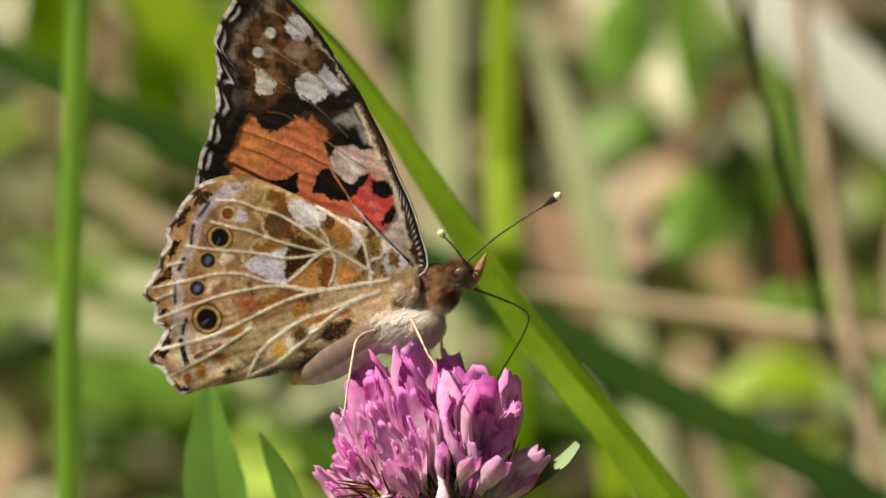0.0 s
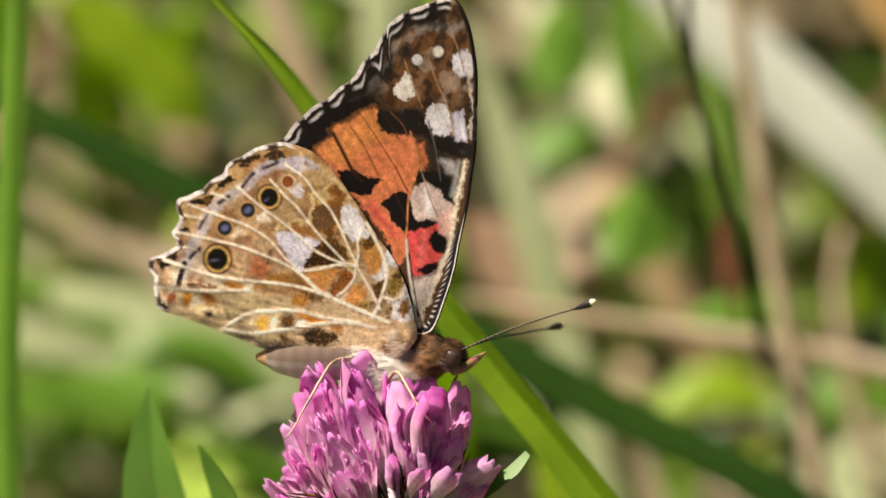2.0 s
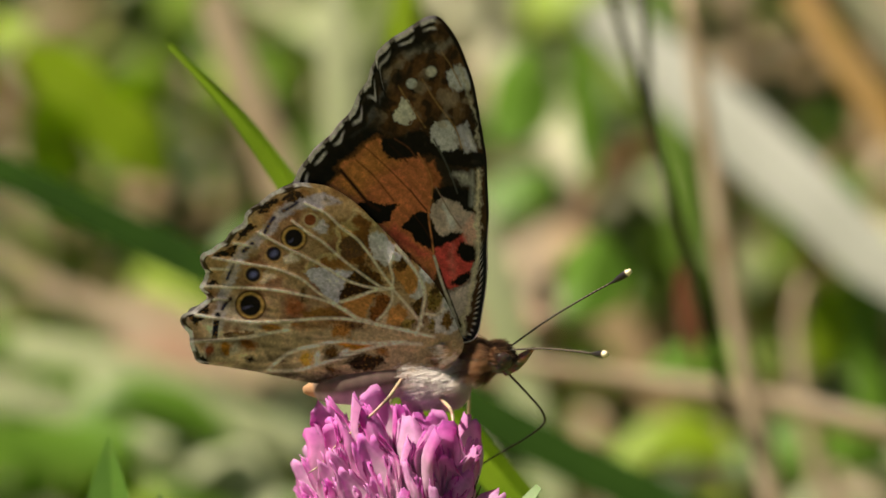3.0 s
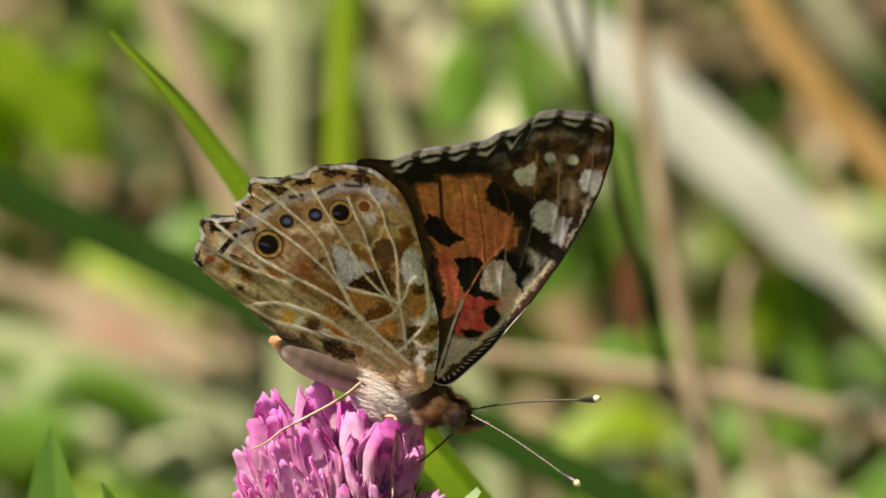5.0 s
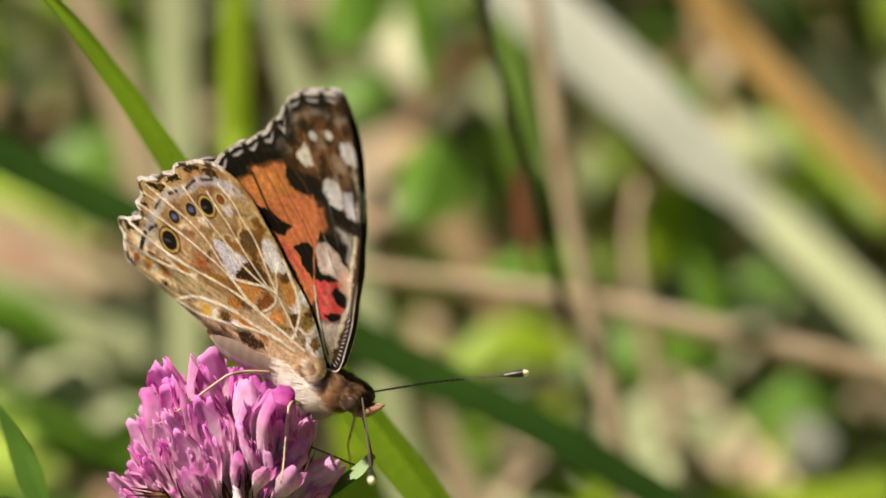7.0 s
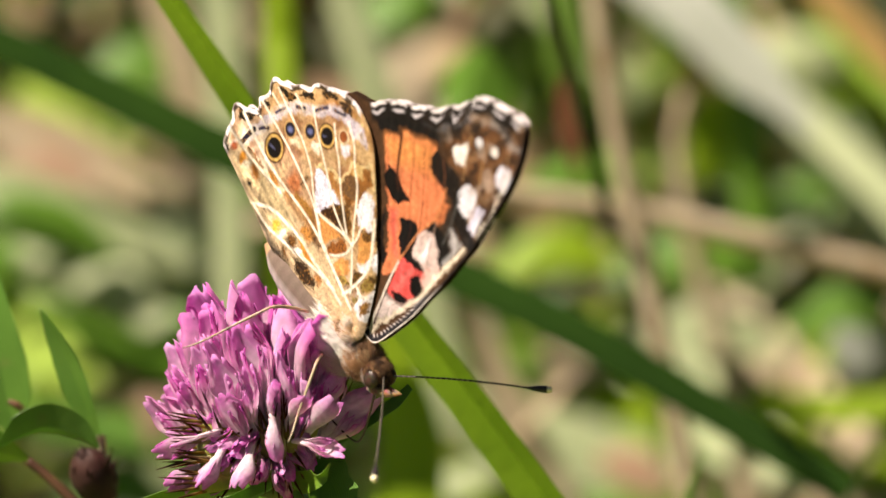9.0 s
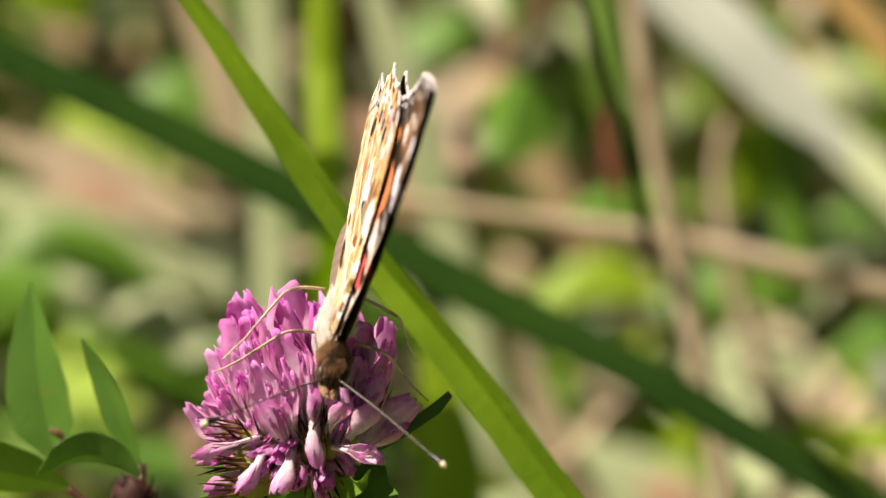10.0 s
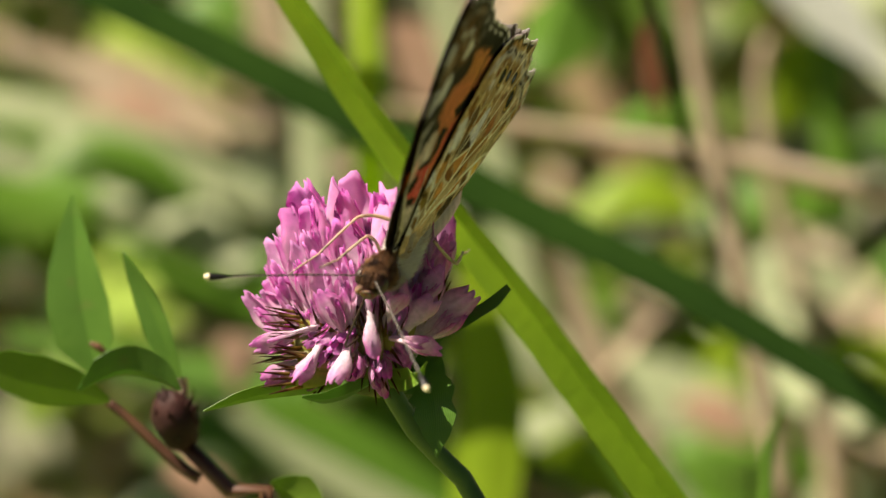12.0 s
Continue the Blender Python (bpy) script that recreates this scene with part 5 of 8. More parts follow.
    pt.lay(lead * np.clip((0.30 - d) / 0.15, 0, 1), shade(40, 33, 32))
    pt.lay(low * np.clip((0.72 - d) / 0.12, 0, 1), shade(34, 30, 36))
    ticks = np.clip(np.sin(s * 9.0 + 1.5 * vnoise(x, z, 0.8, 71)) * 3 - 1, 0, 1)
    pt.lay(low * ticks * np.clip(1 - np.abs(d - 0.62) / 0.25, 0, 1), shade(206, 196, 190))
    pt.lay(low * np.clip((0.13 - d) / 0.08, 0, 1), shade(222, 212, 200))
    pt.mottle(0.5, 0.20, 12)
    pt.mottle(0.18, 0.20, 14)
    pt.mottle(2.5, 0.10, 13)
    return pt


def hind_under(x, z, s, d, total):
    pt = Pattern(x, z, shade(158, 116, 74), 23)
    n, n2 = vnoise(x, z, 1.6, 31), vnoise(x, z, 0.7, 32)
    pt.lay(np.clip(n * 1.6, 0, 1) * 0.4, shade(124, 84, 48))
    pt.lay(np.clip(-n2 * 1.5 - 0.2, 0, 1) * 0.4, shade(190, 158, 120))
    # warm ground between the veins
    pt.area([(-19.9, 6.6), (-16.0, 9.5), (-13.1, 8.7), (-13.7, 5.3), (-15.5, 1.8), (-17.0, -2.2), (-21.3, -6.6), (-22.7, -2.5), (-22.0, 2.6)], shade(150, 108, 74), 1.2, 0.85)
    pt.area([(-20.1, -0.9), (-15.5, 1.8), (-12.3, -0.0), (-14.9, -2.5), (-18.4, -4.1), (-18.9, -2.1)], shade(166, 126, 100), 0.8, 0.75)
    pt.area([(-16.9, -1.0), (-15.2, -0.6), (-14.7, -1.9), (-15.8, -2.7), (-16.8, -2.5)], shade(182, 110, 68), 0.5, 0.7)
    pt.area([(-16.5, 0.4), (-15.6, 0.4), (-15.0, -1.0), (-15.6, -1.3)], shade(92, 66, 44), 0.4, 0.7)
    pt.area([(-21.8, -5.7), (-19.0, -4.7), (-16.2, -3.6), (-13.2, -2.3), (-13.9, -3.2), (-17.8, -5.2), (-20.9, -6.8)], shade(150, 92, 48), 0.5, 0.85)
    pt.area([(-21.1, -6.5), (-18.7, -5.5), (-18.7, -5.9), (-20.7, -7.0)], shade(78, 46, 24), 0.25)
    # front strip and tip of the hindwing
    pt.area([(-19.5, 9.4), (-17.0, 10.3), (-13.5, 9.4), (-9.3, 7.3), (-6.2, 6.1), (-1.0, 1.8), (-4.2, 3.6), (-9.5, 6.6), (-13.6, 8.5), (-16.9, 9.6), (-19.0, 8.8)], shade(172, 136, 88), 0.3)
    pt.area([(-18.7, 8.1), (-17.7, 9.3), (-16.3, 9.7), (-15.4, 9.3), (-16.2, 8.3), (-17.5, 7.8)], shade(178, 168, 178), 0.35)
    pt.area([(-17.9, 8.7), (-16.8, 9.2), (-16.2, 9.0), (-17.0, 8.6)], shade(96, 94, 110), 0.3, 0.8)
    pt.area([(-16.5, 8.3), (-15.6, 9.1), (-13.8, 8.9), (-14.6, 7.5), (-15.0, 6.3), (-15.3, 4.9), (-16.7, 4.0), (-16.3, 5.6), (-15.5, 7.0)], shade(150, 112, 66), 0.3, 0.9)
    # bands along the outer edge
    pt.line([(-19.0, 8.9), (-20.4, 7.4), (-21.1, 6.0), (-21.8, 5.0), (-22.4, 3.8), (-22.8, 2.4), (-23.5, 0.8), (-23.9, -0.4), (-23.7, -1.7), (-23.5, -3.1), (-23.6, -5.0), (-23.3, -6.6), (-22.6, -8.5)], 0.89, shade(164, 112, 58), 0.9, soft=0.3, true=False)
    pt.line([(-17.5, 8.9), (-18.8, 7.9), (-19.7, 7.1), (-20.4, 5.7), (-20.8, 4.5), (-21.4, 3.2), (-22.0, 1.9), (-22.5, 0.6), (-22.5, -0.9), (-22.4, -2.7), (-22.2, -4.4), (-22.1, -6.2), (-21.8, -7.8), (-21.6, -9.2)], 1.10, shade(182, 172, 182), 0.92, soft=0.3, true=False)
    pt.area([(-22.0, 5.3), (-22.1, 6.2), (-21.3, 7.5), (-20.8, 7.5), (-21.4, 5.9)], shade(52, 40, 28), 0.2)
    pt.area([(-20.7, 7.6), (-20.3, 8.5), (-19.4, 8.9), (-18.8, 8.5), (-19.4, 7.7)], shade(60, 44, 32), 0.2)
    pt.area([(-23.2, 2.3), (-23.3, 3.2), (-22.5, 4.6), (-22.0, 4.3), (-22.7, 2.9)], shade(44, 34, 26), 0.2)
    pt.area([(-24.8, 0.1), (-24.4, 0.7), (-23.4, 1.8), (-22.8, 2.4), (-22.9, 0.9), (-24.1, 0.2)], shade(38, 32, 20), 0.2)
    pt.area([(-24.5, -2.7), (-23.8, -1.8), (-23.2, -2.2), (-23.9, -3.0)], shade(32, 26, 22), 0.2)
    pt.area([(-24.8, -6.3), (-24.4, -5.4), (-23.7, -4.3), (-23.2, -4.5), (-23.5, -6.0), (-23.8, -7.0)], shade(30, 26, 20), 0.2)
    pt.line([(-20.1, 6.6), (-19.6, 7.2), (-19.2, 7.8)], 0.37, shade(62, 58, 80), 0.9, soft=0.2)
    pt.line([(-21.0, 4.0), (-20.9, 4.8), (-20.7, 5.7)], 0.42, shade(66, 60, 84), 0.9, soft=0.2)
    pt.line([(-22.2, 1.6), (-22.0, 2.0), (-21.7, 2.6)], 0.47, shade(56, 52, 76), 0.9, soft=0.2)
    pt.line([(-22.6, -0.3), (-22.7, 0.6)], 0.37, shade(92, 86, 112), 0.8, soft=0.2)
    pt.line([(-22.7, -1.5), (-22.7, -0.6)], 0.37, shade(64, 60, 86), 0.9, soft=0.2)
    pt.line([(-22.1, -4.4), (-22.0, -3.8), (-21.8, -3.2)], 0.47, shade(58, 54, 78), 0.9, soft=0.2)
    pt.line([(-22.3, -5.1), (-22.1, -6.2), (-21.8, -7.4), (-21.7, -8.7), (-21.6, -9.6)], 0.63, shade(28, 24, 42), 1.0, soft=0.2)
    pt.area([(-22.7, -10.0), (-22.3, -9.3), (-21.5, -9.5), (-21.5, -10.1), (-22.2, -10.2)], shade(26, 22, 26), 0.2)
    pt.area([(-22.4, -8.0), (-21.7, -7.9), (-21.4, -8.9), (-22.1, -8.9)], shade(196, 182, 196), 0.2)
    # pale bloom: cream between the veins, white towards the body and the lower edge
    grey = pt.fade(0.95)
    mid = np.clip((grey - 0.055) / 0.09, 0, 1) * np.clip((0.55 - grey) / 0.2, 0, 1)
    cloud = 0.5 + 0.9 * vnoise(x * 0.8 + z * 0.3, z - 0.3 * x, 1.6, 33) + 0.5 * vnoise(x, z, 0.5, 34)
    pt.lay(mid * np.clip(cloud, 0, 1) * 0.40, shade(222, 194, 150))
    pt.lay(mid * np.clip(0.3 - cloud, 0, 1) * 0.55, shade(112, 80, 50))
    body = np.clip((x + 11.0) / 6.0, 0, 1) * np.clip((3.5 - z) / 3.0, 0, 1) + np.clip((-4.6 - z - 0.2 * (x + 10)) / 2.0, 0, 1)
    pt.lay(mid * np.clip(body, 0, 1) * np.clip(0.35 + cloud * 0.5, 0, 1) * 0.60, shade(240, 226, 206))
    # rays and blotches of the lower part
    pt.area([(-22.6, -7.7), (-17.7, -5.4), (-12.0, -2.3), (-5.7, -0.4), (-1.9, -0.6), (-3.4, -4.6), (-8.0, -7.3), (-12.9, -8.5), (-17.1, -8.7), (-21.3, -10.1)], shade(196, 172, 138), 0.8, 0.9)
    pt.area([(-18.0, -5.9), (-13.7, -3.6), (-13.1, -4.7), (-15.6, -7.0), (-18.1, -7.9)], shade(176, 156, 122), 0.6, 0.8)
    pt.spots([(-20.5, -7.8)], 0.68, 0.58, shade(190, 132, 58), 0, 0.3)
    pt.spots([(-18.7, -6.7)], 0.79, 0.53, shade(168, 112, 56), 0, 0.4)
    pt.spots([(-19.7, -7.6)], 0.32, 0.58, shade(214, 200, 176), 0, 0.3)
    pt.spots([(-21.9, -8.6)], 0.37, 0.47, shade(150, 84, 56), 0, 0.3)
    pt.area([(-18.2, -4.6), (-16.2, -3.7), (-14.7, -3.0), (-15.9, -4.1), (-17.8, -5.1)], shade(206, 148, 78), 0.3, 0.9)
    pt.area([(-16.7, -3.7), (-15.7, -3.2), (-15.4, -4.3), (-16.1, -4.6)], shade(226, 210, 180), 0.4, 0.8)
    pt.spots([(-18.2, -8.1)], 0.47, 0.26, shade(36, 28, 24), 10, 0.3)
    pt.spots([(-16.1, -7.2), (-15.2, -7.1)], 0.53, 0.21, shade(70, 58, 44), -20, 0.4, 0.8)
    pt.area([(-12.0, -2.3), (-10.7, -1.4), (-9.9, -1.6), (-10.3, -2.6), (-11.6, -3.2)], shade(186, 132, 72), 0.4, 0.9)
    pt.spots([(-10.3, -1.7)], 0.68, 0.32, shade(98, 74, 54), 10, 0.4, 0.9)
    pt.area([(-11.4, -3.5), (-10.1, -2.9), (-8.4, -2.7), (-6.5, -2.1), (-8.8, -3.7), (-10.1, -4.0)], shade(204, 140, 62), 0.35)
    pt.spots([(-13.2, -6.2)], 0.63, 0.73, shade(208, 166, 78), 0, 0.35)
    pt.spots([(-12.3, -5.6)], 0.37, 0.58, shade(232, 218, 196), 0, 0.35)
    pt.spots([(-11.1, -4.8)], 0.79, 0.63, shade(112, 78, 42), 0, 0.4)
    pt.spots([(-10.0, -4.5)], 0.42, 0.47, shade(232, 220, 206), 0, 0.35)
    pt.spots([(-10.7, -6.3)], 0.73, 0.37, shade(120, 84, 50), 0, 0.4, 0.9)
    pt.area([(-9.5, -5.1), (-8.7, -3.9), (-7.0, -3.5), (-6.2, -3.9), (-7.3, -5.2), (-8.9, -5.7)], shade(66, 50, 34), 0.4)
    pt.spots([(-6.8, -3.1)], 0.63, 0.42, shade(170, 118, 66), 0, 0.4, 0.9)
    pt.area([(-15.6, -8.6), (-12.3, -7.4), (-8.7, -6.0), (-5.7, -4.8), (-7.1, -6.8), (-11.2, -8.3), (-14.0, -8.7)], shade(112, 100, 86), 0.6, 0.8)
    # cells, dark brown and olive, and the white blotches
    pt.area([(-13.9, 10.1), (-13.7, 8.9), (-13.9, 7.9), (-14.4, 7.3), (-14.6, 6.5), (-14.2, 6.2), (-14.3, 5.3), (-13.9, 4.7), (-14.2, 4.0), (-15.1, 4.0), (-15.4, 3.3), (-16.0, 2.6), (-14.7, 2.7), (-12.7, 3.5), (-11.1, 5.0), (-12.3, 8.0), (-11.7, 8.5)], shade(158, 112, 64), 0.4, 0.8)
    pt.area([(-13.9, 8.3), (-13.8, 8.8), (-13.2, 8.9), (-12.2, 8.3), (-11.9, 7.0), (-11.1, 5.7), (-11.7, 5.5), (-12.8, 6.5)], shade(136, 92, 48), 0.2)
    pt.area([(-14.2, 5.6), (-13.7, 6.7), (-12.9, 6.7), (-11.4, 5.9), (-11.9, 5.3), (-12.8, 4.2), (-13.5, 4.2)], shade(108, 80, 54), 0.25)
    pt.area([(-12.7, 4.2), (-11.9, 5.3), (-11.0, 4.8), (-11.5, 4.2)], shade(120, 80, 40), 0.25)
    pt.area([(-12.0, 7.2), (-11.6, 7.9), (-10.6, 7.8), (-9.8, 7.3), (-8.9, 6.8), (-7.9, 6.2), (-8.0, 5.6), (-9.1, 5.9), (-9.5, 4.9), (-10.7, 5.5), (-11.4, 6.3)], shade(206, 200, 202), 0.25)
    pt.area([(-16.2, 1.8), (-15.6, 2.6), (-14.2, 2.9), (-12.6, 3.3), (-11.8, 3.4), (-12.4, 2.0), (-12.3, 1.1), (-12.3, 0.1), (-12.5, -0.4), (-13.5, 0.2), (-14.3, 0.6), (-15.3, 1.1)], shade(204, 198, 210), 0.25)
    pt.area([(-11.9, 3.3), (-11.4, 4.3), (-10.7, 4.0), (-9.8, 3.3), (-9.1, 3.0), (-10.0, 2.4), (-11.7, 2.4), (-12.3, 2.6)], shade(72, 50, 26), 0.2)
    pt.area([(-11.9, 4.3), (-11.0, 4.6), (-9.0, 3.4), (-9.2, 2.9), (-10.7, 3.4)], shade(104, 72, 36), 0.25)
    pt.area([(-12.6, 0.6), (-12.2, 2.1), (-11.2, 2.5), (-9.6, 2.6), (-11.0, 1.5), (-12.0, 0.5)], shade(70, 44, 26), 0.2)
    pt.area([(-11.8, 0.2), (-9.7, 2.2), (-9.3, 1.9), (-9.6, 0.7), (-9.5, -0.6), (-10.4, -0.8), (-11.7, -0.5)], shade(196, 140, 84), 0.25)
    pt.area([(-15.3, -1.8), (-12.9, -0.7), (-11.2, -0.9), (-10.3, -1.0), (-13.3, -2.0), (-14.9, -2.5)], shade(160, 116, 62), 0.3, 0.8)
    pt.area([(-9.2, 1.9), (-8.4, 2.4), (-7.8, 1.9), (-7.9, 0.7), (-8.2, -0.4), (-9.1, -0.7), (-9.3, 0.6)], shade(150, 96, 50), 0.2)
    pt.area([(-7.6, 0.5), (-7.4, 1.7), (-6.7, 2.1), (-5.9, 1.3), (-6.2, -0.2), (-7.4, -0.5)], shade(200, 144, 88), 0.25)
    pt.area([(-6.2, -0.1), (-5.9, 0.9), (-5.1, 0.9), (-5.0, 0.1), (-5.7, -0.3)], shade(164, 136, 78), 0.25)
    pt.area([(-8.2, 2.7), (-7.8, 3.0), (-7.0, 2.2), (-7.2, 1.8), (-7.4, 1.2), (-7.7, 2.1)], shade(206, 184, 150), 0.25, 0.8)
    pt.area([(-8.7, 5.2), (-8.2, 6.5), (-7.2, 6.1), (-6.1, 5.2), (-5.9, 3.8), (-6.3, 3.1), (-7.7, 3.9), (-8.5, 4.4)], shade(196, 142, 84), 0.25)
    pt.area([(-8.7, 5.3), (-8.3, 6.6), (-7.2, 6.1), (-7.5, 5.3), (-8.0, 4.9)], shade(98, 68, 34), 0.25)
    pt.area([(-6.4, 5.9), (-5.2, 5.7), (-3.9, 5.0), (-2.4, 3.4), (-0.9, 1.7), (-1.6, 0.7), (-3.0, 0.4), (-4.0, 1.5), (-2.8, 2.4), (-3.4, 4.0), (-4.4, 4.9), (-5.4, 4.7), (-5.1, 3.5), (-5.5, 2.9), (-6.3, 2.9), (-6.0, 4.3)], shade(212, 206, 204), 0.3)
    pt.area([(-5.9, 2.2), (-5.0, 3.6), (-4.5, 3.1), (-4.4, 1.9), (-5.2, 1.4)], shade(88, 66, 32), 0.2)
    pt.area([(-4.9, 4.3), (-4.3, 4.9), (-3.4, 4.1), (-3.3, 2.5), (-4.1, 2.3), (-4.6, 3.3)], shade(142, 118, 64), 0.25)
    pt.spots([(-4.4, 4.3)], 0.42, 0.42, shade(84, 64, 34), 0, 0.3)
    pt.spots([(-2.2, 2.0)], 0.37, 0.79, shade(136, 100, 56), 12, 0.25)
    pt.area([(-4.0, 0.5), (-3.7, 1.7), (-3.2, 1.5), (-3.1, 0.5)], shade(152, 132, 84), 0.3)
    pt.area([(-5.6, -0.5), (-4.4, 0.0), (-2.5, 0.5), (-0.6, 1.1), (0.3, -0.6), (-3.2, -2.6), (-5.7, -2.6)], shade(200, 172, 136), 0.8, 0.8)
    # scattered dark scales in the cells
    speck = np.clip(vnoise(x, z, 0.16, 57) * 5 - 1.0, 0, 1) * np.clip((x + 12.5) / 1.0, 0, 1) * (pt.c[:, 0] < 0.5)
    pt.lay(speck * 0.55, shade(58, 40, 20))
    pt.lay(np.clip(vnoise(x, z, 0.2, 58) * 5 - 1.6, 0, 1) * (pt.c[:, 0] < 0.14) * 0.5, shade(150, 108, 56))
    # cream zigzag inside the eyespots
    pt.line([(-11.6, 8.3), (-12.9, 8.9), (-13.9, 9.4), (-13.8, 8.7), (-14.0, 7.8), (-14.6, 7.4), (-14.9, 6.7), (-14.3, 6.2), (-14.4, 5.4), (-13.9, 4.8), (-14.1, 4.1), (-15.1, 4.0), (-15.4, 3.3), (-15.9, 2.7), (-16.3, 1.9)], 0.32, shade(206, 184, 140), 0.85, soft=0.25, true=False)
    pt.area([(-14.8, 7.4), (-13.9, 8.1), (-13.1, 7.4), (-13.7, 6.6), (-14.4, 6.6)], shade(198, 170, 118), 0.3, 0.8)
    # eyespots
    pt.area([(-17.0, 6.7), (-16.5, 7.3), (-15.7, 6.6), (-15.8, 5.8), (-16.9, 6.0)], shade(216, 204, 208), 0.25)
    pt.spots([(-17.4, 6.7)], 0.73, 0.73, shade(206, 184, 150), 0, 0.15, 1.0, True)
    pt.spots([(-17.5, 6.7)], 0.55, 0.55, shade(132, 76, 42), 0, 0.15, 1.0, True)
    pt.area([(-18.7, 2.4), (-18.1, 3.1), (-17.2, 3.0), (-17.5, 2.2), (-18.3, 2.0)], shade(220, 204, 186), 0.3, 0.9)
    pt.area([(-20.0, -0.6), (-19.5, 0.7), (-18.7, 0.4), (-19.2, -0.6)], shade(214, 192, 164), 0.3, 0.8)
    for at, r in (([(-19.8, -3.1)], 1.30), ([(-18.3, 4.5)], 1.12)):
        pt.spots(at, r * 1.12, r * 1.12, shade(70, 42, 22), exact=True)
        pt.spots(at, r * 0.98, r * 0.98, shade(196, 160, 98), exact=True)
        pt.spots(at, r * 0.76, r * 0.78, shade(24, 16, 14), exact=True)
        pt.spots([(q[0] - 0.2, q[1] - 0.25) for q in at], r * 0.30, r * 0.16, shade(84, 84, 110), 40, strength=0.7)
    for at in ([(-19.5, 2.4)], [(-20.6, -0.2)]):
        pt.spots(at, 0.90, 0.88, shade(186, 150, 104), exact=True)
        pt.spots(at, 0.70, 0.70, shade(40, 34, 40), exact=True)
        pt.spots(at, 0.28, 0.36, shade(104, 108, 146), -30, 0.25, 0.9, True)
    # veins
    pt.line([(-19.0, 6.0), (-17.1, 5.4), (-15.7, 5.1), (-14.0, 4.4), (-12.3, 3.8), (-9.2, 2.9), (-8.1, 3.1)], 0.22, shade(238, 224, 204), 0.9, 0.03, 0.2)
    pt.line([(-18.5, 8.0), (-16.3, 7.8), (-14.5, 7.0), (-12.8, 6.5), (-11.2, 5.5), (-9.3, 4.1), (-8.0, 3.2)], 0.22, shade(238, 224, 204), 0.9, 0.03, 0.2)
    pt.line([(-21.5, 3.8), (-19.1, 3.4), (-17.1, 3.2), (-14.8, 2.9), (-12.4, 2.4), (-10.0, 2.5), (-8.1, 3.1)], 0.22, shade(238, 224, 204), 0.9, 0.03, 0.2)
    pt.line([(-24.6, -0.0), (-21.3, 0.6), (-18.8, 1.1), (-16.3, 1.0), (-14.3, 0.3), (-12.5, -0.1), (-10.3, -0.8)], 0.22, shade(238, 224, 204), 0.9, 0.03, 0.2)
    pt.line([(-24.3, -2.9), (-20.9, -1.7), (-18.3, -0.9), (-15.5, -0.4), (-13.1, -0.2), (-10.6, -0.7)], 0.24, shade(238, 224, 204), 0.9, 0.03, 0.2)
    pt.line([(-24.2, -5.8), (-20.9, -5.1), (-18.3, -4.3), (-15.3, -2.9), (-12.4, -1.6), (-9.7, -0.9), (-5.7, -0.4), (-2.8, -0.0)], 0.30, shade(238, 224, 204), 0.9, 0.03, 0.2)
    pt.line([(-8.1, 3.1), (-6.5, 2.2), (-4.8, 1.1), (-4.2, 0.6)], 0.24, shade(238, 224, 204), 0.9, 0.03, 0.2)
    pt.line([(-9.2, 7.1), (-7.6, 6.1), (-6.2, 5.1), (-5.1, 3.7), (-4.7, 2.1), (-4.5, 0.6), (-4.4, -0.4)], 0.32, shade(238, 224, 204), 0.9, 0.03, 0.2)
    pt.line([(-8.1, 3.1), (-9.6, 2.3), (-10.8, 1.2), (-12.1, 0.2)], 0.28, shade(238, 224, 204), 0.9, 0.03, 0.2)
    pt.line([(-8.1, 3.1), (-7.7, 2.0), (-7.9, 0.6), (-8.3, -0.3)], 0.24, shade(238, 224, 204), 0.9, 0.03, 0.2)
    pt.line([(-8.1, 3.1), (-8.4, 4.2), (-9.0, 5.1), (-9.2, 6.3)], 0.23, shade(238, 224, 204), 0.9, 0.03, 0.2)
    pt.line([(-4.5, 1.8), (-3.4, 2.2), (-3.0, 3.0)], 0.24, shade(238, 224, 204), 0.9, 0.03, 0.2)
    pt.line([(-23.4, -8.3), (-21.0, -7.2), (-18.6, -5.9), (-15.8, -4.1)], 0.28, shade(238, 224, 204), 0.9, 0.03, 0.2)
    pt.line([(-11.5, -0.3), (-10.1, -0.7), (-8.9, -0.6)], 0.22, shade(238, 224, 204), 0.9, 0.03, 0.2)
    pt.line([(-16.1, -8.5), (-15.5, -7.2), (-14.6, -5.9), (-13.1, -4.8), (-10.8, -3.4), (-8.6, -2.8), (-5.1, -1.4)], 0.35, shade(238, 224, 204), 0.9, 0.03, 0.2)
    pt.line([(-15.8, -8.5), (-13.5, -7.5), (-11.3, -5.8), (-8.8, -3.7), (-6.3, -2.0), (-3.7, -1.1)], 0.35, shade(238, 224, 204), 0.9, 0.03, 0.2)
    pt.line([(-23.3, 2.0), (-22.5, 2.2), (-21.6, 2.3)], 0.22, shade(238, 224, 204), 0.9, 0.03, 0.2)
    pt.line([(-24.4, -1.1), (-23.6, -0.8), (-22.9, -0.6)], 0.22, shade(238, 224, 204), 0.9, 0.03, 0.2)
    pt.line([(-23.7, -4.0), (-22.9, -3.7), (-22.0, -3.4)], 0.22, shade(238, 224, 204), 0.9, 0.03, 0.2)
    pt.line([(-9.1, -0.8), (-7.4, -0.6), (-5.2, -0.2)], 0.22, shade(238, 224, 204), 0.9, 0.03, 0.2)
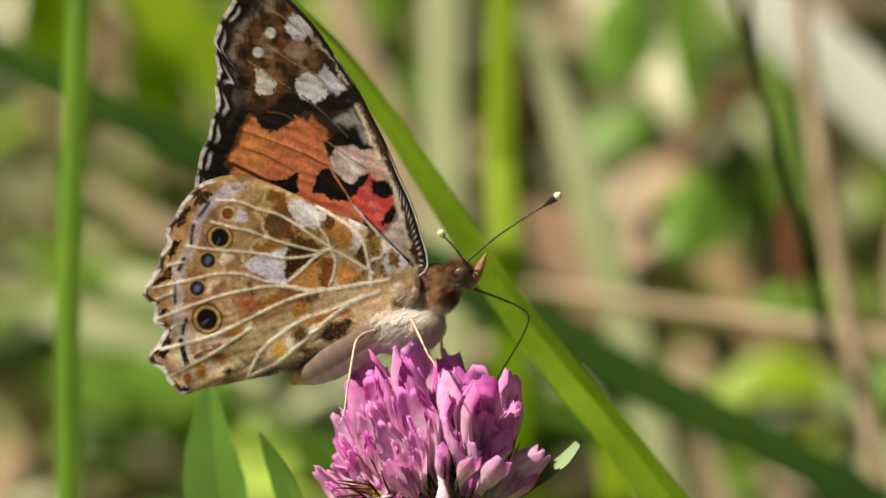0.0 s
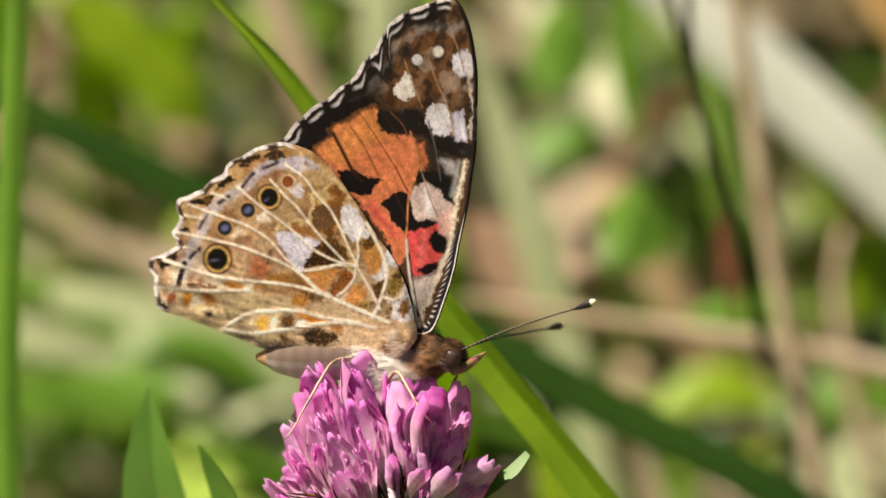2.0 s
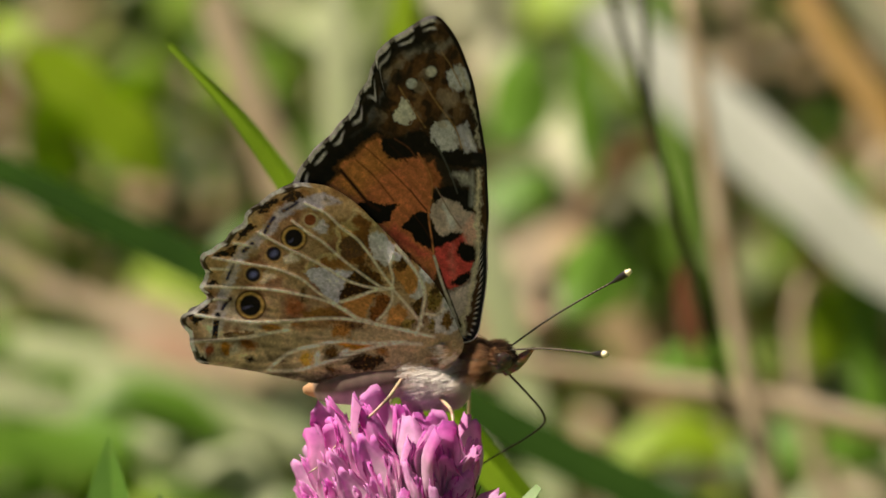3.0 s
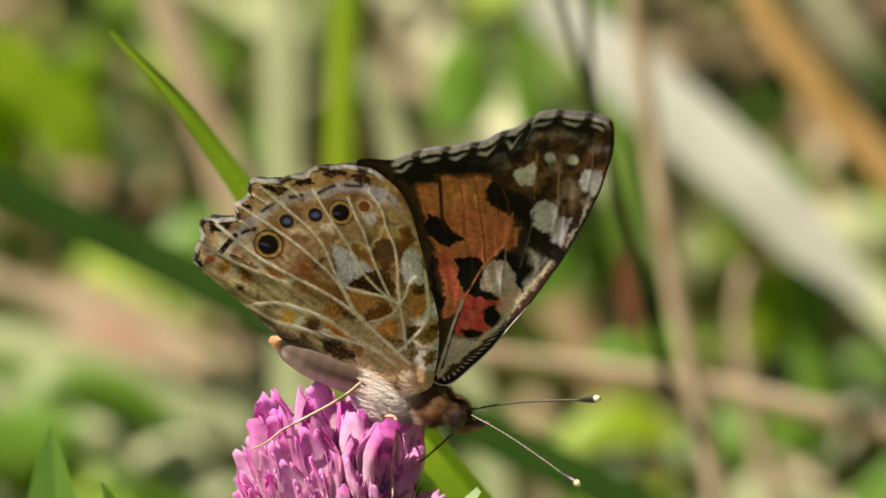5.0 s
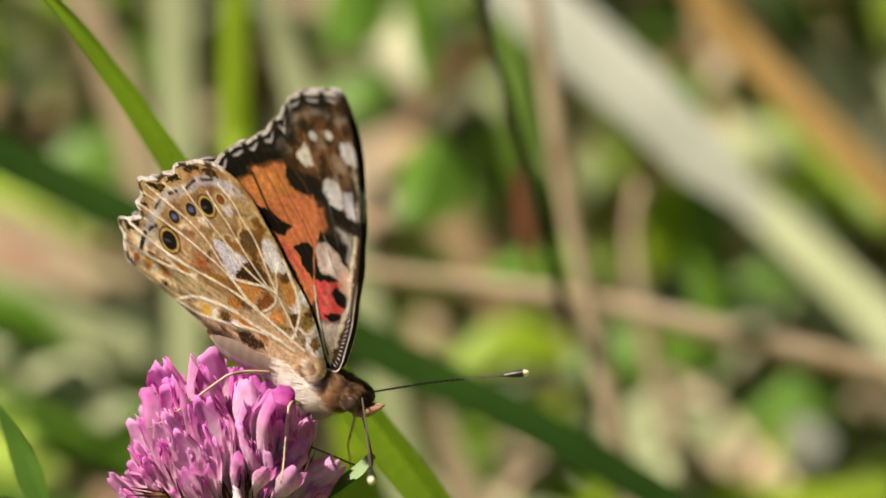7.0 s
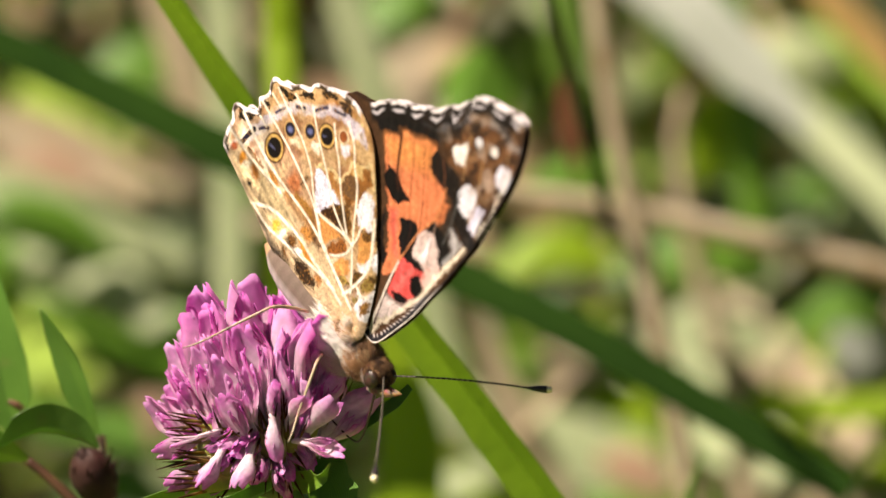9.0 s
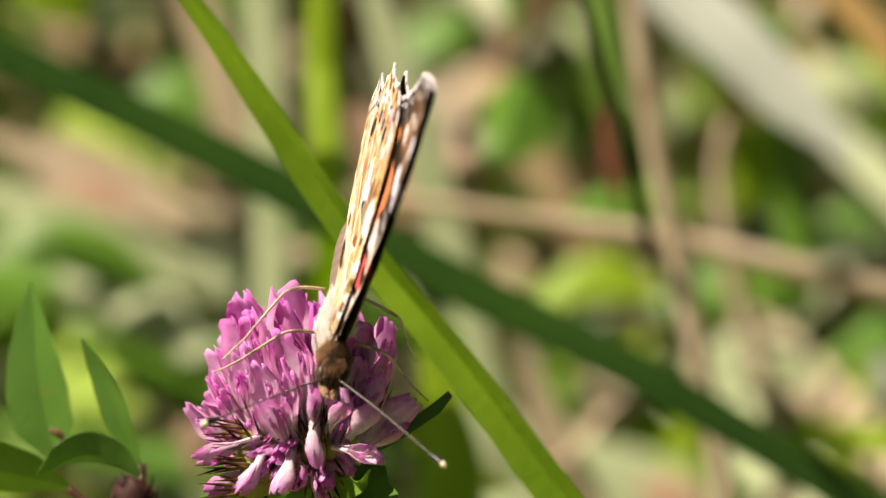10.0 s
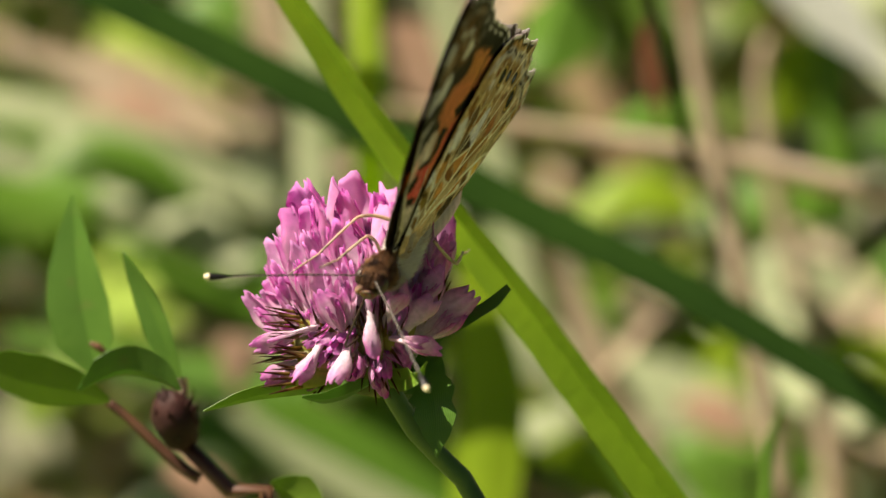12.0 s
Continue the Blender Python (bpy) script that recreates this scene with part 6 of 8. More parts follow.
    margin(pt, s, d, total[0], total[1], shade(44, 34, 26), 0.0, 7.0)
    ray, far = np.arctan2(z + 0.6, -(x + 1.6)), np.hypot(x + 1.6, z + 0.6)
    hair = vnoise(ray * 46, far * 0.5, 1.0, 38)
    low = np.clip((-3.0 - z - 0.12 * (x + 10)) / 1.5, 0, 1)
    pt.c *= (1 + 0.55 * hair * low + 0.10 * hair)[:, None]
    pt.mottle(0.45, 0.22, 41)
    pt.mottle(0.18, 0.24, 43)
    pt.mottle(1.4, 0.12, 42)
    return pt


def fore_over(x, z, s, d, total):
    pt = Pattern(x, z, (0.035, 0.018, 0.010), 53)
    pt.area([(-16.0, 14.8), (-10.6, 16.3), (-7.2, 13.7), (-6.7, 10.1), (-2.3, 11.2), (-1.2, 9.4), (-3.1, 4.3), (-9.1, 7.2), (-17.5, 10.5)], (0.70, 0.20, 0.035))
    pt.spots([(-5.5, 8.9), (-2.7, 8.7), (-11.7, 9.5)], 1.4, 1.0, DARK, 25)
    pt.area([(-9.9, 19.0), (-5.9, 21.5), (-4.5, 18.5), (-8.0, 17.5)], WHITE)
    pt.spots([(-13.0, 19.6), (-13.3, 22.6), (-12.1, 24.7)], 0.8, 0.8, WHITE)
    margin(pt, s, d, total[0], total[1], (0.030, 0.018, 0.014), 1.9, 7.5)
    pt.mottle(0.5, 0.2, 12)
    return pt


def hind_over(x, z, s, d, total):
    pt = Pattern(x, z, (0.060, 0.030, 0.014), 63)
    pt.area([(-17.5, 8.5), (-7.6, 5.7), (-5.6, 0.3), (-11.9, -2.8), (-20.8, -5.9), (-21.5, 1.6)], (0.68, 0.24, 0.03))
    pt.spots([(-19.6, -3.1), (-17.7, 4.4), (-19.0, 2.5), (-20.2, -0.0), (-21.0, -2.7), (-21.5, 3.7)], 0.9, 0.8, DARK)
    margin(pt, s, d, total[0], total[1], (0.085, 0.048, 0.030), 0.0, 7.0)
    pt.mottle(0.5, 0.2, 12)
    return pt


def wing_sheet(edge, root, rings, steps, painter, ends, out, belly):
    """A fan of points from the wing's root to its outline, painted and raised along the veins."""
    rim, s = smooth_edge(edge, steps)
    root = np.array(root)
    r = np.linspace(0.001, 1, rings)
    x = root[0] + r[:, None] * (rim[:, 0] - root[0])[None]
    z = root[1] + r[:, None] * (rim[:, 1] - root[1])[None]
    reach = np.hypot(rim[:, 0] - root[0], rim[:, 1] - root[1])
    d = (1 - r)[:, None] * reach[None]
    # distance to the rim, not along the ray
    t = np.roll(rim, -1, axis=0) - np.roll(rim, 1, axis=0)
    t /= np.linalg.norm(t, axis=1)[:, None] + 1e-9
    slant = np.abs((rim[:, 0] - root[0]) * t[:, 1] - (rim[:, 1] - root[1]) * t[:, 0]) / (reach + 1e-9)
    d = d * slant[None]
    ss = np.tile(s, (rings, 1))
    pt = painter(x.ravel(), z.ravel(), ss.ravel(), d.ravel(), ends)
    bulge = belly * np.sin(math.pi * r ** 1.3)[:, None] + 0.09 * vnoise(x, z, 4.0, 77) * np.clip(r * 1.6 - 0.1, 0, 1)[:, None]
    y = out * (0.05 + pt.up.reshape(x.shape)) + bulge
    verts = np.column_stack([x.ravel(), y.ravel(), z.ravel()])
    idx = np.arange(rings * steps).reshape(rings, steps)
    nxt = np.roll(idx, -1, axis=1)
    quads = np.stack([idx[:-1], nxt[:-1], nxt[1:], idx[1:]], axis=-1).reshape(-1, 4)
    if out > 0:
        quads = quads[:, ::-1]
    return verts, quads, pt.c


def wing(name, edge, root, pivot, under, over, ends, side, fine, label, parent, belly):
    """side -1: the wing whose under surface faces -y."""
    (ra, sa), (rb, sb) = ((300, 800), (90, 260)) if fine else ((130, 380), (90, 260))
    v1, q1, c1 = wing_sheet(edge, root, ra, sa, under, ends, -1, belly)
    v2, q2, c2 = wing_sheet(edge, root, rb, sb, over, ends, 1, belly)
    v = np.concatenate([v1, v2])
    q = np.concatenate([q1, q2 + len(v1)])
    c = np.clip(np.concatenate([c1, c2]), 0.003, 0.9)
    v = v.copy()
    v[:, 0] -= pivot[0]
    v[:, 2] -= pivot[1]
    if side > 0:
        v[:, 1] *= -1
        q = q[:, ::-1]
    return part(name, ((v / 1000).tolist(), q.tolist()), WING, parent, label, c)


# ---------------------------------------------------------------- butterfly body
def fur(places, seed, length, lean_way, tone):
    """Fine hairs over a body: (centre, radii, count) groups."""
    rng = random.Random(seed)
    shapes, tones = [], []
    for centre, radii, count in places:
        for _ in range(count):
            d = Vector((rng.gauss(0, 1), rng.gauss(0, 1), rng.gauss(0, 1))).normalized()
            s = Vector(centre) + Vector((d.x * radii[0], d.y * radii[1], d.z * radii[2])) * 0.97
            lay = Vector(lean_way) - d * d.dot(Vector(lean_way))
            way = (d * 0.22 + lay.normalized() * 0.9 + Vector((rng.uniform(-0.22, 0.22), rng.uniform(-0.22, 0.22), rng.uniform(-0.22, 0.22)))).normalized()
            ln = rng.uniform(0.6, 1.2) * length
            t = tube([s, s + way * ln * 0.55, s + way * ln + Vector(lean_way) * ln * 0.3], [0.017, 0.015, 0.004], 3, 3)
            shapes.append(t)
            c = Vector(tone(d, s)) * rng.uniform(0.84, 1.1)
            tones += [c] * len(t[0])
    return scaled(joined(shapes)), tones


def tucked(shape):
    """Narrow the thorax above, where it sits between the wings."""
    out = []
    for v in shape[0]:
        v = Vector(v)
        far = min(1.0, max(0.0, (v.x * 1000 - 0.6) / 1.4))
        k = min(1.0, max(0.3, (-1.0 - v.z * 1000) / 2.8))
        v.y *= k + (1 - k) * far
        out.append(v)
    return out, shape[1]


def plain(shape, colour, vary=0.15, seed=1):
    rng = random.Random(seed)
    return scaled(shape), [[min(1, c * (1 + rng.uniform(-vary, vary))) for c in colour] for _ in shape[0]]


def antenna(parent, label):
    line = [(0, 0, 0), (5, 0, 0.25), (10, 0, 0.15), (12.6, 0, 0), (13.4, 0, 0), (14.8, 0, 0)]
    tones = []
    pts = curve(line, 90)
    shape = tube(line, [0.095] * 9, 7, 90)
    verts = [Vector(v) for v in shape[0]]
    for i, q in enumerate(pts):
        f = q.x / 14.8
        grow = 1.0 if f < 0.84 else 1 + 2.7 * math.sin(min(1, (f - 0.84) / 0.12) * math.pi / 2) * (1 if f < 0.985 else 0.6)
        for k in range(7):
            v = verts[i * 7 + k]
            verts[i * 7 + k] = q + (v - q) * grow
            if f > 0.968:
                tones.append((0.85, 0.74, 0.48))
            elif f > 0.84:
                tones.append((0.012, 0.010, 0.010))
            else:
                tones.append((0.16, 0.13, 0.10) if i % 3 == 0 else (0.025, 0.02, 0.015))
    return part("antenna", scaled((verts, shape[1])), CHITIN, parent, label, tones)


def leg(parent, length, label, knee, out):
    k = length
    line = [(0, 0, 0), (0.16 * k, 0.7 * out * k, 0.75 * knee * k), (0.28 * k, out * k, knee * k), (0.36 * k, 0.95 * out * k, 0.95 * knee * k), (0.66 * k, 0.4 * out * k, 0.35 * knee * k), (0.72 * k, 0.28 * out * k, 0.22 * knee * k), (0.88 * k, 0.1 * out * k, 0.03 * k), (k, 0, 0.0)]
    shape = tube(line, [0.16, 0.18, 0.17, 0.13, 0.14, 0.11, 0.095, 0.09, 0.06], 8, 40)
    s, tones = plain(shape, (0.44, 0.32, 0.22), 0.2, 4)
    for i in range(0, len(tones), 8):
        f = i / len(tones)
        if 0.22 < f < 0.30 or 0.62 < f < 0.66 or f > 0.93:
            tones[i:i + 8] = [[c * 0.55 for c in q] for q in tones[i:i + 8]]
    rng = random.Random(int(k * 10))
    spine, many = [s], list(tones)
    for i in range(46):
        q = curve(line, 60)[rng.randrange(8, 56)]
        w = Vector((0.5, rng.gauss(0, 1), rng.gauss(0, 1))).normalized()
        h = scaled(tube([q, q + w * 0.22, q + w * 0.38], [0.02, 0.015, 0.004], 3, 3))
        spine.append(h)
        many += [(0.30, 0.20, 0.11)] * len(h[0])
    s, tones = joined(spine), many
    return part("leg", s, CHITIN, parent, label, tones)


def butterfly():
    root = thing("butterfly", "brown, orange and white butterfly with closed wings feeding on the blossom", "butterfly")
    s, t = plain(joined([egg((-1.6, 0, -4.2), (3.8, 1.35, 2.2), Matrix.Rotation(radians(-35), 3, "Y")), egg((1.3, 0, -1.1), (2.4, 1.45, 2.1))]), (0.86, 0.80, 0.74))
    t = [(0.36, 0.25, 0.13) if v[0] - 0.25 * v[2] > 0.0018 or v[2] > -0.0010 else c for v, c in zip(s[0], t)]
    part("thorax", tucked(s), FUR, root, "furry grey-brown thorax", t)
    s, t = fur((((-1.6, 0, -4.2), (3.8, 1.35, 2.4), 11000), ((1.3, 0, -1.1), (2.4, 1.45, 2.1), 4500)), 6, 1.15, (-1.5, 0, -0.9),
               lambda d, q: (((0.40, 0.21, 0.10) if noise.noise(q * 1.3) > -0.1 else (0.16, 0.08, 0.04)) if q.z > -2.0 else (0.80, 0.72, 0.64)) if q.x - 0.25 * q.z > 1.8 or q.z > -1.0 else ((0.95, 0.91, 0.87) if noise.noise(q * 0.9) > -0.35 else (0.82, 0.70, 0.58)))
    part("fur", tucked(s), FUR, root, "fine tan and whitish hairs", t)
    for side in (-1, 1):
        s, t = fur((((-1.2, side * 0.5, -1.2), (1.1, 0.3, 1.0), 1300),), 26, 0.9, (-1.0, 0, -0.5),
                   lambda d, q: (0.80, 0.70, 0.60) if noise.noise(q * 1.1) > -0.2 else (0.55, 0.36, 0.20))
        part("tuft", s, FUR, root, "creamy hairs over the base of the wing", t)
    ab = tube([(-3.6, 0, -4.6), (-6.2, 0, -6.2), (-9.2, 0, -7.9), (-11.2, 0, -8.9), (-11.9, 0, -9.3), (-12.3, 0, -9.5)], [1.7, 1.9, 1.95, 1.85, 1.4, 0.3], 14, 34)
    rings = [Vector(v) for v in ab[0]]
    tones = []
    for i, v in enumerate(rings):
        top = i % 14 in (2, 3, 4, 5)
        band = 0.92 + 0.08 * math.sin((i // 14) * 1.5)
        base = (0.30, 0.22, 0.18) if top else (0.72, 0.62, 0.60)
        if i // 14 > 29:
            base = (0.70, 0.42, 0.24)
        tones.append([c * band for c in base])
    rings = [Vector((v.x, v.y * 0.7, v.z)) for v in rings]
    part("abdomen", scaled((rings, ab[1])), FUR, root, "pale mauve-grey abdomen with a blunt tip", tones)
    s, t = plain(joined([egg((3.4, 0, 0.0), (1.4, 1.4, 1.3), None, 12, 18)]), (0.20, 0.09, 0.04))
    head = part("head", s, FUR, root, "brown furry head", t)
    s, t = fur((((3.4, 0, 0.05), (1.4, 1.35, 1.35), 2600),), 15, 0.75, (0.5, 0, 0.2), lambda d, q: ((0.36, 0.19, 0.09) if noise.noise(q * 1.7) > 0.0 else (0.10, 0.05, 0.03)) if d.z > -0.35 else (0.58, 0.48, 0.40))
    part("fur", s, FUR, head, "", t)
    for side in (-1, 1):
        s, t = plain(egg((3.95, side * 1.10, 0.15), (0.88, 0.52, 0.92), None, 12, 18), (0.05, 0.028, 0.02), 0.4)
        part("eye", s, CHITIN, head, "glossy brown compound eye", t)
        s, t = plain(tube([(4.4, side * 0.55, -1.0), (5.2, side * 0.5, -0.1), (5.8, side * 0.35, 1.0), (6.3, side * 0.2, 2.1)], [0.45, 0.5, 0.36, 0.06], 8, 12), (0.34, 0.22, 0.14), 0.5)
        part("palp", s, FUR, head, "upturned grey-brown palp", t)
    ends = [[along(edge, k) for k in span] for edge, span in ((FORE_EDGE, (13, 33)), (HIND_EDGE, (11, 41)))]
    out = {}
    for side, tilt in ((-1, -0.5), (1, 0.0)):
        out["fore", side] = wing("forewing", FORE_EDGE, (-1.6, 1.6), HINGE, fore_under, fore_over, ends[0], side, side < 0, "orange, black and white forewing", root, 0.2)
        h = wing("hindwing", HIND_EDGE if side < 0 else [(x * 0.98, z * 0.94 if z < 0 else z) for x, z in HIND_EDGE], (-1.6, -0.6), (0.0, 0.0), hind_under, hind_over, ends[1], side, side < 0, "marbled brown and cream hindwing with eyespots", root, -0.25)
        h.matrix_basis = pose(0, side * 0.0006, 0, tilt, 0, 0)
        out["hind", side] = h
    out["antennae"] = [antenna(root, "dark banded antenna with a pale tip") for _ in range(2)]
    out["legs"] = {}
    for k, ln, knee, wide in (("rm", 10.5, 0.22, -0.12), ("rh", 12.4, 0.10, -0.14), ("lm", 10.5, 0.22, 0.12), ("lh", 12.4, 0.10, 0.14)):
        out["legs"][k] = leg(root, ln, "slender jointed tan leg", knee, wide)
    line = [(0, 0, 0), (2.4, 0, -1.0), (4.4, 0, -2.0), (5.0, 0, -3.0), (4.2, 0, -4.9), (2.6, 0, -7.4), (1.4, 0, -9.4)]
    s, t = plain(tube(line, [0.12, 0.10, 0.09, 0.08], 7, 50), (0.05, 0.028, 0.018))
    out["tongue"] = part("proboscis", s, CHITIN, root, "thin dark proboscis bent down to the blossom", t)
    return root, out


insect, limbs = butterfly()


# ---------------------------------------------------------------- what moves
def motions():
    walk(clover, [
    (0.0, pose(0.02514, 0.01549, 0.00350, -0.1, -3.9, 1.8)),
    (0.1, pose(0.02678, 0.01529, 0.00301, -0.1, -3.7, 1.7)),
    (0.2, pose(0.02754, 0.01586, 0.00420, -0.0, -3.4, 1.6)),
    (0.3, pose(0.02618, 0.01551, 0.00348, -0.0, -3.2, 1.5)),
    (0.4, pose(0.02494, 0.01582, 0.00417, -0.0, -3.1, 1.4)),
    (0.5, pose(0.02311, 0.01518, 0.00284, -0.0, -3.0, 1.4)),
    (0.6, pose(0.02365, 0.01529, 0.00308, 0.0, -3.0, 1.4)),
    (0.7, pose(0.02399, 0.01545, 0.00341, 0.0, -2.9, 1.4)),
    (0.8, pose(0.02580, 0.01633, 0.00528, 0.0, -2.9, 1.4)),
    (0.9, pose(0.02647, 0.01642, 0.00548, 0.0, -2.9, 1.4)),
    (1.0, pose(0.02527, 0.01603, 0.00466, -0.0, -2.9, 1.4)),
    (1.1, pose(0.02380, 0.01517, 0.00285, 0.0, -2.9, 1.4)),
    (1.2, pose(0.02324, 0.01501, 0.00254, 0.0, -3.0, 1.4)),
    (1.3, pose(0.02363, 0.01517, 0.00289, 0.0, -3.2, 1.5)),
    (1.4, pose(0.02564, 0.01569, 0.00398, 0.0, -3.3, 1.5)),
    (1.5, pose(0.02752, 0.01600, 0.00461, 0.0, -3.5, 1.6)),
    (1.6, pose(0.02834, 0.01580, 0.00417, -0.0, -3.7, 1.7)),
    (1.7, pose(0.02790, 0.01585, 0.00429, -0.0, -3.9, 1.8)),
    (1.8, pose(0.02659, 0.01568, 0.00394, -0.1, -4.1, 1.8)),
    (1.9, pose(0.02697, 0.01568, 0.00393, -0.1, -4.2, 1.9)),
    (2.0, pose(0.02760, 0.01569, 0.00394, -0.1, -4.4, 2.0)),
    (2.1, pose(0.02899, 0.01610, 0.00479, -0.1, -4.5, 2.1)),
    (2.2, pose(0.03078, 0.01664, 0.00594, -0.1, -4.6, 2.1)),
    (2.3, pose(0.03091, 0.01630, 0.00522, -0.1, -4.7, 2.2)),
    (2.4, pose(0.02972, 0.01631, 0.00527, -0.1, -4.8, 2.2)),
    (2.5, pose(0.02904, 0.01579, 0.00415, -0.1, -4.8, 2.2)),
    (2.6, pose(0.02945, 0.01615, 0.00494, -0.1, -4.8, 2.2)),
    (2.7, pose(0.02980, 0.01616, 0.00497, -0.1, -4.8, 2.2)),
    (2.8, pose(0.03198, 0.01628, 0.00520, -0.1, -4.8, 2.2)),
    (2.9, pose(0.03347, 0.01632, 0.00527, -0.1, -4.7, 2.2)),
    (3.0, pose(0.03321, 0.01644, 0.00555, -0.1, -4.7, 2.2)),
    (3.1, pose(0.03198, 0.01629, 0.00523, -0.1, -4.6, 2.2)),
    (3.2, pose(0.03058, 0.01627, 0.00521, -0.1, -4.6, 2.2)),
    (4.8, pose(0.02740, 0.01550, 0.00353, -0.0, -2.1, 1.0)),
    (4.9, pose(0.02524, 0.01369, -0.00041, -0.0, -2.0, 0.9)),
    (5.0, pose(0.02430, 0.01518, 0.00284, 0.0, -1.8, 0.8)),
    (5.1, pose(0.02517, 0.01540, 0.00331, 0.0, -1.6, 0.7)),
    (5.2, pose(0.02513, 0.01585, 0.00430, 0.0, -1.5, 0.7)),
    (5.3, pose(0.02383, 0.01566, 0.00389, 0.0, -1.4, 0.6)),
    (5.4, pose(0.02405, 0.01435, 0.00107, 0.0, -1.2, 0.6)),
    (5.5, pose(0.02222, 0.01450, 0.00139, -0.0, -1.1, 0.5)),
    (5.6, pose(0.02141, 0.01500, 0.00248, -0.0, -1.0, 0.4)),
    (5.7, pose(0.02144, 0.01625, 0.00519, -0.0, -0.9, 0.4)),
    (5.8, pose(0.02260, 0.01611, 0.00489, -0.0, -0.8, 0.3)),
    (5.9, pose(0.02361, 0.01342, -0.00092, -0.0, -0.7, 0.3)),
    (6.0, pose(0.02406, 0.01405, 0.00043, 0.0, -0.7, 0.3)),
    (6.1, pose(0.02355, 0.01348, -0.00080, 0.0, -0.8, 0.3)),
    (6.2, pose(0.02313, 0.01286, -0.00213, 0.0, -1.0, 0.4)),
    (6.3, pose(0.02237, 0.01354, -0.00068, 0.0, -1.3, 0.6)),
    (6.4, pose(0.02443, 0.01398, 0.00026, 0.0, -1.6, 0.8)),
    (6.5, pose(0.02638, 0.01423, 0.00080, 0.0, -1.9, 0.9)),
    (6.6, pose(0.02842, 0.01433, 0.00103, -0.0, -2.2, 1.0)),
    (6.7, pose(0.02772, 0.01346, -0.00083, -0.0, -2.4, 1.1)),
    (6.8, pose(0.02695, 0.01388, 0.00005, -0.0, -2.5, 1.2)),
    (6.9, pose(0.02523, 0.01324, -0.00134, -0.0, -2.6, 1.2)),
    (7.0, pose(0.02655, 0.01358, -0.00059, -0.0, -2.6, 1.2)),
    (7.1, pose(0.02855, 0.01471, 0.00186, 0.0, -2.6, 1.2)),
    (7.2, pose(0.02997, 0.01491, 0.00230, 0.0, -2.5, 1.2)),
    (8.8, pose(0.02292, 0.01288, -0.00208, 0.0, -1.0, 0.5)),
    (8.9, pose(0.02197, 0.01277, -0.00233, 0.0, -1.0, 0.5)),
    (9.0, pose(0.02111, 0.01232, -0.00330, -0.0, -1.0, 0.5)),
    (9.1, pose(0.02172, 0.01425, 0.00077, -0.0, -1.0, 0.5)),
    (9.2, pose(0.02183, 0.01511, 0.00257, -0.0, -1.0, 0.5)),
    (9.3, pose(0.02188, 0.01459, 0.00149, -0.0, -1.1, 0.5)),
    (9.4, pose(0.02331, 0.01405, 0.00038, -0.0, -1.1, 0.5)),
    (9.5, pose(0.02261, 0.01290, -0.00204, -0.0, -1.1, 0.5)),
    (9.6, pose(0.02259, 0.01359, -0.00058, -0.0, -1.1, 0.5)),
    (9.7, pose(0.02218, 0.01465, 0.00165, -0.0, -1.1, 0.5)),
    (9.8, pose(0.02088, 0.01529, 0.00300, -0.0, -1.1, 0.5)),
    (9.9, pose(0.02067, 0.01382, -0.00009, -0.0, -1.0, 0.4)),
    (10.0, pose(0.02075, 0.01315, -0.00151, 0.0, -0.9, 0.4)),
    (10.1, pose(0.02123, 0.01325, -0.00129, 0.0, -0.7, 0.3)),
    (10.2, pose(0.02152, 0.01406, 0.00044, 0.0, -0.5, 0.2)),
    (10.3, pose(0.02159, 0.01469, 0.00177, 0.0, -0.2, 0.1)),
    (10.4, pose(0.02096, 0.01491, 0.00223, 0.0, 0.1, -0.1)),
    (10.5, pose(0.01919, 0.01356, -0.00062, -0.0, 0.4, -0.2)),
    (10.6, pose(0.01756, 0.01239, -0.00308, -0.0, 0.7, -0.3)),
    (10.7, pose(0.01664, 0.01253, -0.00280, -0.0, 0.9, -0.4)),
    (10.8, pose(0.01852, 0.01360, -0.00054, -0.0, 1.1, -0.5)),
    (10.9, pose(0.01945, 0.01391, 0.00011, -0.0, 1.2, -0.6)),
    (11.0, pose(0.02115, 0.01364, -0.00045, -0.0, 1.2, -0.6)),
    (11.1, pose(0.02166, 0.01336, -0.00104, 0.0, 1.2, -0.6)),
    (11.2, pose(0.01997, 0.01377, -0.00020, 0.0, 1.0, -0.5)),
    (11.3, pose(0.01700, 0.01408, 0.00044, 0.0, 0.9, -0.4)),
    (11.4, pose(0.01643, 0.01341, -0.00096, 0.0, 0.7, -0.3)),
    (11.5, pose(0.01796, 0.01321, -0.00138, 0.0, 0.5, -0.2)),
    (11.6, pose(0.02129, 0.01388, 0.00002, 0.0, 0.4, -0.1)),
    (11.7, pose(0.02420, 0.01450, 0.00131, 0.0, 0.2, -0.1)),
    (11.8, pose(0.02460, 0.01467, 0.00165, 0.0, 0.1, -0.0)),
    (11.9, pose(0.02248, 0.01459, 0.00150, -0.0, 0.1, -0.0)),
    (12.0, pose(0.01967, 0.01385, 0.00000, 0.0, -0.0, -0.0)),
    ])
